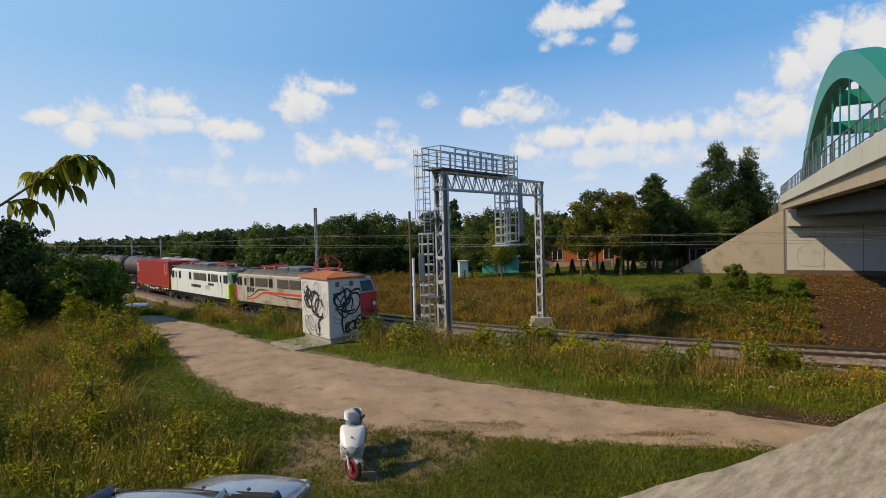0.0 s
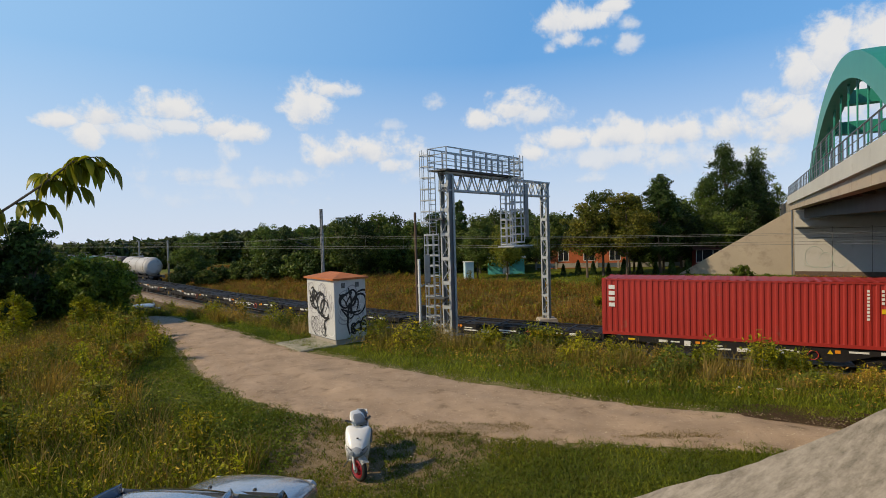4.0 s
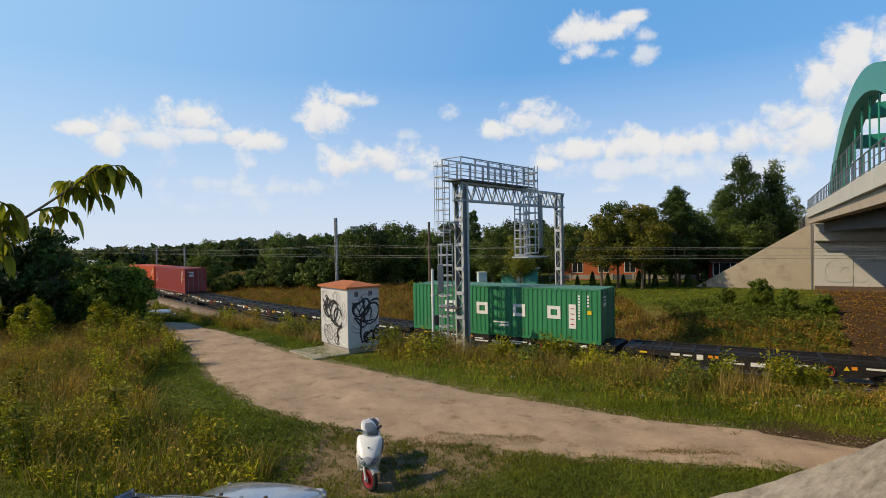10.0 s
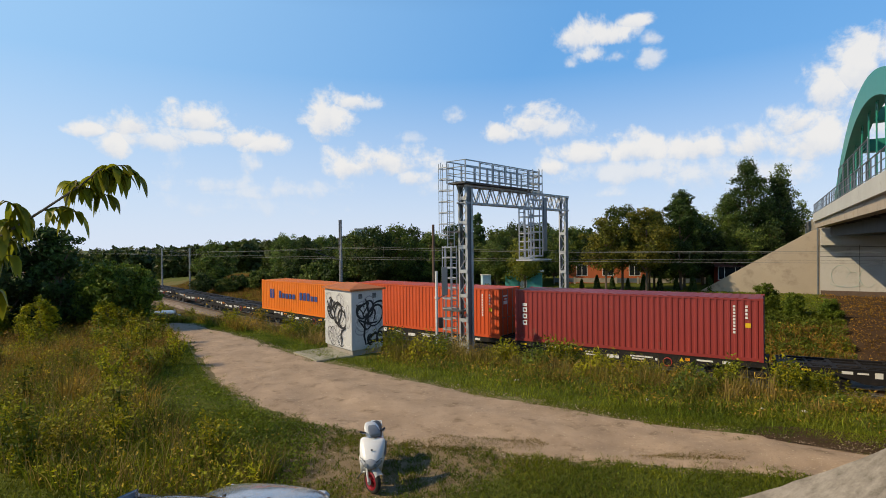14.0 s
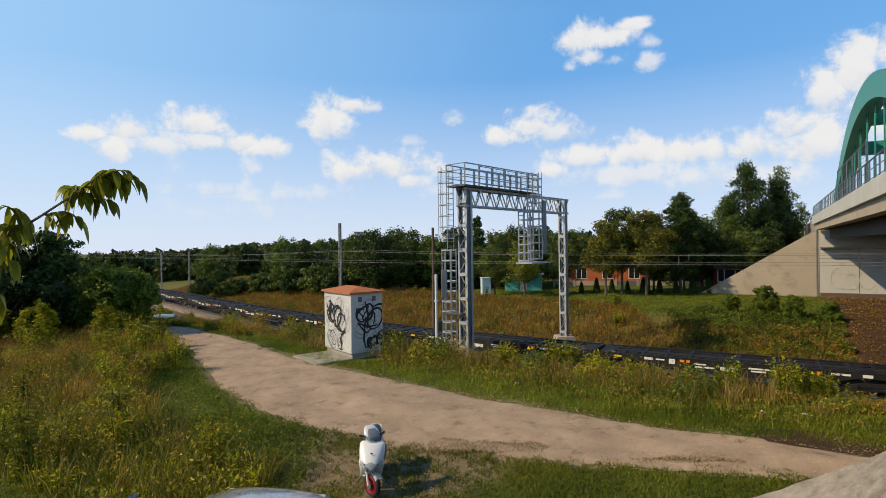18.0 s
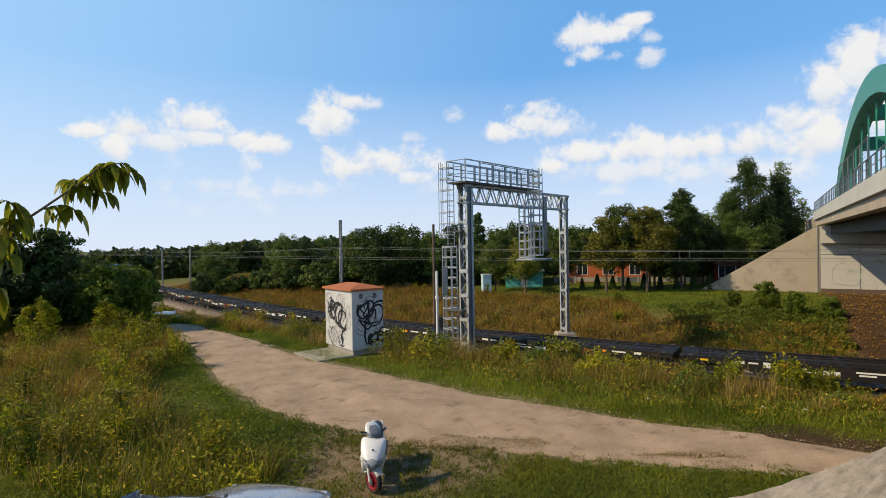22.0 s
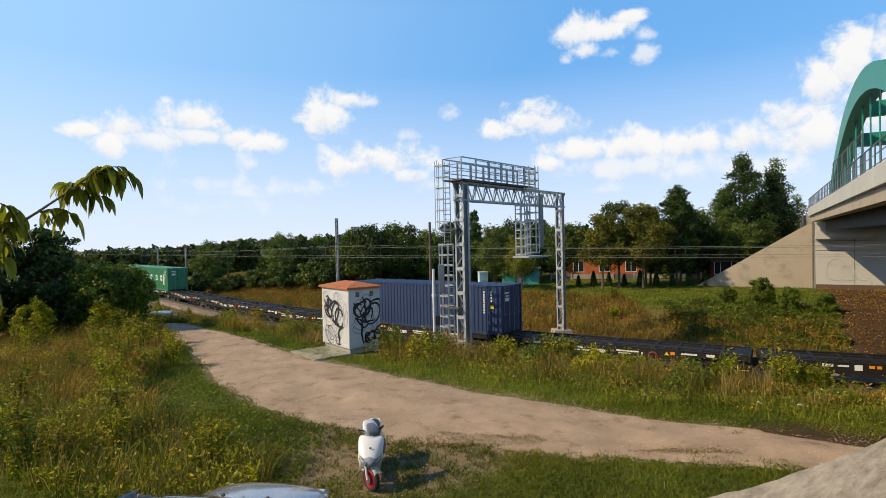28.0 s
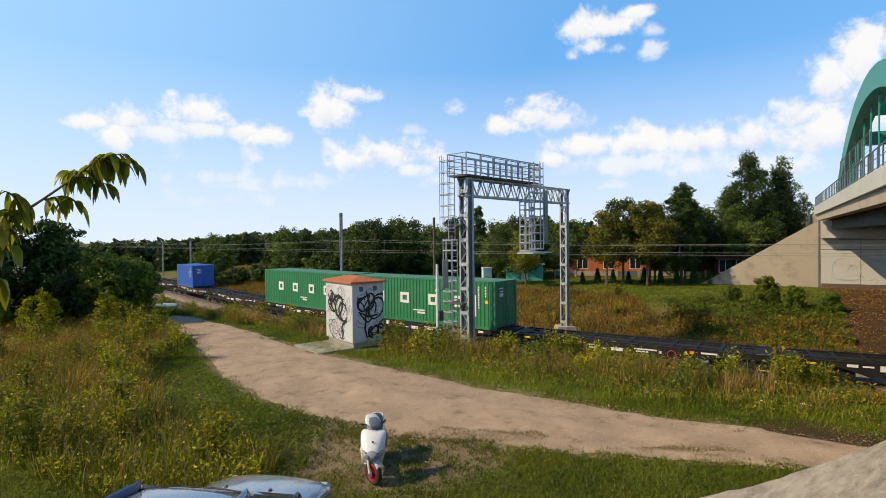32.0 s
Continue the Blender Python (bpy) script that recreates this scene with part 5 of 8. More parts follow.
# ---- signal gantry: two lattice legs, a lattice beam with a railed walkway, ladders in cages ----
def lattice(a, b, w, d, step, mat, parent, name, chord=0.09, lace=0.045, across=Vector((1, 0, 0))):
    """Four chords from a to b with lacing on all sides."""
    a, b = Vector(a), Vector(b)
    ax = (b - a).normalized()
    sx = (across - ax * across.dot(ax)).normalized()
    sy = ax.cross(sx)
    L = (b - a).length
    top = part(name, bmesh.new(), mat, parent)
    top.data = shared(bmesh.new(), name, mat)
    bm = bmesh.new()
    cs = [sx * (i * w / 2) + sy * (j * d / 2) for i, j in ((-1, -1), (1, -1), (1, 1), (-1, 1))]
    for c in cs:
        add_bar(bm, a + c, b + c, chord)
    bm.to_mesh(top.data)
    bm.free()
    n = max(1, round(L / step))
    for k in range(n):
        p, q = a + ax * L * k / n, a + ax * L * (k + 1) / n
        for i in range(4):
            c0, c1 = cs[i], cs[(i + 1) % 4]
            m0, m1 = (p + c0, q + c1) if k % 2 else (p + c1, q + c0)
            part("lacing_bar", bar(m0, m1, lace), mat, top)
        if k % 4 == 0:
            bm = bmesh.new()
            for i in range(4):
                add_bar(bm, p + cs[i], p + cs[(i + 1) % 4], 0.2 if d > 0.3 and abs(ax.z) > 0.9 else lace, 0.02)
            part("tie_plate", bm, mat, top)
    return top


GL, GR = Vector((1.1, 30.2, 0)), Vector((8.4, 38.5, 0))
G_AX = (GR - GL).normalized()
G_SIDE = Vector((G_AX.y, -G_AX.x, 0))       # along the line, to the right


def gantry_leg(g, base, z0, z1, w, d, flange):
    """Two channels with their webs along the line, laced together across; w along the line, d across it."""
    leg = part("gantry_leg", bmesh.new(), ZINC, g, "laced pair of steel channels")
    up = Vector((0, 0, 1))
    bm = bmesh.new()
    for sd, fl in ((-1, flange * 0.6), (1, flange)):
        c = base + G_SIDE * (sd * w / 2)
        # webs in the darker steel, to put the shade inside the leg into colour
        part("channel_web", add_bar(bmesh.new(), c + up * z0, c + up * z1, 0.025, d, up=G_AX), STEEL, leg)
        for e in (-1, 1):
            f = c + G_AX * (e * (d / 2 + 0.012)) - G_SIDE * (sd * (fl / 2 - 0.012))
            add_bar(bm, f + up * z0, f + up * z1, fl, 0.022, up=G_AX)
    bm.to_mesh(leg.data)
    bm.free()
    n = round((z1 - z0) / 0.66)
    for e in (-1, 1):
        o = base + G_AX * (e * (d / 2 + 0.03))
        for k in range(n):
            a, b = z0 + (z1 - z0) * k / n, z0 + (z1 - z0) * (k + 1) / n
            sg = 1 if k % 2 else -1
            part("lacing_bar", bar(o - G_SIDE * (sg * (w / 2 - 0.06)) + up * a, o + G_SIDE * (sg * (w / 2 - 0.06)) + up * b, 0.05, 0.03), ZINC, leg)
        for z in np.arange(z0 + 0.5, z1, 1.35):
            pl = add_bar(bmesh.new(), o - G_SIDE * (w / 2 - 0.01) + G_AX * (e * 0.02) + up * z, o + G_SIDE * (w / 2 - 0.01) + G_AX * (e * 0.02) + up * z, 0.012, 0.19)
            part("tie_plate", pl, ZINC, leg)
    return leg


def make_gantry():
    g = thing("signal_gantry", "galvanised lattice signal gantry over both tracks with caged ladders", "gantry")
    gantry_leg(g, GL, zg(GL.x, GL.y) - 0.3, 9.9, 0.62, 0.3, 0.15)
    gantry_leg(g, GR, 0.1, 9.9, 0.52, 0.3, 0.14)
    a, b = GL - G_AX * 0.3 + Vector((0, 0, 9.45)), GR + G_AX * 0.25 + Vector((0, 0, 9.45))
    lattice(a, b, 0.55, 0.95, 0.5, ZINC, g, "lattice_beam", 0.1, 0.055, across=G_SIDE)
    part("concrete_footing", prism([(-0.85, -0.4), (-0.6, 0.3), (0.6, 0.3), (0.85, -0.4)], -0.6, 0.6), CONCRETE_BEIGE, g).location = GR
    part("concrete_footing", prism([(-0.7, -0.6), (-0.6, 0.12), (0.6, 0.12), (0.7, -0.6)], -0.6, 0.6), CONCRETE, g).location = GL + Vector((0, 0, zg(GL.x, GL.y)))
    # walkway on the yard half
    w0, w1 = GL - G_AX * 0.7, GL + G_AX * 6.75
    deck = part("walkway_deck", bar(w0 + Vector((0, 0, 10.03)), w1 + Vector((0, 0, 10.03)), 1.2, 0.05), STEEL_DARK, g)
    for k in range(9):
        o = G_SIDE * (-0.62 + k * 0.155)
        part("deck_slat", bar(w0 + o + Vector((0, 0, 10.08)), w1 + o + Vector((0, 0, 10.08)), 0.06, 0.03), STEEL_DARK, deck)
    for side in (-0.66, 0.66):
        o = G_SIDE * side
        rl = part("guard_rail", bar(w0 + o + Vector((0, 0, 11.25)), w1 + o + Vector((0, 0, 11.25)), 0.06), ZINC, g)
        for z in (10.25, 10.5, 10.9):
            part("guard_bar", bar(w0 + o + Vector((0, 0, z)), w1 + o + Vector((0, 0, z)), 0.04), ZINC, rl)
        for k in range(7):
            p = w0 + (w1 - w0) * k / 6 + o
            part("guard_post", bar(p + Vector((0, 0, 10.05)), p + Vector((0, 0, 11.27)), 0.075), ZINC, rl)
            if 0 < k < 6:
                # inner frame of the screen in this bay
                q = w0 + (w1 - w0) * (k + 1) / 6 + o
                a2, b2 = p.lerp(q, 0.07), p.lerp(q, 0.93)
                bm = bmesh.new()
                for e0, e1 in (((a2, 10.2), (a2, 11.17)), ((b2, 10.2), (b2, 11.17)), ((a2, 11.17), (b2, 11.17)), ((a2, 10.2), (b2, 10.2))):
                    add_bar(bm, e0[0] + Vector((0, 0, e0[1])), e1[0] + Vector((0, 0, e1[1])), 0.035)
                part("screen_frame", bm, STEEL if side > 0 else ZINC, rl)
        # wire mesh panels
        bm = bmesh.new()
        for k in range(1, 6):
            if side > 0 and k in (2, 3, 4, 5):
                p = w0 + (w1 - w0) * (k / 6) + o
                q = w0 + (w1 - w0) * ((k + 0.9) / 6) + o
                for j in range(9):
                    m = p.lerp(q, j / 8)
                    add_bar(bm, m + Vector((0, 0, 10.3)), m + Vector((0, 0, 11.2)), 0.008)
                for j in range(8):
                    z = 10.35 + j * 0.115
                    add_bar(bm, p + Vector((0, 0, z)), q + Vector((0, 0, z)), 0.008)
        if len(bm.verts):
            part("mesh_panel", bm, STEEL, rl)
        else:
            bm.free()
    for p in (w0, w1):
        for z in (10.5, 10.9, 11.25):
            part("end_rail", bar(p - G_SIDE * 0.66 + Vector((0, 0, z)), p + G_SIDE * 0.66 + Vector((0, 0, z)), 0.04), STEEL, g)

    def ladder(base, z0, z1, out, wide, cage_from, name="ladder", k=1.0, hoop=0.62):
        """A ladder with hoops that stand off on the out side."""
        side = Vector((out.y, -out.x, 0))
        ld = part(name, bmesh.new(), ZINC, g)
        bm = bmesh.new()
        for s in (-1, 1):
            add_bar(bm, base + side * (s * wide / 2) + Vector((0, 0, z0)), base + side * (s * wide / 2) + Vector((0, 0, z1)), 0.05 * k)
        bm.to_mesh(ld.data)
        bm.free()
        for z in np.arange(z0 + 0.2, z1, 0.3):
            part("rung", bar(base - side * (wide / 2) + Vector((0, 0, z)), base + side * (wide / 2) + Vector((0, 0, z)), 0.028 * k), ZINC, ld)
        ring = [base + side * (wide * 0.5) , base + side * (wide * 0.62) + out * 0.4, base + side * (wide * 0.3) + out * 0.72,
                base - side * (wide * 0.3) + out * 0.72, base - side * (wide * 0.62) + out * 0.4, base - side * (wide * 0.5)]
        for z in np.arange(cage_from, z1 + 0.01, hoop):
            bm = bmesh.new()
            for p, q in zip(ring, ring[1:]):
                add_bar(bm, p + Vector((0, 0, z)), q + Vector((0, 0, z)), 0.035 * k, 0.055 * k)
            part("cage_hoop", bm, ZINC, ld)
        for p in ring[1:-1]:
            part("cage_strip", bar(p + Vector((0, 0, cage_from)), p + Vector((0, 0, z1)), 0.036 * k), ZINC, ld)
        return ld
    ladder(GL - G_SIDE * 0.75 - G_AX * 0.1, 0.9, 6.6, -G_SIDE, 0.5, 1.3, "ladder", 1.35, 0.58)
    ladder(GL - G_SIDE * 0.5 - G_AX * 0.6, 6.5, 11.2, -G_SIDE, 0.55, 7.2)
    for z in (2.95, 7.35):
        part("rest_platform", box(-0.95, 0.35, -0.5, 0.5, z, z + 0.09), STEEL_DARK, g).matrix_local = Matrix.Translation(GL - G_SIDE * 0.25) @ Matrix.Rotation(math.atan2(G_SIDE.y, G_SIDE.x), 4, "Z")
    # hanging signal basket and ladder on the beam's middle
    c = GL + G_AX * 5.95
    ladder(c + G_SIDE * 0.55, 5.7, 11.3, G_SIDE, 0.62, 5.9, "hanging_ladder", 1.35, 0.5)
    ladder(c - G_AX * 0.95 + G_SIDE * 0.5, 5.7, 9.0, G_SIDE, 0.66, 5.8, "hanging_ladder", 1.4, 0.5)
    part("basket_floor", box(-1.5, 0.75, -0.2, 0.95, 5.62, 5.7), ZINC, g).matrix_local = Matrix.Translation(c + G_SIDE * 0.45) @ Matrix.Rotation(math.atan2(G_AX.y, G_AX.x), 4, "Z") @ Matrix.Translation((0, -0.9, 0))
    sg = part("signal_screen", box(-0.32, 0.32, -0.04, 0.04, 6.2, 9.6), STEEL, g, "grey backing screen of a hanging signal")
    sg.matrix_local = Matrix.Translation(c + G_AX * 1.0 + G_SIDE * 0.95) @ Matrix.Rotation(math.atan2(G_AX.y, G_AX.x) + 0.2, 4, "Z")
    for k in range(4):
        part("signal_lamp", tube([c + G_AX * 0.95 - G_SIDE * (-0.1) + Vector((0, 0, 6.8 + k * 0.55)), c + G_AX * 0.95 - G_SIDE * 0.15 + Vector((0, 0, 6.8 + k * 0.55))], 0.14, 10), BLACK, g)
    part("cable_duct", tube([GL + G_SIDE * 0.4 + G_AX * 0.16 + Vector((0, 0, 0.3)), GL + G_SIDE * 0.4 + G_AX * 0.16 + Vector((0, 0, 9.8))], 0.06, 8), ZINC, g)
    return g


make_gantry()


# ---- masts, posts and wires ----
def make_mast(x, y, h, name, label, mat, r=0.12, steel=True, z=None):
    z = zg(x, y) if z is None else z
    m = thing(name, label, "mast" if steel else "post", pose(x, y, z))
    if steel:
        for s in (-1, 1):
            part("mast_channel", box(s * 0.13 - 0.04, s * 0.13 + 0.04, -0.09, 0.09, -0.4, h, 0.01), mat, m)
        for k in range(int(h / 0.9)):
            part("mast_tie", box(-0.1, 0.1, -0.1, 0.1, 0.5 + k * 0.9, 0.56 + k * 0.9), mat, m)
    else:
        part("post_shaft", tube([(0, 0, -0.4), (0, 0, h)], [r, r * 0.75], 10), mat, m)
    return m


MAST_STEEL = material("weathered_mast_steel", (0.30, 0.31, 0.32), 0.6, 0.3, 0.25, 1.5, 30, 0.1, (0.12, 0.11, 0.1), 0.55)


def catenary_mast(s, lat, h, reach, label="steel catenary mast beside the railway"):
    x, y, hd = on_track(s, lat)
    m = make_mast(x, y, h, "catenary_mast", label, MAST_STEEL, z=-0.4)
    m.rotation_euler = (0, 0, hd)
    sg = 1 if reach > 0 else -1
    arm = part("cantilever_arm", tube([(0, 0, 5.6), (0, reach, 6.5)], 0.035, 6), STEEL_DARK, m)
    part("tie_rod", tube([(0, 0, 6.9), (0, reach, 6.55)], 0.02, 6), STEEL_DARK, arm)
    part("steady_arm", tube([(0, reach * 0.6, 6.1), (0, reach + 0.3 * sg, 5.55)], 0.02, 6), STEEL_DARK, arm)
    return m


catenary_mast(-10.5, 6.9, 9.63, -2.9)

catenary_mast(-56.5, 6.9, 6.9, -2.9)
catenary_mast(-70, 6.9, 6.97, -2.9)
make_mast(-0.95, 44.0, 8.3 - zg(-0.95, 44), "wooden_post", "brown tarred wooden post beyond the tracks", BROWN_WOOD, 0.14, False)


def make_signal_post():
    p = thing("signal_post", "slim white post with a grey relay box and a black lamp", "signal post", pose(-0.49, 29.0, zg(-0.49, 29.0)))
    part("post_shaft", tube([(0, 0, -0.3), (0, 0, 5.25 - zg(-0.49, 29.0))], 0.075, 10), WHITE, p)
    part("post_cap", tube([(0, 0, 3.9), (0, 0, 4.02)], 0.11, 10), WHITE, p)
    part("signal_head", box(0.08, 0.32, -0.1, 0.12, 2.35, 2.9, 0.03), BLACK, p)
    part("clamp_band", tube([(0, 0, 1.9), (0, 0, 2.0)], 0.1, 10), STEEL, p)
    b = part("relay_box", box(0.28, 0.6, -0.16, 0.16, 4.1, 5.6, 0.03), STEEL, p)
    part("box_bracket", bar((0.0, 0, 3.85), (0.44, 0, 4.12), 0.06), STEEL, b)


make_signal_post()


def make_wires():
    """Contact and messenger wires over both tracks."""
    for lat in (0.0, FAR_GAP):
        w = thing("overhead_wires", "thin overhead contact and messenger wires", "overhead wire")
        for z, sag, nm in ((5.55, 0.0, "contact_wire"), (6.45, 0.45, "messenger_wire")):
            pts = []
            for s in np.arange(-178, 90, 2.0):
                k = ((s + 2.0) % 64) / 64
                x, y, h = on_track(s, lat + 0.15 * math.cos(2 * math.pi * (s + 2) / 128))
                pts.append((x, y, z - sag * 4 * k * (1 - k) + 0.1))
            part(nm, tube(pts, 0.009, 5), CABLE, w)
        for s in np.arange(-120, 60, 8.0):
            k = ((s + 2.0) % 64) / 64
            x, y, h = on_track(s, lat)
            part("dropper_wire", tube([(x, y, 5.65), (x, y, 6.55 - 0.45 * 4 * k * (1 - k))], 0.006, 4), CABLE, w)


make_wires()


# ---- the graffiti-covered switchgear kiosk ----
def make_kiosk():
    C, ang = Vector((-3.5, 20.05, 0)), math.atan2(0.62, 0.785)
    gz = zg(-3.6, 21)
    m = Matrix.Translation((C.x, C.y, gz)) @ Matrix.Rotation(ang, 4, "Z")
    k = thing("utility_kiosk", "white utility kiosk with black graffiti and a low orange roof", "kiosk", m)
    W, D, Hh = 1.36, 2.2, 2.42           # right face along +x, left face along +y
    render_mat = material("dirty_white_render", (0.50, 0.515, 0.53), 0.85, 0, 0.14, 1.4, 26, 0.2, (0.42, 0.42, 0.42), 0.60)
    part("wall_body", box(0, W, 0, D, 0.2, Hh, 0.015), render_mat, k)
    part("plinth", box(0.06, W - 0.06, 0.06, D - 0.06, -0.25, 0.199, 0.01), CONCRETE, k)
    tile = material("orange_roof_sheet", (0.42, 0.135, 0.045), 0.75, 0, 0.18, 2.5, 30, 0.2, (0.26, 0.1, 0.05), 0.6)
    bm = bmesh.new()
    o = 0.09
    cx, cy = W / 2, D / 2
    base = [(-o, -o), (W + o, -o), (W + o, D + o), (-o, D + o)]
    lo = [bm.verts.new((x, y, Hh + 0.002)) for x, y in base]
    mi = [bm.verts.new((x, y, Hh + 0.07)) for x, y in base]
    r0, r1 = bm.verts.new((cx, cy - 0.45, Hh + 0.25)), bm.verts.new((cx, cy + 0.45, Hh + 0.25))
    bm.faces.new(lo[::-1])
    for i in range(4):
        bm.faces.new((lo[i], lo[(i + 1) % 4], mi[(i + 1) % 4], mi[i]))
    bm.faces.new((mi[0], mi[1], r0))
    bm.faces.new((mi[2], mi[3], r1))
    bm.faces.new((mi[1], mi[2], r1, r0))
    bm.faces.new((mi[3], mi[0], r0, r1))
    part("roof", bm, tile, k, "orange hipped roof with a small overhang")
    for x in (0.3, 0.9):
        v = part("vent", box(x, x + 0.16, -0.012, 0.0, 2.12, 2.3, 0.005), STEEL_DARK, k)
        for j in range(3):
            part("vent_slat", box(x + 0.02, x + 0.14, -0.02, -0.012, 2.15 + j * 0.05, 2.17 + j * 0.05), STEEL, v)
    part("door", box(0.12, W - 0.1, -0.006, -0.001, 0.3, 2.02), render_mat, k)
    part("concrete_apron", box(-1.5, -0.02, -0.2, 1.9, -0.3, 0.09, 0.02), material("mossy_concrete", (0.30, 0.28, 0.22), 0.9, 0, 0.25, 1.5, 20, 0.3, (0.12, 0.13, 0.05), 0.55), k)
    # spray-can lines: strokes on the two faces seen from the yard
    rnd = random.Random(5)
    ink = material("black_spray_paint", (0.012, 0.012, 0.016), 0.6, 0, 0.2, 6, 60, 0)
    grey = material("grey_spray_paint", (0.30, 0.30, 0.33), 0.7, 0, 0.2, 6, 60, 0)
    chrome = material("silver_spray_paint", (0.62, 0.63, 0.65), 0.45, 0.2, 0.1, 6, 60, 0)

    def stroke(face, pts, w, mat, lift):
        bm = bmesh.new()
        n = len(pts)
        a, b = [], []
        for i in range(n):
            d = Vector(pts[min(n - 1, i + 1)]) - Vector(pts[max(0, i - 1)])
            d = d.normalized() if d.length > 0 else Vector((1, 0))
            nn = Vector((-d.y, d.x)) * w / 2 * (0.55 + 0.45 * math.sin(math.pi * i / (n - 1)))
            for lst, sg in ((a, 1), (b, -1)):
                q = Vector(pts[i]) + nn * sg
                u, z = min(max(q.x, 0.02), (W if face == "r" else D) - 0.02), min(max(q.y, 0.22), Hh - 0.05)
                lst.append(bm.verts.new((u, -lift, z) if face == "r" else (-lift, u, z)))
        for i in range(n - 1):
            bm.faces.new((a[i], a[i + 1], b[i + 1], b[i]))
        part("graffiti_stroke", bm, mat, k)

    def loop(cx, cz, rx, rz, a0, a1, tilt=0.0, n=18):
        out = []
        for i in range(n):
            t = radians(a0 + (a1 - a0) * i / (n - 1))
            x, z = rx * math.cos(t), rz * math.sin(t)
            out.append((cx + x * math.cos(tilt) - z * math.sin(tilt), cz + x * math.sin(tilt) + z * math.cos(tilt)))
        return out
    lift = 0.009
    # right face: two looping tags over each other and a smaller one low down
    for cx_, cz_, rx, rz, a0, a1, tl in ((0.42, 1.62, 0.2, 0.26, 30, 330, 0.3), (0.7, 1.7, 0.22, 0.33, -150, 160, -0.35), (1.02, 1.45, 0.3, 0.42, -60, 300, -0.5),
                                         (0.78, 1.32, 0.17, 0.4, 0, 330, -0.45), (0.5, 1.75, 0.3, 0.12, 0, 200, 0.6), (1.12, 1.86, 0.25, 0.1, -40, 140, 0.3),
                                         (0.95, 0.62, 0.2, 0.12, 0, 330, 0.3), (1.22, 0.62, 0.14, 0.2, 20, 380, 0.2), (1.3, 0.85, 0.16, 0.1, -120, 160, 0.4), (0.8, 0.55, 0.12, 0.2, 60, 300, 0.1)):
        stroke("r", loop(cx_, cz_, rx, rz, a0, a1, tl), 0.085, ink, lift)
        lift += 0.0006
    for p in ([(0.3, 1.3), (0.55, 1.0), (0.52, 0.7), (0.6, 0.35)], [(0.25, 1.35), (0.7, 1.15), (1.1, 1.2)], [(0.6, 2.1), (0.72, 1.6), (0.66, 1.2)], [(0.2, 1.9), (0.5, 1.55), (0.75, 1.95)],
              [(0.65, 0.5), (1.0, 0.8), (1.4, 0.62)], [(0.62, 0.4), (1.0, 0.47), (1.42, 0.5)]):
        stroke("r", p, 0.09, ink, lift)
        lift += 0.0006
    for i in range(16):
        stroke("r", loop(rnd.uniform(0.3, 1.2), rnd.uniform(0.9, 2.0), rnd.uniform(0.08, 0.3), rnd.uniform(0.08, 0.3), rnd.uniform(0, 360), rnd.uniform(400, 640), rnd.uniform(-1, 1), 12), 0.05, grey if i % 3 else chrome, 0.0075 + i * 0.00004)
    # left face: a dense tag above, flowing outlines below
    for cy_, cz_, rx, rz, a0, a1, tl in ((1.75, 1.8, 0.16, 0.3, 40, 330, 0.4), (1.5, 1.65, 0.2, 0.36, -120, 200, -0.3), (1.62, 1.5, 0.32, 0.2, 0, 320, 0.5),
                                         (1.05, 1.5, 0.25, 0.42, -40, 300, 0.5), (0.75, 1.35, 0.3, 0.3, -100, 160, 0.2), (1.2, 1.75, 0.3, 0.12, 0, 220, -0.5),
                                         (0.85, 1.2, 0.4, 0.2, 160, 380, 0.3)):
        stroke("l", loop(cy_, cz_, rx, rz, a0, a1, tl), 0.085, ink, lift)
        lift += 0.0006
    for p in ([(1.95, 1.95), (1.6, 1.4), (1.35, 1.25)], [(1.8, 1.35), (1.3, 1.95)], [(0.85, 0.55), (0.75, 0.85), (0.4, 1.0)], [(0.8, 0.3), (0.72, 0.55), (0.85, 0.75)]):
        stroke("l", p, 0.09, ink, lift)
        lift += 0.0006
    for i in range(46):
        stroke("l", loop(rnd.uniform(0.2, 1.9), rnd.uniform(0.35, 2.1), rnd.uniform(0.08, 0.3), rnd.uniform(0.12, 0.42), rnd.uniform(0, 360), rnd.uniform(380, 620), rnd.uniform(-0.8, 0.8), 12),
               rnd.uniform(0.025, 0.05), (grey, chrome, grey)[i % 3] if i % 7 else ink, 0.0025 + i * 0.00003)
    return k


make_kiosk()


# ---- plants ----
LEAF_DARK = leaf_material("dark_green_leaves", (0.02, 0.044, 0.010), (0.062, 0.105, 0.02))
LEAF_MID = leaf_material("green_leaves", (0.045, 0.083, 0.014), (0.14, 0.185, 0.032))
LEAF_YELLOW = leaf_material("yellowing_leaves", (0.06, 0.098, 0.012), (0.27, 0.25, 0.03))
LEAF_FAR = leaf_material("far_leaves", (0.03, 0.052, 0.013), (0.078, 0.10, 0.024))
GRASS_GREEN = leaf_material("green_grass_blades", (0.058, 0.10, 0.006), (0.24, 0.26, 0.018), 0.6, 0.35)
GRASS_DRY = leaf_material("dry_grass_blades", (0.19, 0.135, 0.035), (0.44, 0.33, 0.10), 0.7, 0.3)
GRASS_RUSSET = leaf_material("russet_grass_blades", (0.12, 0.075, 0.016), (0.38, 0.22, 0.045), 0.7, 0.3)
GRASS_MIX = leaf_material("mixed_tall_grass_blades", (0.07, 0.092, 0.010), (0.27, 0.19, 0.04), 0.65, 0.35)
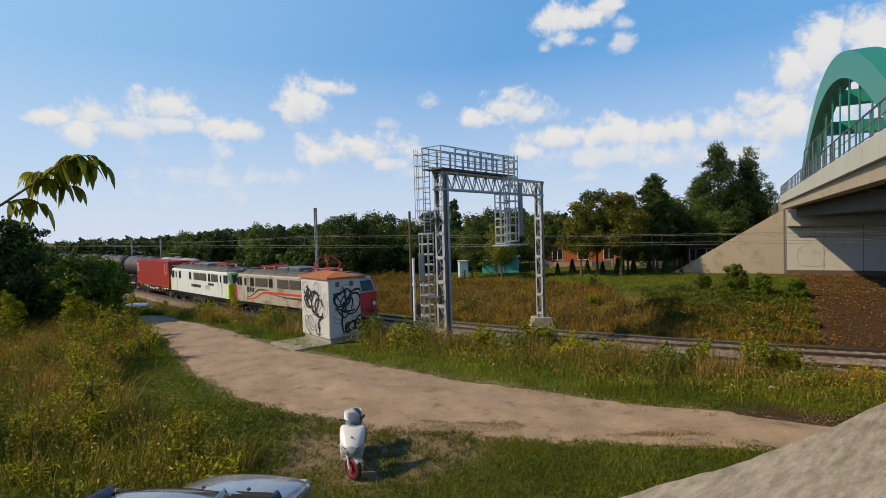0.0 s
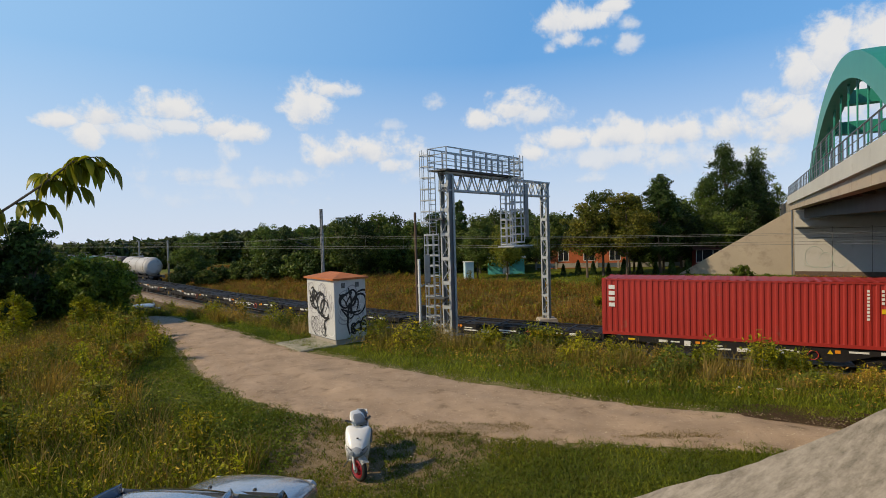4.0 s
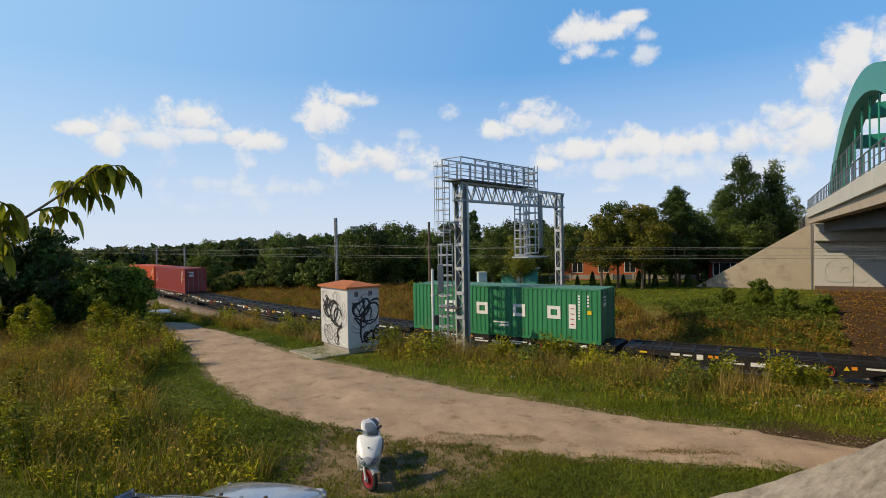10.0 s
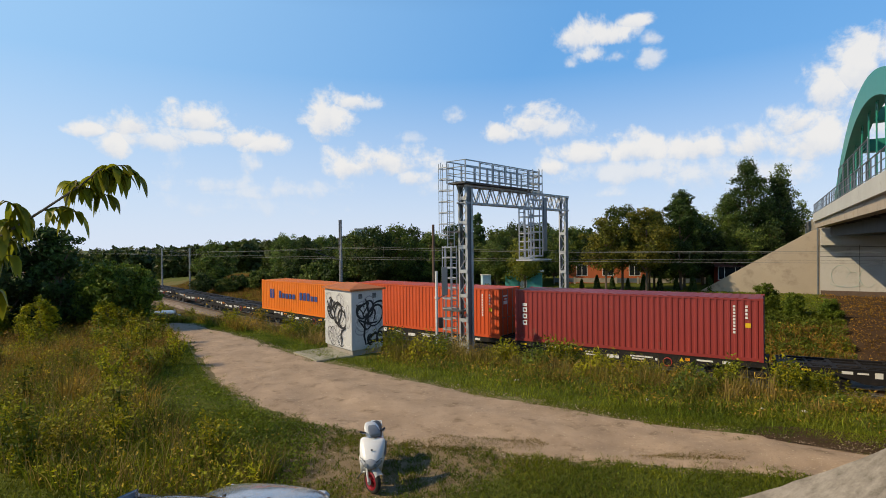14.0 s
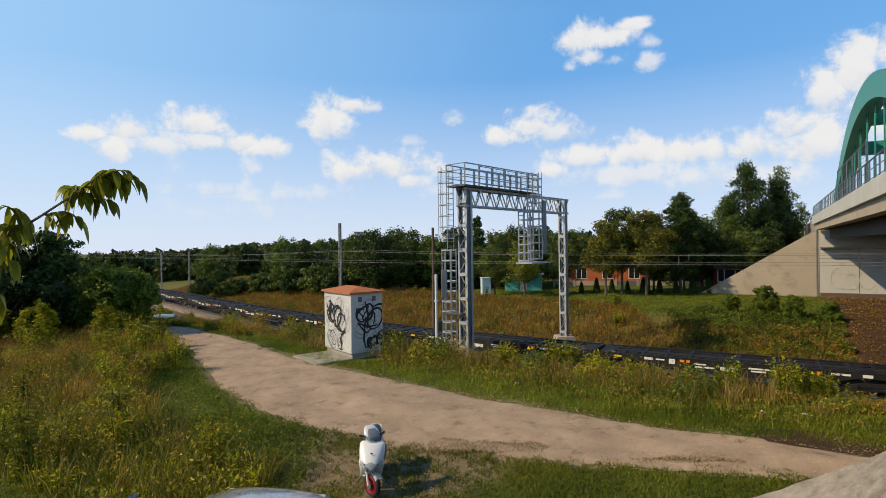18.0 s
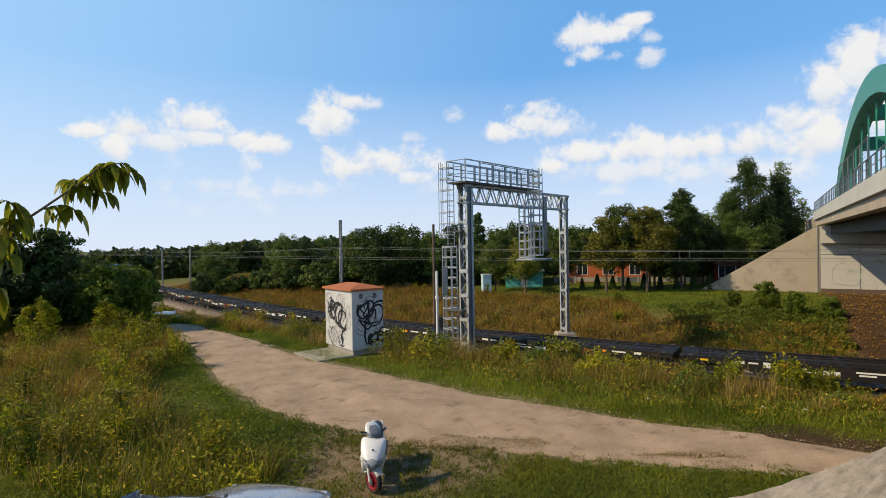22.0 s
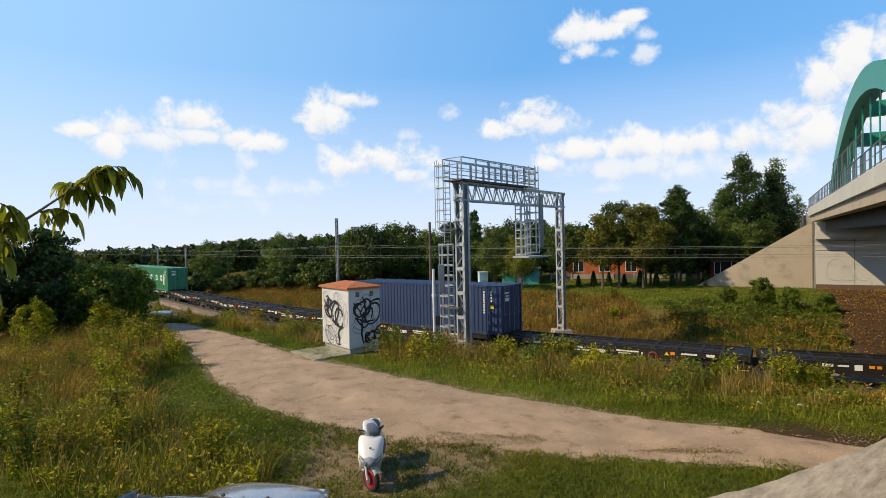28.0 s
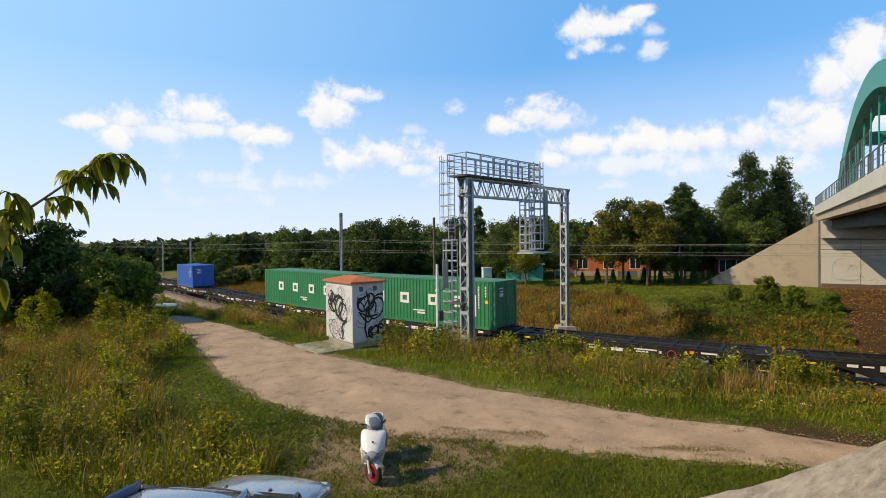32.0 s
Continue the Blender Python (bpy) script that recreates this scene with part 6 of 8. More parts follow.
WEED_GREEN = leaf_material("weed_leaves", (0.075, 0.115, 0.006), (0.30, 0.28, 0.014), 0.6, 0.35)
WEED_OCHRE = leaf_material("ochre_weed_leaves", (0.16, 0.095, 0.014), (0.42, 0.24, 0.035), 0.6, 0.3)
WEED_BRIGHT = leaf_material("yellow_green_weed_leaves", (0.11, 0.14, 0.006), (0.42, 0.37, 0.012), 0.6, 0.4)
FRESH = leaf_material("fresh_green_leaves", (0.055, 0.105, 0.006), (0.21, 0.27, 0.018), 0.6, 0.35)
GOLD = leaf_material("yellow_flower_heads", (0.38, 0.27, 0.015), (0.60, 0.44, 0.03))


def leaf_cards(pts, nrm, size, rng, stretch=1.7, droop=0.0):
    """Pointed leaf quads at pts, facing about nrm."""
    n = len(pts)
    nrm = nrm + rng.normal(0, 0.55, (n, 3))
    nrm /= np.linalg.norm(nrm, axis=1)[:, None] + 1e-9
    a = rng.normal(0, 1, (n, 3))
    a[:, 2] -= droop
    a -= nrm * (a * nrm).sum(1)[:, None]
    a /= np.linalg.norm(a, axis=1)[:, None] + 1e-9
    b = np.cross(nrm, a)
    s = size * rng.uniform(0.6, 1.35, n)[:, None]
    v = np.stack([pts - a * s * stretch / 2, pts + b * s * 0.42 + nrm * s * 0.1, pts + a * s * stretch / 2, pts - b * s * 0.42 + nrm * s * 0.1], 1).reshape(-1, 3)
    return v, np.arange(4 * n).reshape(n, 4)


def crown_points(blobs, n, rng, hollow=0.3):
    """Places and outward ways over a heap of uneven, loose-edged clumps."""
    vol = np.array([b[3] * b[4] + b[3] * b[5] for b in blobs])
    pick = rng.choice(len(blobs), n, p=vol / vol.sum())
    B = np.array(blobs)[pick]
    d = rng.normal(0, 1, (n, 3))
    d /= np.linalg.norm(d, axis=1)[:, None]
    wob = 1 + 0.25 * np.sin(d[:, 0] * 5 + pick) * np.cos(d[:, 2] * 6 + pick * 1.7) + np.abs(rng.normal(0, 0.2, n))
    r = (hollow + (1 - hollow) * rng.uniform(0, 1, n) ** 0.5) * wob
    return B[:, :3] + d * B[:, 3:6] * r[:, None], d


def heap(rng, h0, h1, rx, count, taper=0.6, shape="round"):
    """Clumps that fill a crown: wide ones inside, small ones out on the twigs."""
    out = []
    count = int(count * 2.4)
    for i in range(count):
        t = (i + 0.5) / count
        z = h0 + (h1 - h0) * t
        if shape == "round":
            w = rx * math.sqrt(max(0.04, 1 - (2 * t - 0.85) ** 2 / 1.45))
        elif shape == "oval":
            w = rx * math.sqrt(max(0.03, math.sin(math.pi * min(1, 0.12 + 0.87 * t)))) * (1.0 - 0.25 * t)
        else:
            w = rx * (1.02 - t) ** (taper if h1 < 13 else 0.42)
        f = rng.uniform(0.05, 1.0) ** 0.6
        a, q = rng.uniform(0, 6.283), w * f * 0.92
        r = rx * rng.uniform(0.2, 0.36) * (1.3 - 0.65 * f) * (1.1 - 0.4 * t)
        out.append((q * math.cos(a), q * math.sin(a), z + rng.normal(0, 0.05) * rx, r, r, r * rng.uniform(0.6, 1.1)))
    return out


def make_tree(name, label, seed, h, rx, trunk_h, leaves, size, mat, count=22, shape="round", trunk_r=0.16, group="trees", category="tree"):
    rng = np.random.default_rng(seed)
    t = thing(name, label, category, group=group)
    bm = bmesh.new()
    top = h * 0.8
    lean = rng.normal(0, 0.12, 2)
    pts = [(lean[0] * k * k * h * 0.1, lean[1] * k * k * h * 0.1, -0.3 + (top + 0.3) * k) for k in (0, 0.1, 0.35, 0.65, 1.0)]
    add_tube(bm, pts, [trunk_r * 1.35, trunk_r, trunk_r * 0.8, trunk_r * 0.5, trunk_r * 0.15], 8)
    blobs = heap(rng, trunk_h + rx * 0.25, h - rx * 0.25, rx, count, shape=shape)
    for b in blobs[::4]:
        z0 = max(trunk_h * 0.8, b[2] - rx * 0.8)
        add_tube(bm, [(0, 0, z0), (b[0] * 0.5, b[1] * 0.5, (z0 + b[2]) / 2 + 0.1), (b[0], b[1], b[2])], [trunk_r * 0.45, trunk_r * 0.28, trunk_r * 0.08], 5)
    part("trunk", bm, BARK, t)
    p, d = crown_points(blobs, leaves, rng)
    v, f = leaf_cards(p, d, size, rng)
    part("crown", soup("crown", v.tolist(), f.tolist(), mat), None, t)
    return t


def plant_all(proto, places, seed=1, tops=False):
    """Set copies of trees on the ground: places (x, y, height), or with tops (x, y, level of the top)."""
    rnd = random.Random(seed)
    used = set()
    for i, (x, y, h) in enumerate(places):
        k = i % len(proto)
        ob, h0 = proto[k]
        sc = (h - zg(x, y) if tops else h) / h0
        m = Matrix.Translation((x, y, zg(x, y))) @ Matrix.Rotation(rnd.uniform(0, 6.28), 4, "Z")
        if k not in used:
            used.add(k)
            t = ob
            t.matrix_world = m
        else:
            t = copy_thing(ob, m)
        w = sc * rnd.uniform(0.92, 1.1)
        t.scale = (w, w, sc)


BROAD = [(make_tree("tree", "leafy green deciduous tree beyond the railway", 11 + i, 9.0, 3.5, 1.0, 7000, 0.2, m, 26), 9.0) for i, m in enumerate((LEAF_MID, LEAF_DARK, LEAF_MID, LEAF_DARK))]
TALL = [(make_tree("tall_tree", "tall dense dark green tree near the bridge", 31 + i, 15.0, 3.5, 1.0, 26000, 0.15, m, 60, shape="oval"), 15.0) for i, m in enumerate((LEAF_DARK, LEAF_DARK, LEAF_MID))]
ASH = [(make_tree("ash_tree", "upright dark green tree at the lawn's edge", 71 + i, 11.0, 2.5, 1.6, 14000, 0.15, m, 34, shape="oval"), 11.0) for i, m in enumerate((LEAF_DARK, LEAF_MID))]
ORCHARD = [(make_tree("fruit_tree", "yellowing orchard tree with a slim bare trunk", 51 + i, 8.5, 2.8, 2.4, 8000, 0.15, m, 20, trunk_r=0.13, group="orchard trees"), 8.5) for i, m in enumerate((LEAF_YELLOW, LEAF_MID))]
THIN = [(make_tree("slender_tree", "thin light green tree behind the tall ones", 81, 15.0, 2.6, 3.0, 5000, 0.16, LEAF_MID, 26, shape="oval", trunk_r=0.12), 15.0)]
SPRUCE = [(make_tree("conifer", "dark pointed conifer among the trees", 91, 12.0, 2.4, 0.6, 4200, 0.26, LEAF_DARK, 26, shape="cone"), 12.0)]

plant_all(BROAD, [(-33.2, 77.2, 8.1), (-29.6, 74.3, 8.4), (-29.3, 80.8, 7.9), (-25.4, 78.0, 8.7), (-24.9, 84.4, 9.0), (-20.0, 77.5, 8.2), (-19.9, 87.8, 8.6), (-16.2, 82.4, 8.0),
                  (-11.5, 71.1, 9.0), (-8.8, 67.4, 9.4), (-6.4, 69.7, 9.7), (-4.1, 73.9, 9.4), (-1.7, 70.0, 8.7), (1.0, 78.0, 9.9), (6.5, 67.7, 9.0), (9.2, 71.4, 9.7), (12.6, 74.9, 9.9),
                  (14.1, 70.6, 8.9), (19.2, 79.7, 9.4), (18.6, 72.6, 8.6)], 1, True)
plant_all(BROAD, [(-37.0, 86.0, 8.0), (-13.6, 76.0, 8.6), (3.6, 83.0, 9.2), (15.6, 84.0, 9.6), (24.0, 80.0, 9.4), (29.5, 78.0, 10.0), (31.2, 66.0, 10.6), (29.6, 62.6, 9.6), (33.4, 60.2, 8.6),
                  (36.2, 60.6, 8.8), (-2.0, 86.0, 8.6), (-9.0, 82.0, 8.6), (10.0, 86.0, 9.4)], 2, True)
plant_all(TALL, [(35.6, 63.8, 16.4), (39.6, 64.6, 14.6), (33.6, 64.6, 12.6), (44.6, 71.2, 12.4)], 5, True)
plant_all(ASH, [(25.2, 58.2, 12.5), (26.9, 61.2, 11.2), (23.2, 60.4, 10.6)], 8, True)
plant_all(ORCHARD, [(17.0, 57.5, 9.7), (19.1, 58.6, 11.0), (20.9, 56.4, 10.6), (13.6, 60.5, 8.6), (8.6, 58.8, 7.6), (5.6, 61.5, 7.2), (22.3, 59.4, 9.4)], 6, True)
plant_all(THIN, [(42.6, 69.0, 16.9), (49.0, 74.6, 12.6)], 9, True)
plant_all(SPRUCE, [(4.5, 73.9, 11.2), (16.4, 88.0, 10.4)], 7, True)


def far_wood():
    rnd = random.Random(12)
    spots = []
    for i in range(150):
        a = radians(-52 + 46 * (i + rnd.random()) / 150)
        d = rnd.uniform(150, 200) + (rnd.uniform(0, 120) if a < -0.4 else rnd.uniform(-35, 40))
        x, y = d * math.sin(a), d * math.cos(a)
        if abs(track_offset(np.array([x]), np.array([y]))[0]) > 12:
            spots.append((x, y, 6.1 + rnd.uniform(-0.8, 0.8) + 2.6 * float(smooth(-0.6, -0.25, a))))
    for i in range(60):
        a = radians(-8 + 64 * (i + rnd.random()) / 60)
        d = rnd.uniform(100, 150)
        spots.append((d * math.sin(a), d * math.cos(a), 8.2 + rnd.uniform(-1, 1.4)))
    rng = np.random.default_rng(40)
    models = []
    for k in range(4):
        blobs = heap(rng, 1.5, 8.0, 4.0, 16)
        p, d = crown_points(blobs, 600, rng)
        models.append(leaf_cards(p, d, 1.05, rng)[0])
    vs = []
    for i, (x, y, top) in enumerate(spots):
        z = zg(x, y)
        a, k = rnd.uniform(0, 6.28), (top - z) / 9.0
        v = models[i % 4]
        w = k * rnd.uniform(0.9, 1.15)
        vs.append(np.stack([x + w * (v[:, 0] * math.cos(a) - v[:, 1] * math.sin(a)), y + w * (v[:, 0] * math.sin(a) + v[:, 1] * math.cos(a)), z + k * v[:, 2]], 1))
    v = np.concatenate(vs)
    me = soup("distant_wood", v.tolist(), np.arange(len(v)).reshape(-1, 4).tolist(), LEAF_FAR)
    tagged(new("distant_wood", me), "distant green woodland along the horizon", "woodland", kind="stuff")


far_wood()

# ---- shrubs under the trees beyond the line ----
_shr = [(make_tree("shrub", "dense green shrub under the trees", 111 + i, 3.6, 2.3, 0.1, 2300, 0.235, m, 20, trunk_r=0.07, group="shrubs", category="shrub"), 3.6) for i, m in enumerate((LEAF_DARK, LEAF_MID, LEAF_DARK))]


def shrub_row():
    rnd = random.Random(31)
    spots = []
    for i in range(26):
        k = i / 25
        spots.append((-35 + 45 * k + rnd.uniform(-1, 1), 82 - 15 * k + 3 * math.sin(k * 9) + rnd.uniform(-2, 2), rnd.uniform(2.6, 4.6)))
    for i in range(12):
        k = i / 11
        spots.append((28 + 14 * k + rnd.uniform(-1, 1), 68 - 4 * k + rnd.uniform(-2, 2), rnd.uniform(3.0, 5.0)))
    plant_all(_shr, spots, 32)


shrub_row()

# ---- dark thicket on the near left ----
_thk = make_tree("large_bush", "dense dark bush at the edge of the meadow", 101, 5.0, 1.7, 0.2, 9000, 0.12, LEAF_DARK, 26, group="bushes", category="bush")
LEAF_BUSH = leaf_material("light_green_bush_leaves", (0.055, 0.10, 0.010), (0.19, 0.24, 0.025))
_bsh = make_tree("bush", "rounded green bush beside the gravel track", 102, 3.4, 1.6, 0.1, 9000, 0.11, LEAF_BUSH, 24, trunk_r=0.06, group="bushes", category="bush")
plant_all([(_thk, 5.0)], [(-18.9, 26.2, 5.4), (-20.6, 25.2, 5.7), (-22.2, 24.2, 5.6)], seed=3)
plant_all([(_bsh, 3.4)], [(-16.5, 26.6, 3.7), (-16.1, 27.8, 3.5), (-17.6, 28.6, 3.2), (-18.6, 30.2, 3.6), (-20.6, 30.4, 3.9), (24.4, 41.6, 2.4), (25.4, 39.6, 1.9), (22.6, 42.8, 1.5), (27.2, 38.4, 1.6)], seed=4)


_sun = make_tree("sunlit_shrub", "yellow-green leafy shrub in front of the dark bush", 103, 2.6, 1.0, 0.1, 4200, 0.085, WEED_BRIGHT, 18, trunk_r=0.04, group="bushes", category="bush")
plant_all([(_sun, 2.6)], [(-19.3, 22.4, 2.5), (-17.3, 23.0, 2.1), (-20.9, 22.0, 2.9), (-15.6, 24.9, 1.7)], seed=14)


# ---- grasses ----
def blades(name, label, pts, hgt, wid, lean, mat, seed):
    rng = np.random.default_rng(seed)
    n = len(pts)
    z = land(pts[:, 0], pts[:, 1]) - 0.02
    h = hgt * rng.uniform(0.5, 1.25, n)
    a = rng.uniform(0, 6.283, n)
    ln = lean * rng.uniform(0.2, 1.3, n) * h
    la = rng.uniform(0, 6.283, n)
    b = np.stack([pts[:, 0], pts[:, 1], z], 1)
    w = np.stack([np.cos(a), np.sin(a), 0 * a], 1) * (wid * rng.uniform(0.6, 1.3, n))[:, None]
    up = np.stack([np.cos(la) * ln, np.sin(la) * ln, h], 1)
    mid = b + up * np.array([0.35, 0.35, 0.55])
    v = np.stack([b - w, b + w, mid + w * 0.75, mid - w * 0.75, b + up], 1).reshape(-1, 3)
    i = np.arange(n)[:, None] * 5
    faces = np.concatenate([i + np.array([[0, 1, 2, 3]])], 0).tolist() + (i + np.array([[3, 2, 4]])).tolist()
    return tagged(new(name, soup(name, v.tolist(), faces, mat)), label, "grass", kind="stuff")


def scatter(n, x0, x1, y0, y1, keep, seed, clump=0.0):
    rng = np.random.default_rng(seed)
    out = np.empty((0, 2))
    while len(out) < n:
        p = np.stack([rng.uniform(x0, x1, 2 * n), rng.uniform(y0, y1, 2 * n)], 1)
        if clump:
            s = np.sin(p[:, 0] * 2.1 + 1.3 * np.sin(p[:, 1] * 1.7)) * np.cos(p[:, 1] * 2.4 + np.sin(p[:, 0] * 1.1)) + 0.5 * np.sin(p[:, 0] * 5.3 + p[:, 1] * 4.1)
            p = p[rng.uniform(-1.2, 1.2, len(p)) < s * clump + (1 - clump)]
        p = p[keep(p[:, 0], p[:, 1])]
        out = np.concatenate([out, p])
    return out[:n]


def lumps(x, y, k=1.0):
    """Uneven growth, 0 to 1."""
    x, y = x * k, y * k
    v = 0.5 + 0.3 * np.sin(x * 1.3 + 1.7 * np.sin(y * 0.8)) * np.cos(y * 1.1 + 0.6 * x) + 0.25 * np.sin(x * 3.1 + 2 * np.sin(y * 2.3)) * np.cos(y * 2.7)
    return np.clip(v, 0, 1)


def undergrowth(name, label, n, area, zone, hgt, size, mat, seed, clump=0.6, low=0.15):
    """A mat of small leaves of uneven height."""
    rng = np.random.default_rng(seed)
    p = scatter(n, *area, zone, seed, clump)
    h = hgt * (low + (1 - low) * lumps(p[:, 0] + seed, p[:, 1]) ** 1.5)
    z = land(p[:, 0], p[:, 1]) + h * rng.uniform(0.02, 1, n) ** 0.7
    nr = np.stack([rng.normal(0, 0.5, n), rng.normal(0, 0.5, n), np.ones(n)], 1)
    v, f = leaf_cards(np.stack([p[:, 0], p[:, 1], z], 1), nr, size, rng, 2.1, 0.2)
    return tagged(new(name, soup(name, v.tolist(), f.tolist(), mat)), label, "undergrowth", kind="stuff")


def under_bridge(x, y):
    return ((x - 4.05) * 0.859 - y * 0.513 > 0.7 + 1.6 * (lumps(x, y, 1.5) - 0.5)) & (y > 14)


def slope_zone(x, y):
    d = track_offset(x, y)
    return ~under_bridge(x, y) & (d < -2.7) & (d > -19.0) & (path_dist(x, y) > 0.55) & (x > -28) & (x * 0.5 + y > 12.0) & (np.hypot(x + 3.3, y - 21.0) > 1.6)


def verge_zone(x, y):
    d = track_offset(x, y)
    return (d < -4.0) & (path_dist(x, y) > 0.05) & (path_dist(x, y) < 2.2) & (x * 0.5 + y > 12.0) & (np.hypot(x + 3.3, y - 21.0) > 1.3)


def yard_zone(x, y):
    bare = np.exp(-(((x + 1.2) / 2.7) ** 2 + ((y - 10.4) / 2.3) ** 2) ** 2)
    k = 0.5 * lumps(x, y, 3.1) + 0.5 * lumps(x + 7, y, 9.0)
    return (path_dist(x, y) > -0.35 + 0.5 * lumps(x, y, 4.0)) & (k > bare * 0.54) & (y > 5.0)


def meadow_zone(x, y):
    return (path_dist(x, y) > 0.5 + 1.6 * smooth(25.0, 12.0, y) * (0.7 + 0.5 * lumps(x, y, 1.7))) & (track_offset(x, y) < -8) & (y > 7.5 - 0.55 * (x + 4)) & (x < -4.2 - (y - 13) * 0.42)


def far_zone(x, y):
    d = track_offset(x, y)
    return ~under_bridge(x, y) & (d > 6.8 + 0.8 * lumps(x, y, 0.7)) & (d < np.where(x < 16, 19.5, 13.5) + 2 * lumps(x, y, 0.5))


def rough_zone(x, y):
    return slope_zone(x, y) & (path_dist(x, y) > 0.6 + 0.7 * lumps(x, y, 0.6))


def rail_edge(x, y):
    return slope_zone(x, y) & (track_offset(x, y) > -9)


SLOPE, MEADOW, FARSIDE = (-28, 30, 8, 62), (-24, -3, 8, 32), (-50, 44, 26, 105)
blades("tall_grass", "mixed dry and green grass on the railway slope", scatter(36000, *SLOPE, rough_zone, 1, 0.6), 0.36, 0.010, 0.7, GRASS_MIX, 1)
blades("tall_grass", "green grass on the railway slope", scatter(46000, *SLOPE, slope_zone, 9, 0.3), 0.2, 0.010, 0.8, GRASS_GREEN, 9)
blades("tall_grass", "tall straw-coloured grass stalks beside the railway", scatter(16000, *SLOPE, rail_edge, 2, 0.85), 0.6, 0.007, 0.6, GRASS_DRY, 2)
undergrowth("undergrowth", "leafy green weeds on the railway slope", 60000, SLOPE, rough_zone, 0.45, 0.045, WEED_GREEN, 31, 0.5)
undergrowth("undergrowth", "browning weeds on the railway slope", 46000, SLOPE, rough_zone, 0.6, 0.04, WEED_OCHRE, 32, 0.8)
undergrowth("undergrowth", "rank green weeds beside the railway", 30000, SLOPE, rail_edge, 0.55, 0.06, WEED_GREEN, 33, 0.8)
blades("verge_grass", "short green grass along the gravel track", scatter(45000, -16, 16, 7, 30, verge_zone, 3, 0.4), 0.12, 0.008, 0.8, GRASS_GREEN, 3)
blades("yard_grass", "trodden short green grass in the yard", scatter(75000, -8, 9, 5.2, 13.5, yard_zone, 4, 0.5), 0.1, 0.007, 0.9, GRASS_GREEN, 4)
undergrowth("clover", "low clover and plantain leaves in the yard", 70000, (-8, 9, 5.2, 13.5), yard_zone, 0.09, 0.022, FRESH, 34, 0.5, 0.4)
undergrowth("low_weeds", "low fresh green weeds between meadow and gravel track", 40000, (-15, -2.5, 7, 27), lambda x, y: (path_dist(x, y) > 0.05) & (path_dist(x, y) < 3.2) & (x < -2.6 - 0.42 * (y - 13)) & (track_offset(x, y) < -9), 0.24, 0.032, FRESH, 43, 0.5, 0.35)
blades("meadow_grass", "rank green meadow grass beside the gravel track", scatter(45000, *MEADOW, meadow_zone, 5, 0.4), 0.5, 0.010, 0.75, GRASS_GREEN, 5)
blades("meadow_grass", "dry seeding stalks in the meadow", scatter(16000, *MEADOW, meadow_zone, 6, 0.9), 0.7, 0.007, 0.5, GRASS_DRY, 6)
undergrowth("undergrowth", "leafy yellow-green weeds in the meadow", 80000, MEADOW, meadow_zone, 0.8, 0.042, WEED_BRIGHT, 35, 0.4)
undergrowth("undergrowth", "browning weeds in the meadow", 42000, MEADOW, lambda x, y: meadow_zone(x, y) & (y > 15.5 + 3 * lumps(x, y, 0.8)), 1.0, 0.038, WEED_OCHRE, 36, 0.85)
undergrowth("flower_heads", "yellow goldenrod flowers in the meadow", 16000, MEADOW, meadow_zone, 1.0, 0.032, GOLD, 37, 0.9, 0.6)
undergrowth("lawn_grass", "mown green lawn beyond the railway", 34000, (-14, 36, 40, 66), lambda x, y: ~under_bridge(x, y) & (track_offset(x, y) > np.where(x < 16, 19.0, 14.0)) & (track_offset(x, y) < 34), 0.12, 0.07, GRASS_GREEN, 42, 0.4, 0.3)
blades("far_grass", "dry brown grass strip beyond the railway", scatter(40000, *FARSIDE, far_zone, 7, 0.6), 0.7, 0.022, 0.6, GRASS_RUSSET, 7)
undergrowth("undergrowth", "green weeds beyond the railway", 36000, FARSIDE, far_zone, 0.7, 0.11, WEED_GREEN, 38, 0.7)
undergrowth("undergrowth", "rank green growth on the bank by the bridge", 36000, (12, 36, 28, 50), lambda x, y: (track_offset(x, y) > 9.0) & (track_offset(x, y) < 19) & (x > 13 + 0.2 * y - 4) & ~under_bridge(x, y), 0.8, 0.085, LEAF_BUSH, 41, 0.6)
undergrowth("undergrowth", "thin withered weeds on the bare soil by the bridge", 5000, (22, 42, 26, 52), lambda x, y: under_bridge(x, y) & (track_offset(x, y) > 7.5) & ((x - 4.05) * 0.859 - y * 0.513 < 5 + 3 * lumps(x, y, 0.8)), 0.3, 0.07, WEED_OCHRE, 45, 0.9)
undergrowth("undergrowth", "russet weeds beyond the railway", 44000, FARSIDE, far_zone, 0.9, 0.085, WEED_OCHRE, 39, 0.8)


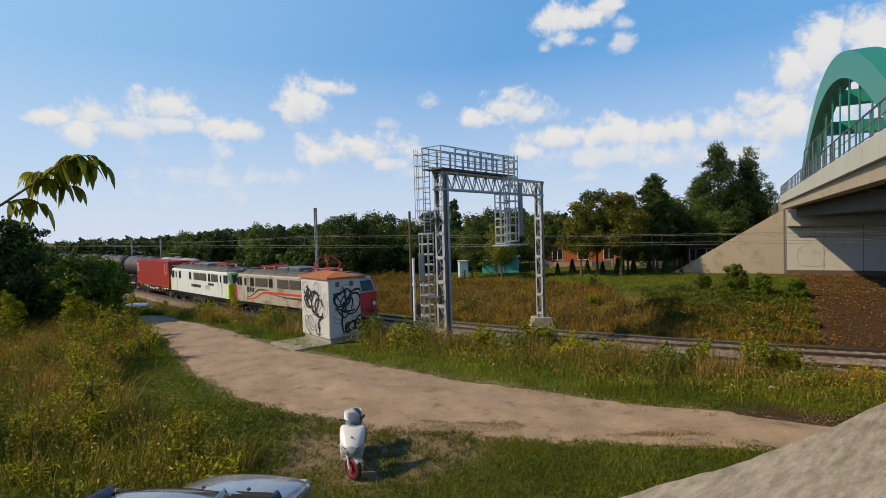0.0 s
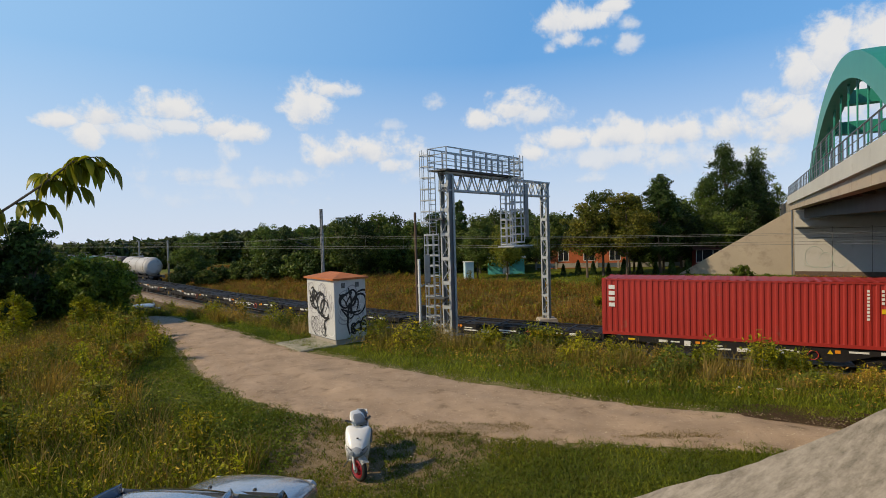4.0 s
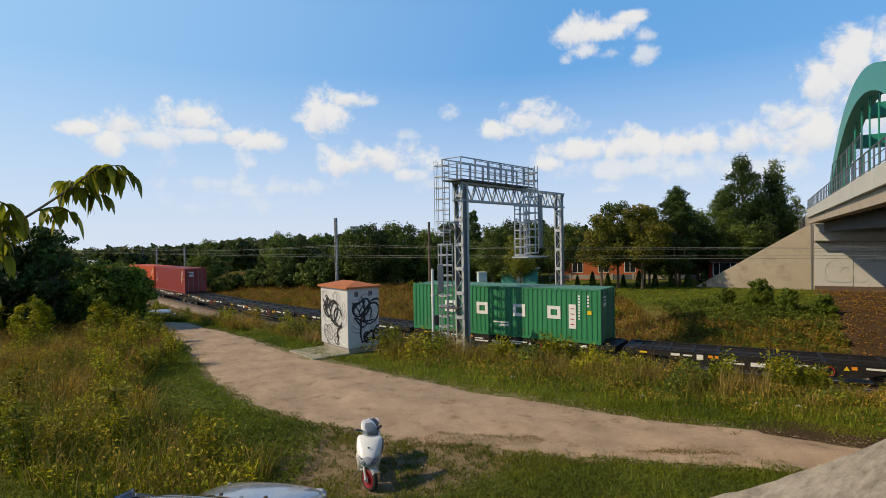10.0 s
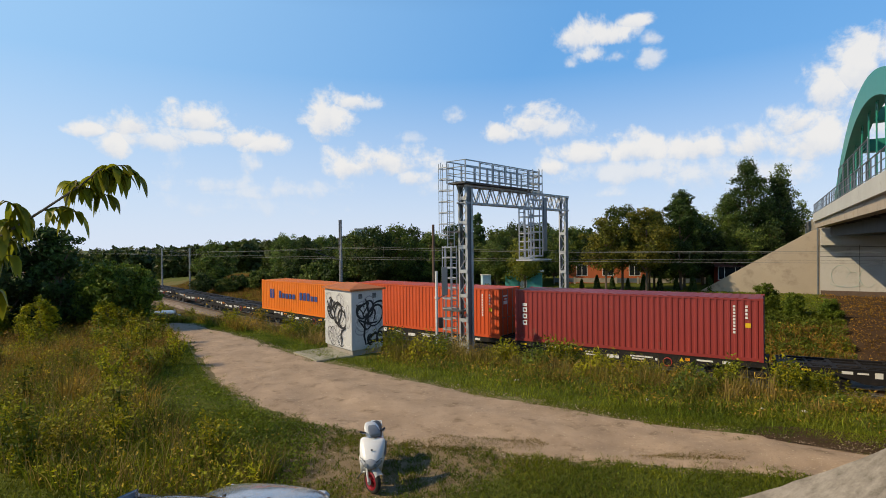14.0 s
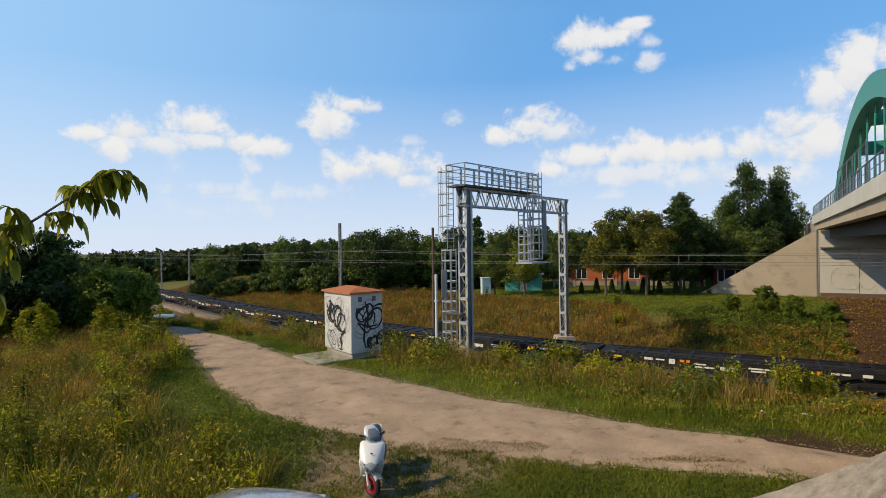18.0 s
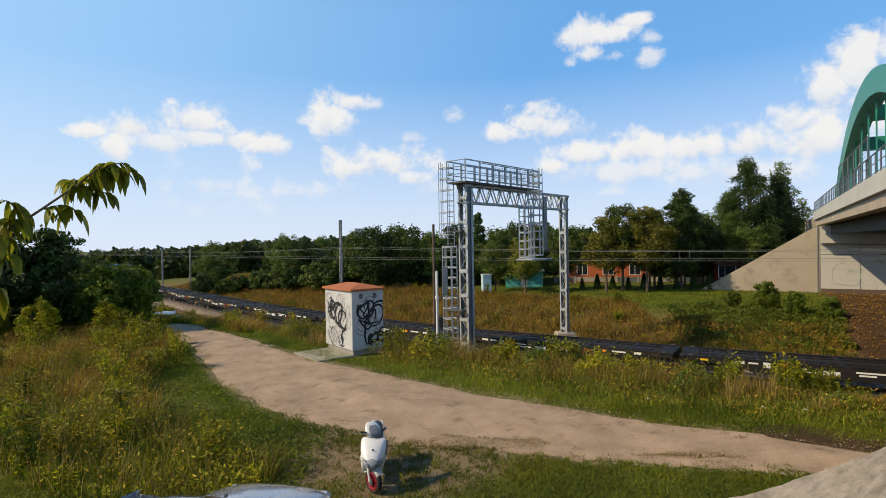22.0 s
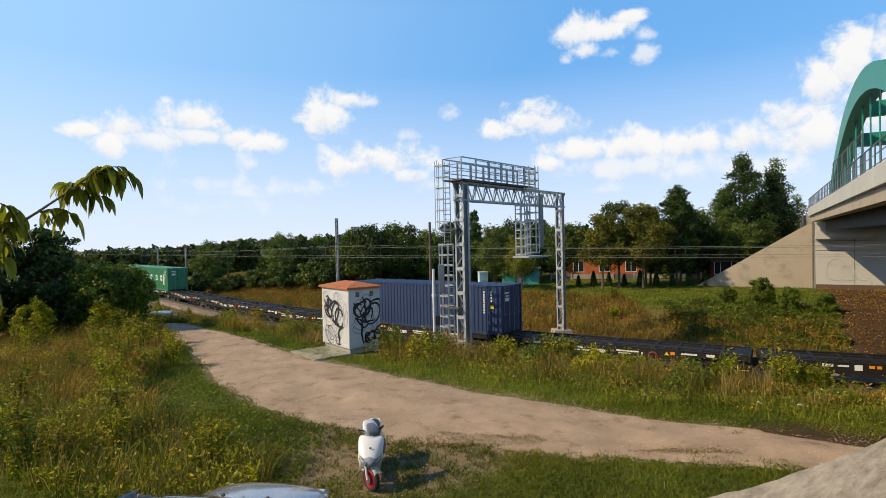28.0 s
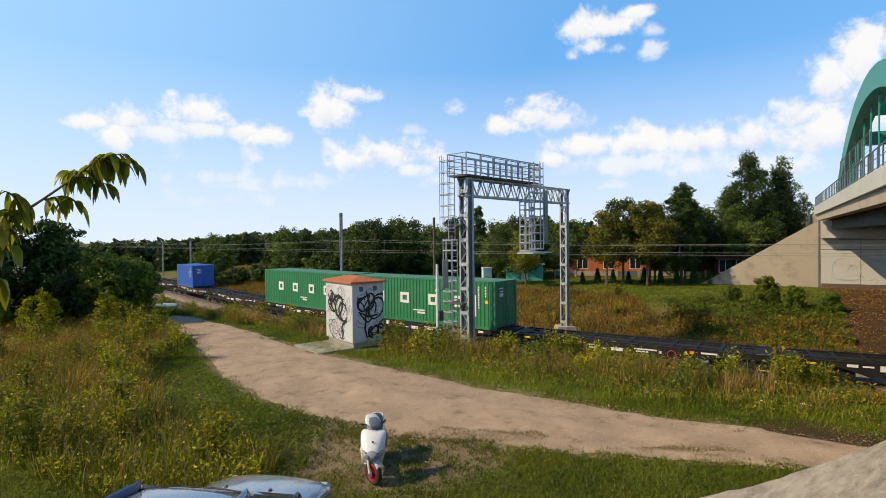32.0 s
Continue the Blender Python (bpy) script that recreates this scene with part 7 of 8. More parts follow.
def tussocks(name, label, n, area, zone, hgt, per, mat, seed, clump=0.7, extra=()):
    """Clumps of long blades that arch outwards."""
    rng = np.random.default_rng(seed)
    c = scatter(n, *area, zone, seed, clump)
    if len(extra):
        c = np.concatenate([c, np.array(extra)])
    n = len(c)
    k = np.repeat(np.arange(n), per)
    m = len(k)
    size = (rng.uniform(0.55, 1.15, n) * (0.6 + 0.5 * lumps(c[:, 0], c[:, 1])) * (1 - 0.5 * smooth(6.5, 10.5, c[:, 0])))[k]
    a, q = rng.uniform(0, 6.283, m), rng.uniform(0, 1, m) ** 0.7
    out = np.stack([np.cos(a), np.sin(a)], 1)
    foot = c[k] + out * (q * 0.36 * size)[:, None] + rng.normal(0, 0.1, (m, 2))
    h = hgt * size * rng.uniform(0.3, 1.15, m) * (1 - 0.3 * q)
    reach = h * (0.15 + 0.6 * q) * rng.uniform(0.1, 1.5, m)
    out = out + np.array([0.45, 0.1]) * rng.uniform(0, 1.4, (m, 1))
    z = land(foot[:, 0], foot[:, 1]) - 0.03
    b = np.concatenate([foot, z[:, None]], 1)
    w = np.stack([-np.sin(a + rng.normal(0, 0.6, m)), np.cos(a + rng.normal(0, 0.6, m)), 0 * a], 1) * rng.uniform(0.004, 0.010, m)[:, None]
    mid = b + np.concatenate([out * (reach * 0.35)[:, None], (h * 0.66)[:, None]], 1)
    tip = b + np.concatenate([out * reach[:, None], h[:, None]], 1)
    v = np.stack([b - w, b + w, mid + w * 0.8, mid - w * 0.8, tip], 1).reshape(-1, 3)
    i = np.arange(m)[:, None] * 5
    faces = (i + np.array([[0, 1, 2, 3]])).tolist() + (i + np.array([[3, 2, 4]])).tolist()
    return tagged(new(name, soup(name, v.tolist(), faces, mat)), label, "grass", kind="stuff")


def crest_zone(x, y):
    d = track_offset(x, y)
    return slope_zone(x, y) & (path_dist(x, y) > 1.3) & (d > -14.5) & (d < -3.5)


tussocks("grass_tussocks", "straw-coloured grass tussocks on the railway slope", 340, (-20, 20, 12, 46), crest_zone, 1.05, 70, GRASS_DRY, 61, 0.85,
         [(6.3, 21.3), (6.9, 21.0), (7.5, 20.7), (8.3, 20.2), (7.0, 21.8), (9.0, 19.8), (2.6, 23.8), (3.3, 23.6), (10.4, 18.4), (12.0, 17.4)])
tussocks("grass_tussocks", "green and yellow grass tussocks on the railway slope", 420, (-20, 20, 12, 46), crest_zone, 1.1, 70, GRASS_MIX, 62, 0.6)
tussocks("grass_tussocks", "dry reddish grass tussocks in the meadow", 130, (-16, -6, 13, 29), meadow_zone, 1.0, 100, WEED_OCHRE, 63, 0.9,
         [(-13.2, 25.0), (-12.6, 24.2), (-12.0, 23.4), (-13.8, 24.2), (-11.4, 22.4), (-12.9, 23.2), (-10.8, 21.2), (-14.4, 25.0)])
tussocks("grass_tussocks", "yellow-green grass tussocks in the meadow", 170, MEADOW, meadow_zone, 0.95, 90, GRASS_MIX, 64, 0.5)

# ---- heaps of rank weeds along the crest of the slope ----
def weed_heaps(name, label, mat, seed, n, per, size, hgt):
    rng = np.random.default_rng(seed)
    vs = []
    for i in range(n):
        ss, lt = rng.uniform(3, 34), rng.uniform(-13.4, -8.0)
        x, y, _ = on_track(ss, lt)
        if under_bridge(np.array([x]), np.array([y]))[0] or path_dist(np.array([x]), np.array([y]))[0] < 1.6:
            continue
        h, w = hgt * rng.uniform(0.55, 1.15) * (1 - 0.5 * float(smooth(6.5, 10.5, x))), rng.uniform(0.45, 1.0)
        a, q = rng.uniform(0, 6.283, per), rng.uniform(0, 1, per) ** 0.6
        top = h * (1 - 0.75 * q ** 2) * rng.uniform(0.75, 1.15, per)
        z = top * rng.uniform(0.1, 1, per) ** 0.5
        px, py = x + np.cos(a) * q * w, y + np.sin(a) * q * w
        p = np.stack([px, py, land(px, py) + z], 1)
        nr = np.stack([np.cos(a) * q, np.sin(a) * q, 0.8 + 0 * a], 1)
        vs.append(leaf_cards(p, nr, size, rng, 2.6, -0.5)[0])
    v = np.concatenate(vs)
    return tagged(new(name, soup(name, v.tolist(), np.arange(len(v)).reshape(-1, 4).tolist(), mat)), label, "weeds", kind="stuff")


weed_heaps("weed_heaps", "ochre heaps of withering weeds beside the railway", WEED_OCHRE, 301, 26, 700, 0.04, 1.15)
weed_heaps("weed_heaps", "yellow-green heaps of rank weeds beside the railway", WEED_BRIGHT, 302, 26, 700, 0.045, 1.2)
weed_heaps("weed_heaps", "dark green heaps of nettles beside the railway", LEAF_BUSH, 303, 30, 600, 0.05, 0.9)
weed_heaps("weed_heaps", "bleached heaps of bent grass beside the railway", GRASS_DRY, 304, 22, 650, 0.03, 1.2)

# ---- leafy weeds ----
def make_weed(seed, h, w, leaves, size, mat, flowers=0):
    rng = np.random.default_rng(seed)
    t = thing("weed", "leafy yellow-flowered weed clump in the grass" if flowers else "broad-leaved green weed clump in the grass", "weed", group="weeds")
    bm = bmesh.new()
    pts, nr = [], []
    for k in range(9):
        a, q = rng.uniform(0, 6.28), rng.uniform(0.1, 1) * w
        tip = Vector((q * math.cos(a), q * math.sin(a), h * rng.uniform(0.6, 1.0)))
        add_tube(bm, [(tip.x * 0.2, tip.y * 0.2, -0.05), tip * 0.6, tip], [0.012, 0.008, 0.004], 4)
        for j in range(leaves // 9):
            f = rng.uniform(0.15, 1.0)
            pts.append(np.array(tip) * f + rng.normal(0, 0.07, 3))
            nr.append((rng.normal(0, 0.4), rng.normal(0, 0.4), 1.0))
    part("stalk", bm, LEAF_MID, t)["kind"] = "stuff"
    v, f = leaf_cards(np.array(pts), np.array(nr), size, rng, 2.2, 0.4)
    part("foliage", soup("foliage", v.tolist(), f.tolist(), mat), None, t)["kind"] = "stuff"
    if flowers:
        p = np.array(pts)[rng.choice(len(pts), flowers)] * np.array([1, 1, 1.0])
        p[:, 2] = np.maximum(p[:, 2], h * 0.72)
        v, f = leaf_cards(p, np.tile((0, 0, 1.0), (flowers, 1)), size * 0.45, rng, 1.2)
        part("blossom", soup("blossom", v.tolist(), f.tolist(), GOLD), None, t, "small yellow flower heads")["kind"] = "stuff"
    return t


def weeds():
    protos = [make_weed(201, 1.0, 0.5, 420, 0.06, WEED_GREEN), make_weed(202, 1.15, 0.4, 380, 0.05, WEED_BRIGHT, 130), make_weed(203, 0.8, 0.5, 340, 0.07, WEED_BRIGHT), make_weed(204, 1.2, 0.35, 340, 0.055, WEED_GREEN, 190)]
    spots = list(scatter(75, -26, 27, 9, 58, lambda x, y: slope_zone(x, y) & (track_offset(x, y) > -12), 21, 0.6)) + list(scatter(85, -22, -4, 9, 30, meadow_zone, 22, 0.5)) + list(scatter(28, -40, 40, 27, 90, far_zone, 23, 0.5))
    spots += [np.array(p) for p in ((4.6, 21.9), (5.2, 22.4), (5.6, 21.9), (-11.2, 22.1), (-11.0, 21.6), (-9.6, 17.8), (-9.2, 18.4), (-7.6, 31.6), (-6.0, 30.2), (-7.0, 30.8), (-5.2, 28.8), (4.9, 22.2), (5.4, 21.7), (4.5, 22.7), (5.9, 22.3), (9.6, 18.4), (11.6, 16.9), (12.4, 16.3), (1.9, 25.5), (-1.4, 25.0), (0.2, 24.4), (-8.4, 30.5), (-6.6, 29.3))]
    rnd = random.Random(8)
    for cx, cy, rx, ry, n in ((5.4, 21.6, 1.6, 0.9, 26), (8.0, 20.0, 1.4, 0.9, 14), (2.6, 24.4, 1.0, 0.9, 10), (0.2, 26.0, 1.2, 1.0, 10), (11.4, 16.6, 1.2, 0.8, 10), (-7.6, 30.0, 1.6, 1.2, 12)):
        spots += [np.array((cx + rnd.gauss(0, rx * 0.6), cy + rnd.gauss(0, ry * 0.6))) for _ in range(n)]
    used = set()
    for i, p in enumerate(spots):
        k = rnd.choice((0, 1, 2, 3))
        if len(p) and p[0] < -3 and p[1] < 31:
            k = rnd.choice((1, 3, 1, 0))
        m = Matrix.Translation((p[0], p[1], zg(p[0], p[1]))) @ Matrix.Rotation(rnd.uniform(0, 6.28), 4, "Z")
        t = copy_thing(protos[k], m) if k in used else protos[k]
        used.add(k)
        t.matrix_world = m
        s = rnd.uniform(0.75, 1.3) * (1.25 if 3.6 < p[0] < 7.2 and 20.4 < p[1] < 23.4 else 1)
        t.scale = (s, s, s)


weeds()


# ---- stones and tufts on the gravel track ----
def pebbles(name, label, n, area, zone, size, mat, seed, lift=0.03):
    rng = np.random.default_rng(seed)
    p = scatter(n, *area, zone, seed, 0.3)
    z = land(p[:, 0], p[:, 1]) + lift
    s = size * rng.uniform(0.4, 1.6, n) ** 1.3
    base = np.array([(1, 0, 0), (-0.5, 0.86, 0), (-0.5, -0.86, 0), (0, 0, 0.7)])
    a = rng.uniform(0, 6.283, n)
    c, q = np.cos(a)[:, None], np.sin(a)[:, None]
    bx, by = base[None, :, 0] * rng.uniform(0.6, 1.4, (n, 4)), base[None, :, 1] * rng.uniform(0.6, 1.4, (n, 4))
    v = np.stack([p[:, :1] + s[:, None] * (bx * c - by * q), p[:, 1:] + s[:, None] * (bx * q + by * c), z[:, None] + s[:, None] * (base[None, :, 2] * rng.uniform(0.5, 1.2, (n, 4)) - 0.25)], 2).reshape(-1, 3)
    i = np.arange(n)[:, None] * 4
    f = np.concatenate([i + np.array([t]) for t in ((0, 1, 3), (1, 2, 3), (2, 0, 3))]).tolist()
    return tagged(new(name, soup(name, v.tolist(), f, mat)), label, "gravel", kind="stuff")


STONE = material("loose_stone", (0.40, 0.31, 0.23), 0.9, 0, 0.2, 3, 40, 0.2, island=0.45)
pebbles("loose_gravel", "loose pale stones on the gravel track", 26000, (-15, 14, 6.5, 30), lambda x, y: path_dist(x, y) < 0.15, 0.0105, STONE, 51, 0.05)
pebbles("loose_gravel", "loose stones on the trodden yard", 2500, (-5.5, 2.5, 7.4, 13), lambda x, y: (path_dist(x, y) > 0) & (np.hypot((x + 1.7) / 3, (y - 10.2) / 2.3) < 1), 0.009, STONE, 52)
pebbles("ballast_stones", "coarse loose ballast stones beside the rails", 26000, (-12, 34, 14, 46), lambda x, y: (track_offset(x, y) > -2.6) & (track_offset(x, y) < 6.6) & (np.abs(np.abs(track_offset(x, y) - 2) - 2) > 0.0), 0.045, BALLAST, 53)
blades("track_tufts", "thin grass tufts along the gravel track's edge", scatter(26000, -15, 12, 7, 30, lambda x, y: (path_dist(x, y) > -0.75 * lumps(x, y, 1.9)) & (path_dist(x, y) < 0.5) & (lumps(x, y, 2.6) > 0.5), 54, 0.4), 0.09, 0.006, 0.9, GRASS_GREEN, 54)
def patch_zone(x, y):
    a = np.exp(-(((x - 4.9) / 1.9) ** 2 + ((y - 10.25) / 0.28) ** 2)) + np.exp(-(((x + 0.2) / 1.3) ** 2 + ((y - 11.1) / 0.5) ** 2)) + np.exp(-(((x - 1.4) / 0.9) ** 2 + ((y - 10.9) / 0.35) ** 2))
    return (a > 0.35 + 0.5 * lumps(x, y, 4.0))


blades("track_tufts", "flattened grass patches on the gravel track", scatter(9000, -3, 8, 9.4, 12.5, patch_zone, 56, 0.4), 0.07, 0.006, 1.0, GRASS_MIX, 56)
blades("yard_tufts", "dry trodden grass tufts in the yard", scatter(34000, -4.5, 3, 7.6, 13, lambda x, y: (path_dist(x, y) > -0.3) & (lumps(x, y, 6.0) > 0.35), 55, 0.4), 0.05, 0.006, 1.2, GRASS_MIX, 55)


def make_mud():
    bm = bmesh.new()
    c = bm.verts.new((8.0, 10.95, zg(8.0, 10.95) + 0.045))
    ring = []
    for k in range(26):
        a = 2 * math.pi * k / 26
        r = 1 + 0.25 * noise.noise((math.cos(a) * 2, math.sin(a) * 2, 5.0))
        x, y = 8.0 + (1.7 * math.cos(a) * 0.94 + 0.62 * math.sin(a) * 0.34) * r, 10.95 + (-1.7 * math.cos(a) * 0.34 + 0.62 * math.sin(a) * 0.94) * r
        ring.append(bm.verts.new((x, y, zg(x, y) + 0.035)))
    for k in range(26):
        bm.faces.new((c, ring[k], ring[(k + 1) % 26]))
    o = put(new("mud_puddle", mesh_of(bm, "mud_puddle")), material("wet_mud", (0.065, 0.04, 0.02), 0.8, 0, 0.35, 2, 20, 0.3, spec=0.08))
    tagged(o, "dark wet mud patch on the gravel track's edge", "puddle", kind="structure")


make_mud()


# ---- motor scooter on its stand ----
def make_scooter():
    m = Matrix.Translation((-1.3, 8.9, zg(-1.3, 9.2))) @ Matrix.Rotation(radians(-86), 4, "Z") @ Matrix.Rotation(radians(-4), 4, "X") @ Matrix.Diagonal((0.9, 0.88, 0.82, 1))
    s = thing("motor_scooter", "white motor scooter with red wheel rims parked on worn grass", "scooter", m)
    paint = material("white_scooter_paint", (0.78, 0.79, 0.80), 0.25, 0, 0.04, 3, 40, 0, coat=0.6)
    dark = material("dark_plastic", (0.025, 0.025, 0.028), 0.5, 0, 0.15, 6, 60, 0.05)
    redrim = material("red_wheel_rim", (0.26, 0.012, 0.025), 0.35, 0.2, 0.1, 6, 40, 0, coat=0.4)
    lens = glass_material("clear_lamp_lens", (0.30, 0.32, 0.35))

    def shell(rows, n=12):
        """Loft of ellipses: (x, z, half width, half height)."""
        bm = bmesh.new()
        rings = [[bm.verts.new((x, hw * math.cos(2 * math.pi * k / n), z + hh * math.sin(2 * math.pi * k / n))) for k in range(n)] for x, z, hw, hh in rows]
        for a, b in zip(rings, rings[1:]):
            for k in range(n):
                bm.faces.new((a[k], a[(k + 1) % n], b[(k + 1) % n], b[k]))
        bm.faces.new(rings[0][::-1])
        bm.faces.new(rings[-1])
        for f in bm.faces:
            f.smooth = True
        return bm

    def upright(rows, n=14):
        """Loft of rounded sections stacked in z: (z, x, half depth, half width)."""
        bm = bmesh.new()
        rings = [[bm.verts.new((x + hd * math.cos(2 * math.pi * k / n), hw * math.sin(2 * math.pi * k / n), z)) for k in range(n)] for z, x, hd, hw in rows]
        for a, b in zip(rings, rings[1:]):
            for k in range(n):
                bm.faces.new((a[k], a[(k + 1) % n], b[(k + 1) % n], b[k]))
        bm.faces.new(rings[0][::-1])
        bm.faces.new(rings[-1])
        for f in bm.faces:
            f.smooth = True
        return bm
    steer = Matrix.Translation((-0.08, 0, 0)) @ Matrix.Rotation(radians(36), 4, "Z") @ Matrix.Translation((0.08, 0, 0))
    turned = []
    for x, nm in ((0.0, "front_wheel"), (-1.25, "rear_wheel")):
        bm = bmesh.new()
        n, k = 28, 10
        vs = [[bm.verts.new((x + (0.2 + 0.045 * math.cos(2 * math.pi * j / k)) * math.cos(2 * math.pi * i / n), 0.05 * math.sin(2 * math.pi * j / k),
                             0.245 + (0.2 + 0.045 * math.cos(2 * math.pi * j / k)) * math.sin(2 * math.pi * i / n))) for j in range(k)] for i in range(n)]
        for i in range(n):
            for j in range(k):
                bm.faces.new((vs[i][j], vs[(i + 1) % n][j], vs[(i + 1) % n][(j + 1) % k], vs[i][(j + 1) % k]))
        w = part(nm, bm, RUBBER, s, "black tyre on a red rim")
        if x == 0.0:
            turned.append(w)
        bm = disc((x, 0, 0.245), (0, 1, 0), 0.05, 0.11, 14)
        for i in range(5):
            a = 2 * math.pi * i / 5 + 0.3
            add_bar(bm, (x + 0.04 * math.cos(a), 0, 0.245 + 0.04 * math.sin(a)), (x + 0.16 * math.cos(a), 0, 0.245 + 0.16 * math.sin(a)), 0.045, 0.05)
        add_tube(bm, [(x + 0.16 * math.cos(a), -0.0, 0.245 + 0.16 * math.sin(a)) for a in np.linspace(0, 6.2832, 25)], 0.052, 8)
        part("rim", bm, redrim, w)
    # front mudguard, fork, apron, nose, bars
    bm = bmesh.new()
    arc = np.linspace(radians(42), radians(140), 12)
    rows = [[bm.verts.new((0.30 * math.cos(a), y, 0.245 + 0.30 * math.sin(a) - 0.035 * (abs(y) > 0.06))) for y in (-0.085, -0.05, 0.05, 0.085)] for a in arc]
    for a, b in zip(rows, rows[1:]):
        for i in range(3):
            bm.faces.new((a[i], a[i + 1], b[i + 1], b[i]))
    bmesh.ops.solidify(bm, geom=bm.faces[:], thickness=0.008)
    turned.append(part("front_mudguard", bm, paint, s))
    for y in (-0.09, 0.09):
        turned.append(part("fork_leg", tube([(0, y, 0.245), (-0.12, y * 0.9, 0.55)], 0.022, 8), paint, s))
    turned.append(part("brake_disc", disc((0, -0.075, 0.245), (0, 1, 0), 0.07, 0.008, 18), STEEL, s))
    for o in turned:
        o.matrix_local = steer
    def nose(rows, n=20):
        """Sections with a ridge in front: (z, x, depth, half width)."""
        bm = bmesh.new()
        rings = []
        for z, x, hd, hw in rows:
            r = []
            for k in range(n):
                t = 2 * math.pi * k / n
                c, q = math.cos(t), math.sin(t)
                r.append(bm.verts.new((x + hd * (abs(c) ** 1.25) * (1 if c > 0 else -0.45), hw * math.copysign(abs(q) ** 0.85, q), z)))
            rings.append(r)
        for a, b in zip(rings, rings[1:]):
            for k in range(n):
                bm.faces.new((a[k], a[(k + 1) % n], b[(k + 1) % n], b[k]))
        bm.faces.new(rings[0][::-1])
        bm.faces.new(rings[-1])
        for f in bm.faces:
            f.smooth = True
        return bm
    part("front_apron", nose([(0.5, -0.06, 0.12, 0.035), (0.54, -0.06, 0.17, 0.12), (0.6, -0.08, 0.2, 0.19), (0.7, -0.13, 0.2, 0.225), (0.8, -0.19, 0.17, 0.24), (0.9, -0.25, 0.14, 0.245), (0.97, -0.3, 0.1, 0.235), (1.0, -0.32, 0.06, 0.2)]), paint, s)
    for y in (-1, 1):
        part("apron_trim", tube([(0.125, y * 0.02, 0.6), (0.09, y * 0.12, 0.68), (0.0, y * 0.2, 0.72)], [0.005, 0.009, 0.005], 6), dark, s)
    part("badge", box(-0.045, -0.03, -0.02, 0.02, 0.84, 0.87, 0.004), dark, s)
    part("headlight", nose([(0.535, -0.05, 0.19, 0.1), (0.57, -0.06, 0.222, 0.17), (0.62, -0.075, 0.228, 0.205), (0.665, -0.09, 0.222, 0.2), (0.7, -0.11, 0.212, 0.1), (0.715, -0.12, 0.2, 0.04)]), lens, s, "clear grey headlight lens")
    for y in (-1, 1):
        part("reflector", disc((0.125, y * 0.08, 0.62), (1, y * 0.35, 0.3), 0.034, 0.05, 14), STEEL, s)
    bars = []
    bars.append(part("bar_cover", upright([(1.0, -0.37, 0.06, 0.1), (1.05, -0.38, 0.08, 0.15), (1.12, -0.42, 0.07, 0.165), (1.18, -0.47, 0.05, 0.15), (1.235, -0.53, 0.03, 0.11), (1.25, -0.55, 0.02, 0.06)]), paint, s))
    part("neck_cover", upright([(1.0, -0.36, 0.05, 0.09), (1.06, -0.37, 0.05, 0.09)]), dark, s)
    bars.append(part("visor", upright([(1.04, -0.27, 0.025, 0.1), (1.1, -0.31, 0.025, 0.125), (1.16, -0.385, 0.025, 0.115), (1.21, -0.45, 0.02, 0.075)]), glass_material("smoke_grey_visor", (0.2, 0.22, 0.25)), s, "grey translucent visor"))
    for y in (-1, 1):
        bars.append(part("handlebar_grip", tube([(-0.36, y * 0.16, 1.1), (-0.42, y * 0.27, 1.12)], 0.022, 8), dark, s))
        bars.append(part("brake_lever", tube([(-0.31, y * 0.18, 1.11), (-0.35, y * 0.25, 1.11)], 0.008, 6), STEEL, s))
    for o in bars:
        o.matrix_local = Matrix.Translation((-0.36, 0, 0)) @ Matrix.Rotation(radians(30), 4, "Z") @ Matrix.Translation((0.36, 0, 0))
    part("leg_shield", upright([(0.28, -0.3, 0.05, 0.2), (0.6, -0.3, 0.05, 0.25), (0.9, -0.38, 0.04, 0.2)]), paint, s)
    part("floor_board", box(-0.75, -0.25, -0.17, 0.17, 0.27, 0.34, 0.03), paint, s)
    part("side_panel", shell([(-0.62, 0.45, 0.1, 0.1), (-0.75, 0.52, 0.17, 0.17), (-1.05, 0.62, 0.2, 0.16), (-1.4, 0.72, 0.16, 0.1), (-1.62, 0.78, 0.08, 0.05)]), paint, s)
    part("seat", shell([(-0.6, 0.74, 0.09, 0.05), (-0.75, 0.77, 0.14, 0.06), (-1.1, 0.8, 0.15, 0.07), (-1.4, 0.86, 0.12, 0.06), (-1.55, 0.88, 0.07, 0.04)]), dark, s)
    part("grab_handle", tube([(-1.45, -0.12, 0.84), (-1.62, -0.1, 0.88), (-1.62, 0.1, 0.88), (-1.45, 0.12, 0.84)], 0.018, 8), paint, s)
    part("rear_mudguard", shell([(-1.3, 0.55, 0.06, 0.03), (-1.5, 0.52, 0.07, 0.03), (-1.66, 0.4, 0.06, 0.02)]), dark, s)
    part("tail_lamp", box(-1.66, -1.6, -0.08, 0.08, 0.72, 0.78, 0.01), NOSE_RED, s)
    part("engine", box(-1.35, -0.75, -0.14, 0.1, 0.18, 0.42, 0.05), dark, s)
    part("exhaust", tube([(-0.9, 0.17, 0.28), (-1.2, 0.19, 0.3), (-1.6, 0.2, 0.4)], [0.03, 0.06, 0.05], 10), STEEL_DARK, s)
    part("side_stand", tube([(-0.65, -0.1, 0.28), (-0.6, -0.28, 0.0)], 0.014, 6), STEEL_DARK, s)


make_scooter()


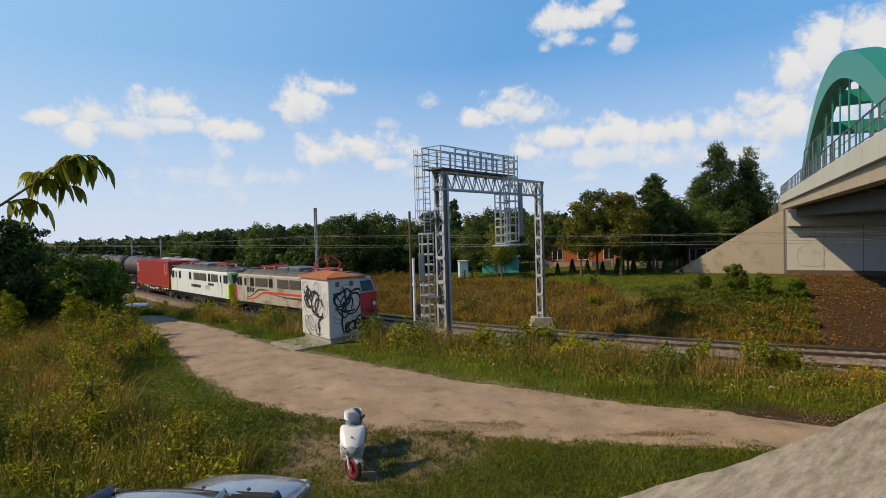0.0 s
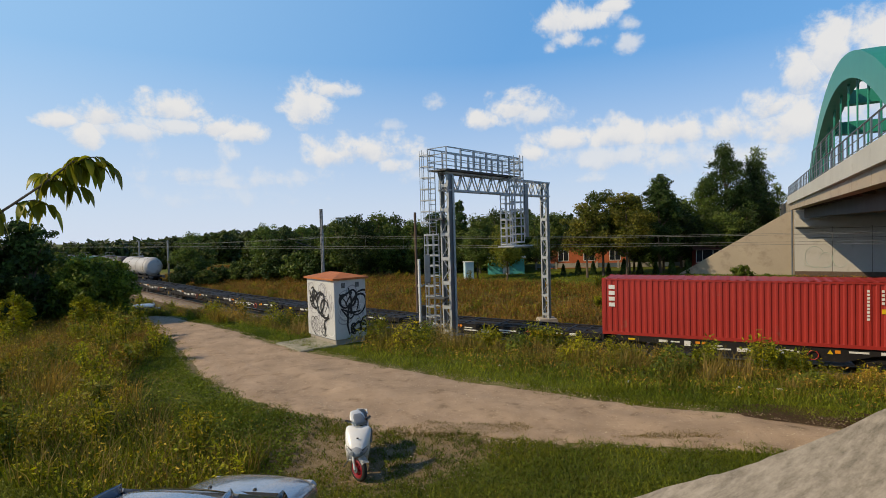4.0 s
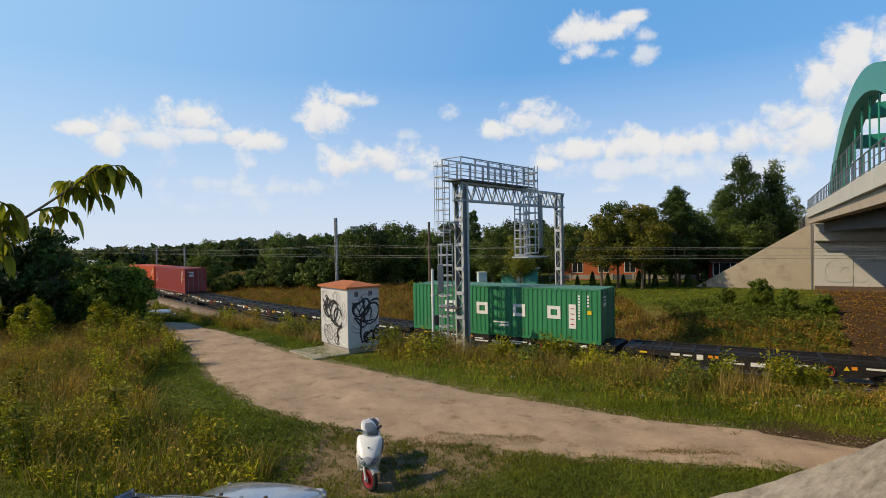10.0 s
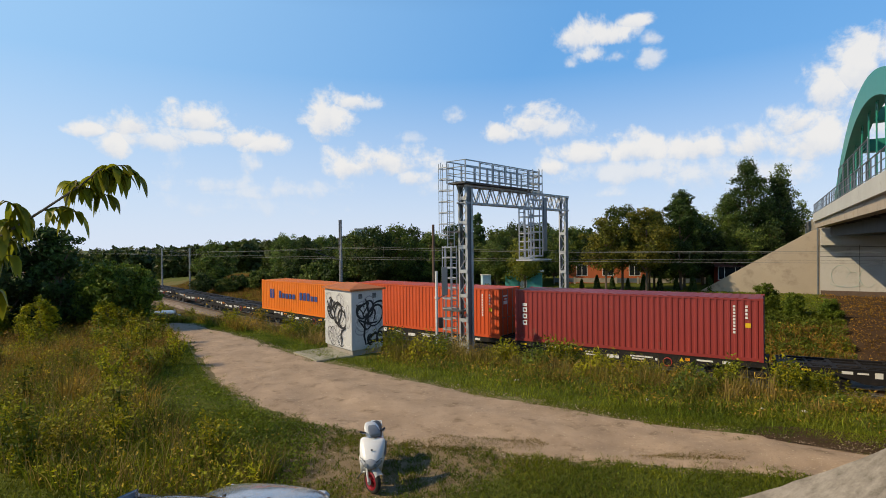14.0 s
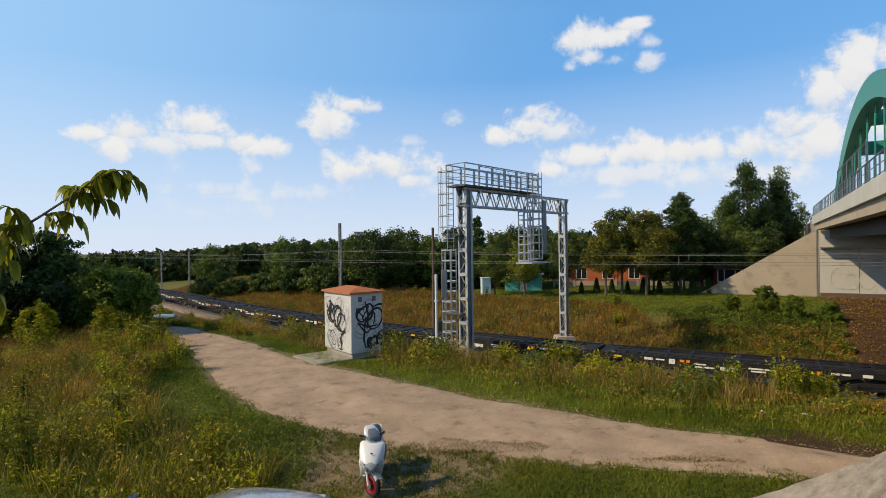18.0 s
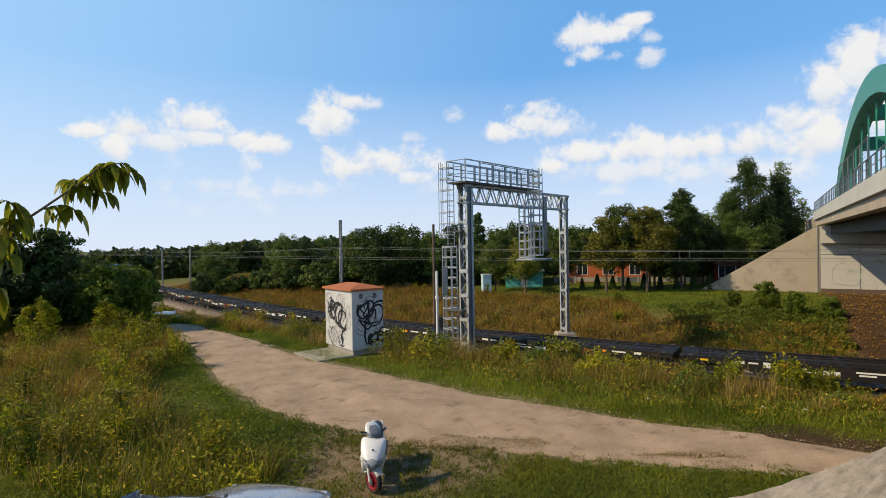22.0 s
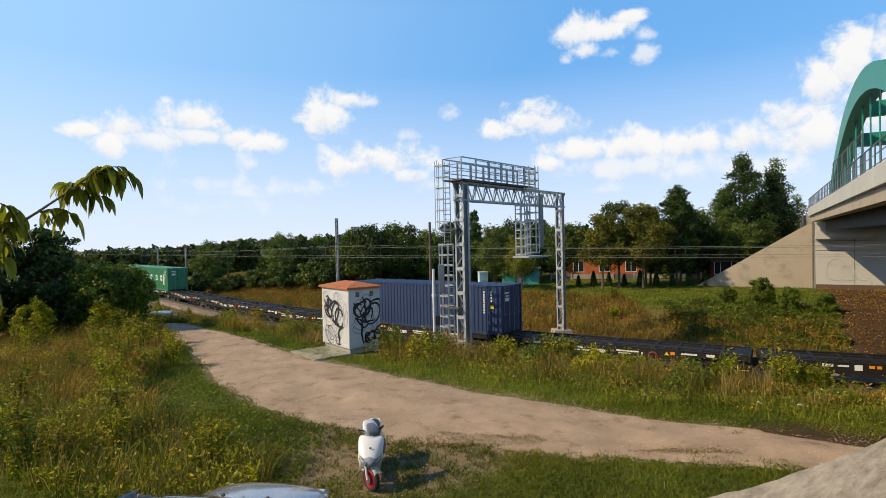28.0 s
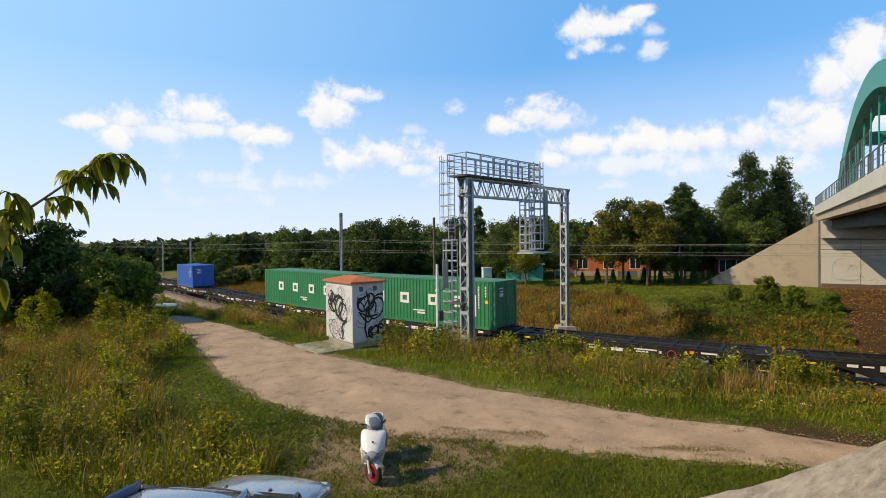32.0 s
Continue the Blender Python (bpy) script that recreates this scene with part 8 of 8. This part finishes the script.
# ---- parked cars ----
def make_car(name, label, m, paint):
    """Hatchback, x forward, 4.2 m long."""
    c = thing(name, label, "car", m)

    def loft(sections, mat, nm, lab=""):
        bm = bmesh.new()
        P = np.array([[(x, y, z) for y, z in prof] for x, prof in sections])
        for axis, k in ((0, 4), (1, 3)):      # round the sections off
            a = np.moveaxis(P, axis, 0)
            n = len(a)
            out = []
            for i in range(n if axis else n - 1):
                g = [a[(i + d) % n] if axis else a[min(n - 1, max(0, i + d))] for d in (-1, 0, 1, 2)]
                for t in np.arange(k) / k:
                    out.append(0.5 * (2 * g[1] + (g[2] - g[0]) * t + (2 * g[0] - 5 * g[1] + 4 * g[2] - g[3]) * t * t + (3 * g[1] - g[0] - 3 * g[2] + g[3]) * t ** 3))
            if not axis:
                out.append(a[-1])
            P = np.moveaxis(np.array(out), 0, axis)
        rings = [[bm.verts.new(p) for p in r] for r in P.tolist()]
        n = len(rings[0])
        for a, b in zip(rings, rings[1:]):
            for k in range(n):
                bm.faces.new((a[k], a[(k + 1) % n], b[(k + 1) % n], b[k]))
        bm.faces.new(rings[0][::-1])
        bm.faces.new(rings[-1])
        for f in bm.faces:
            f.smooth = True
        bmesh.ops.recalc_face_normals(bm, faces=bm.faces[:])
        return part(nm, bm, mat, c, lab)

    def ring(w, z0, z1, crown=0.06, r=0.16):
        return [(-w * 0.94, z0), (w * 0.94, z0), (w, z0 + 0.2), (w, z1 - r), (w - r * 0.35, z1 - r * 0.3), (w * 0.6, z1 + crown * 0.5), (0, z1 + crown),
                (-w * 0.6, z1 + crown * 0.5), (-w + r * 0.35, z1 - r * 0.3), (-w, z1 - r), (-w, z0 + 0.2)]
    loft([(2.1, ring(0.55, 0.3, 0.6, 0.03)), (2.02, ring(0.74, 0.22, 0.68, 0.04)), (1.8, ring(0.83, 0.2, 0.76, 0.06)), (1.3, ring(0.86, 0.2, 0.86, 0.07)), (0.85, ring(0.87, 0.2, 0.93, 0.06)),
          (0.2, ring(0.87, 0.2, 0.94, 0.03)), (-1.2, ring(0.87, 0.2, 0.96, 0.03)), (-1.8, ring(0.85, 0.22, 0.98, 0.03)), (-2.02, ring(0.8, 0.26, 0.9, 0.02)), (-2.1, ring(0.68, 0.34, 0.7, 0.02))], paint, "body")
    loft([(0.95, ring(0.76, 0.86, 0.93, 0.05, 0.05)), (0.45, ring(0.74, 0.86, 1.2, 0.05, 0.2)), (0.1, ring(0.71, 0.86, 1.385, 0.04, 0.22)), (-0.9, ring(0.71, 0.86, 1.4, 0.04, 0.22)),
          (-1.5, ring(0.7, 0.86, 1.3, 0.04, 0.22)), (-1.95, ring(0.68, 0.86, 0.98, 0.03, 0.08))], GLASS, "window_glass")
    loft([(0.06, ring(0.62, 1.3, 1.415, 0.03, 0.06)), (-0.3, ring(0.66, 1.32, 1.44, 0.035, 0.08)), (-0.9, ring(0.66, 1.32, 1.44, 0.035, 0.08)), (-1.45, ring(0.63, 1.26, 1.36, 0.03, 0.06))], paint, "roof_panel")
    for y in (-1, 1):
        for x0, z0, x1, z1 in ((0.98, 0.92, 0.08, 1.4), (-0.45, 0.95, -0.5, 1.41), (-1.45, 1.33, -1.95, 0.97)):
            part("window_pillar", bar((x0, y * 0.765, z0), (x1, y * 0.66, z1), 0.06), paint, c)
        part("door_mirror", box(0.55, 0.72, y * 0.98 - 0.1, y * 0.98 + 0.1, 0.92, 1.05, 0.04), paint, c)
        part("headlight", box(1.82, 2.03, y * 0.6 - 0.16, y * 0.6 + 0.16, 0.56, 0.7, 0.05), glass_material("car_lamp_lens", (0.4, 0.42, 0.45)), c)
        part("tail_light", box(-2.06, -1.95, y * 0.66 - 0.1, y * 0.66 + 0.1, 0.62, 0.85, 0.03), NOSE_RED, c)
        part("door_handle", box(-0.35, -0.17, y * 0.885 - 0.015, y * 0.885 + 0.015, 0.76, 0.79), paint, c)
        for x in (1.28, -1.25):
            w = part("wheel", disc((x, y * 0.8, 0.31), (0, 1, 0), 0.31, 0.2, 22), RUBBER, c)
            part("rim", disc((x, y * 0.905, 0.31), (0, 1, 0), 0.2, 0.02, 18), STEEL, w)
    part("wiper", bar((0.96, -0.1, 0.95), (0.72, 0.55, 1.08), 0.02), RUBBER, c)
    part("wiper", bar((0.96, -0.65, 0.93), (0.72, -0.05, 1.08), 0.02), RUBBER, c)
    part("wiper_cowl", bar((0.99, -0.66, 0.955), (0.99, 0.66, 0.955), 0.1, 0.03), RUBBER, c)
    for y in (-0.3, 0.3):
        part("washer_nozzle", box(1.12, 1.16, y - 0.02, y + 0.02, 0.93, 0.965, 0.006), BLACK, c)
    part("bumper", box(2.0, 2.13, -0.55, 0.55, 0.3, 0.5, 0.05), paint, c)
    part("grille", box(2.06, 2.12, -0.3, 0.3, 0.54, 0.62, 0.01), BLACK, c)
    return c


SILVER = material("silver_car_paint", (0.30, 0.33, 0.38), 0.25, 0.6, 0.03, 3, 60, 0, coat=0.8)
PALE_BLUE = material("pale_blue_car_paint", (0.15, 0.19, 0.23), 0.35, 0.3, 0.05, 3, 60, 0, coat=0.6)
make_car("parked_car", "silver hatchback parked on the grass below the bridge", pose(-2.72, 5.62, zg(-2.6, 7.2), 0, 0, 80), SILVER)
make_car("parked_car", "pale blue-grey car parked at the end of the gravel track", pose(-18.9, 36.2, zg(-18.9, 36.2), 0, 0, 118), PALE_BLUE)


# ---- houses and garden things beyond the line ----
BRICK_ORANGE = material("orange_brick_wall", (0.50, 0.13, 0.05), 0.85, 0, 0.15, 1.5, 14, 0.2)
ROOF_RED = material("red_roof_tiles", (0.14, 0.05, 0.035), 0.8, 0, 0.2, 2, 20, 0.2)


def make_house(x, y, rz, w, d, h, label, wall_mat):
    hs = thing("house", label, "house", pose(x, y, zg(x, y), 0, 0, rz))
    part("wall", box(-w / 2, w / 2, -d / 2, d / 2, -0.5, h), wall_mat, hs)
    bm = bmesh.new()
    o = 0.4
    a = [bm.verts.new(p) for p in ((-w / 2 - o, -d / 2 - o, h - 0.05), (w / 2 + o, -d / 2 - o, h - 0.05), (w / 2 + o, d / 2 + o, h - 0.05), (-w / 2 - o, d / 2 + o, h - 0.05),
                                   (-w / 2 - o, 0, h + d * 0.16), (w / 2 + o, 0, h + d * 0.16))]
    for f in ((0, 1, 5, 4), (2, 3, 4, 5), (0, 4, 3), (1, 2, 5), (3, 2, 1, 0)):
        bm.faces.new([a[i] for i in f])
    part("roof", bm, ROOF_RED, hs)
    for k in range(max(2, int(w / 3))):
        xw = -w / 2 + (k + 0.5) * w / max(2, int(w / 3))
        wn = part("window", box(xw - 0.6, xw + 0.6, -d / 2 - 0.03, -d / 2 - 0.004, 0.9, 2.2, 0.01), GLASS, hs)
        part("window_frame", box(xw - 0.68, xw + 0.68, -d / 2 - 0.015, -d / 2 - 0.003, 0.82, 2.28), WHITE, wn)
        part("mullion", box(xw - 0.03, xw + 0.03, -d / 2 - 0.04, -d / 2 - 0.03, 0.9, 2.2), WHITE, wn)
    return hs


make_house(21.0, 71.0, -12, 9.5, 6, 2.9, "low orange brick house behind the orchard", BRICK_ORANGE)
make_house(31.6, 61.0, -12, 2.2, 2.2, 2.3, "small red garden house beneath the trees", NOSE_RED)
_apt = thing("apartment_block", "pale distant apartment block above the trees", "building", pose(-37.0, 250.0, -6.0, 0, 0, 10))
part("wall", box(-4.5, 4.5, -5, 5, -2, 19.8), WHITE, _apt)
part("parapet", box(-4.7, 4.7, -5.3, 5.3, 19.8, 20.3), CONCRETE, _apt)
for i in range(3):
    for j in range(6):
        part("window", box(-3.6 + i * 2.9, -2.2 + i * 2.9, -5.05, -5.0, 1.5 + j * 3.0, 3.0 + j * 3.0), GLASS, _apt)


def make_cabinet():
    x, y = 4.55, 61.0
    c = thing("service_cabinet", "pale blue metal service cabinet on the lawn", "cabinet", pose(x, y, zg(x, y), 0, 0, 10))
    mt = material("pale_blue_paint", (0.45, 0.62, 0.68), 0.6, 0, 0.08, 3, 30, 0.05)
    part("cabinet_body", box(-0.5, 0.5, -0.4, 0.4, -0.1, 1.95, 0.02), mt, c)
    part("cabinet_roof", box(-0.56, 0.56, -0.46, 0.46, 1.951, 2.03, 0.01), WHITE, c)
    for k in (-0.24, 0.24):
        part("cabinet_door", box(k - 0.22, k + 0.22, -0.42, -0.402, 0.05, 1.85), mt, c)


make_cabinet()


def garden():
    teal = material("teal_paint", (0.08, 0.42, 0.40), 0.6, 0, 0.1, 3, 30, 0.05)
    x, y = 9.5, 66.0
    g = thing("garden_shed", "low teal garden shed behind the lawn", "shed", pose(x, y, zg(x, y), 0, 0, -8))
    part("shed_wall", box(-2.2, 2.2, -1, 1, -0.2, 1.9), teal, g)
    part("shed_roof", box(-2.4, 2.4, -1.2, 1.2, 1.9, 2.05, 0.01), WHITE, g)
    part("shed_door", box(-0.4, 0.4, -1.03, -1.003, 0, 1.7), WHITE, g)
    f = thing("garden_wall", "low pale garden wall with blue panels", "fence", pose(22.5, 66.5, zg(22.5, 66.5), 0, 0, -14))
    for k in range(8):
        part("fence_post", box(-9 + k * 2.5 - 0.1, -9 + k * 2.5 + 0.1, -0.1, 0.1, -0.2, 0.8), CONCRETE, f)
        if k < 7:
            part("fence_panel", box(-9 + k * 2.5 + 0.102, -9 + k * 2.5 + 2.398, -0.04, 0.04, 0.1, 0.65), CONCRETE if k % 3 else PALE_BLUE, f)
    rng = np.random.default_rng(77)
    base = thing("small_cypress", "small dark clipped cypress in a row on the lawn", "shrub", group="cypress row")
    pts, nr = [], []
    for i in range(900):
        z = rng.uniform(0.05, 1.55)
        r = 0.36 * (1 - z / 1.62) ** 0.6
        a = rng.uniform(0, 6.283)
        pts.append((r * math.cos(a), r * math.sin(a), z))
        nr.append((math.cos(a), math.sin(a), 0.3))
    v, fc = leaf_cards(np.array(pts), np.array(nr), 0.1, rng)
    part("crown", soup("crown", v.tolist(), fc.tolist(), LEAF_DARK), None, base)
    part("trunk", tube([(0, 0, -0.1), (0, 0, 1.2)], [0.05, 0.02], 6), BARK, base)
    for i, k in enumerate(np.linspace(0, 1, 11)):
        x, y = 15.2 + 15.6 * k, 60.6 - 4.6 * k
        m = Matrix.Translation((x, y, zg(x, y)))
        t = base if i == 0 else copy_thing(base, m)
        t.matrix_world = m
        s = 0.85 + 0.35 * ((i * 37) % 10) / 10
        t.scale = (s, s, s)


garden()

# ---- litter ----
for i, (x, y) in enumerate(((-4.05, 9.5), (2.1, 16.2), (7.6, 13.1), (8.5, 12.9), (5.2, 14.1))):
    bm = bmesh.new()
    bmesh.ops.create_icosphere(bm, subdivisions=1, radius=0.09)
    for v in bm.verts:
        v.co = Vector((v.co.x * 1.2, v.co.y * 0.8, max(0, v.co.z) * 0.8)) * (0.8 + 0.4 * noise.noise(v.co * 9 + Vector((i, 0, 0))))
    o = put(new("litter", mesh_of(bm, "litter")), WHITE)
    o.location = (x, y, zg(x, y))
    tagged(o, "crumpled white litter lying in the grass", "litter", group="litter")


# ---- leafy branch that hangs into view close by ----
def make_branch():
    b = thing("tree_branch", "leafy young tree twig with long drooping green leaves", "branch", pose(-2.5, 2.2, 6.62))
    rng = np.random.default_rng(9)
    rnd = random.Random(9)
    base = Vector((-2.5, 2.2, 6.62))
    main = [Vector(p) - base for p in ((-2.5, 2.2, 6.62), (-2.1, 2.33, 6.7), (-1.97, 2.4, 6.75), (-1.85, 2.49, 6.87), (-1.73, 2.57, 6.99), (-1.66, 2.61, 7.07), (-1.6, 2.65, 7.09))]
    foot = zg(-3.1, 1.5) - 6.62
    part("stem", tube([(-0.6, -0.7, foot - 0.2), (-0.5, -0.55, foot + 0.8), (-0.35, -0.3, -0.2), (0, 0, 0)], [0.05, 0.04, 0.025, 0.012], 7), BARK, b)
    part("twig", tube(main, [0.012, 0.009, 0.008, 0.006, 0.005, 0.004, 0.002], 6), BARK, b)
    stems = [[(-1.64, 2.63, 7.09), (-1.58, 2.67, 7.1), (-1.53, 2.7, 7.05)], [(-1.68, 2.6, 7.05), (-1.63, 2.66, 7.08), (-1.58, 2.7, 7.05)], [(-1.66, 2.61, 7.07), (-1.68, 2.66, 7.1), (-1.66, 2.7, 7.09)],
             [(-1.74, 2.57, 6.98), (-1.68, 2.61, 6.98), (-1.64, 2.66, 6.94)], [(-1.74, 2.56, 6.98), (-1.77, 2.6, 7.02), (-1.79, 2.62, 7.0)], [(-1.85, 2.49, 6.87), (-1.79, 2.53, 6.89), (-1.74, 2.57, 6.86)],
             [(-1.9, 2.45, 6.82), (-1.92, 2.42, 6.89), (-1.96, 2.4, 6.91)], [(-2.0, 2.39, 6.74), (-1.96, 2.43, 6.82), (-1.9, 2.47, 6.83)], [(-2.05, 2.36, 6.72), (-2.0, 2.38, 6.68), (-1.94, 2.44, 6.66)],
             [(-2.05, 2.36, 6.72), (-1.98, 2.41, 6.76), (-1.93, 2.44, 6.72)], [(-2.1, 2.34, 6.7), (-2.03, 2.36, 6.58), (-1.97, 2.4, 6.5)],
             [(-2.15, 2.32, 6.69), (-2.08, 2.34, 6.62), (-2.0, 2.38, 6.57)]]
    stems = [[Vector(p) - base for p in st] for st in stems]
    for st in stems:
        part("leaf_stalk", tube(st, [0.003, 0.0025, 0.0015], 5), BARK, b)
    leaf_mat = leaf_material("hanging_leaves", (0.17, 0.20, 0.016), (0.48, 0.40, 0.03), 0.4, 0.5)

    def leaf(p, out, length, wide):
        """A long pointed leaf that bends down."""
        bm = bmesh.new()
        out = Vector(out).normalized()
        side = out.cross(Vector((0, 0, 1))).normalized()
        side = (side + Vector((0, 0, rnd.uniform(-0.5, 0.5)))).normalized()
        pos, d = Vector(p), out.copy()
        rows = []
        n = 6
        for i in range(n + 1):
            t = i / n
            w = wide * math.sin(math.pi * min(1, t * 0.92 + 0.06)) ** 0.9
            fold = Vector((0, 0, 0.25 * w))
            rows.append([bm.verts.new(pos - side * w / 2 + fold), bm.verts.new(pos), bm.verts.new(pos + side * w / 2 + fold)])
            d = (d + Vector((0, 0, -0.42))).normalized()
            pos = pos + d * length / n
        for a, c in zip(rows, rows[1:]):
            bm.faces.new((a[0], a[1], c[1], c[0]))
            bm.faces.new((a[1], a[2], c[2], c[1]))
        for f in bm.faces:
            f.smooth = True
        part("leaf", bm, leaf_mat, b)
    for st in stems + [main[4:]]:
        st = [Vector(p) for p in st]
        for k in range(15):
            t = (k + 0.5) / 15
            i = min(len(st) - 2, int(t * (len(st) - 1)))
            p = st[i].lerp(st[i + 1], t * (len(st) - 1) - i)
            a = rnd.uniform(0, 6.28)
            leaf(p, (math.cos(a) * 0.8 + 0.3, math.sin(a) * 0.5, rnd.uniform(-0.6, 0.3)), rnd.uniform(0.08, 0.15), rnd.uniform(0.026, 0.046))
    return b


BRANCH = make_branch()


# ---- what moves ----
def train_s(t):
    """How far the train has come at t, from where it is at 13 s."""
    return 14.527 * (t - 13) - 0.03975 * (t - 13) ** 2 - 0.95 * (1 - float(smooth(2.5, 9.0, t)))


def tank_s(t):
    return -45.0 - 4.3 * (t - 1) - 0.22 * (t - 1) ** 2


def rail_pose(s, lat, z, half):
    xa, ya, _ = on_track(s - half, lat)
    xb, yb, _ = on_track(s + half, lat)
    return Matrix.Translation(((xa + xb) / 2, (ya + yb) / 2, z)) @ Matrix.Rotation(math.atan2(yb - ya, xb - xa), 4, "Z")


def motions():
    times = [float(t) for t in range(33)]
    for ob, s, lat, z, half in TRAIN:
        walk(ob, [(t, rail_pose(s + train_s(t), lat, z, half)) for t in times])
    rest = BRANCH.matrix_world.copy()
    for ob, s in LEAVING:
        walk(ob, [(t, rail_pose(s + tank_s(t), FAR_GAP, 0.0, 4.6)) for t in times])
    # the twig stirs in the wind
    walk(BRANCH, [(t, rest @ Matrix.Rotation(0.012 * math.sin(1.9 * t) + 0.008 * math.sin(0.7 * t + 1), 4, "Y") @ Matrix.Rotation(0.01 * math.sin(1.3 * t), 4, "Z")) for t in times])


motions()
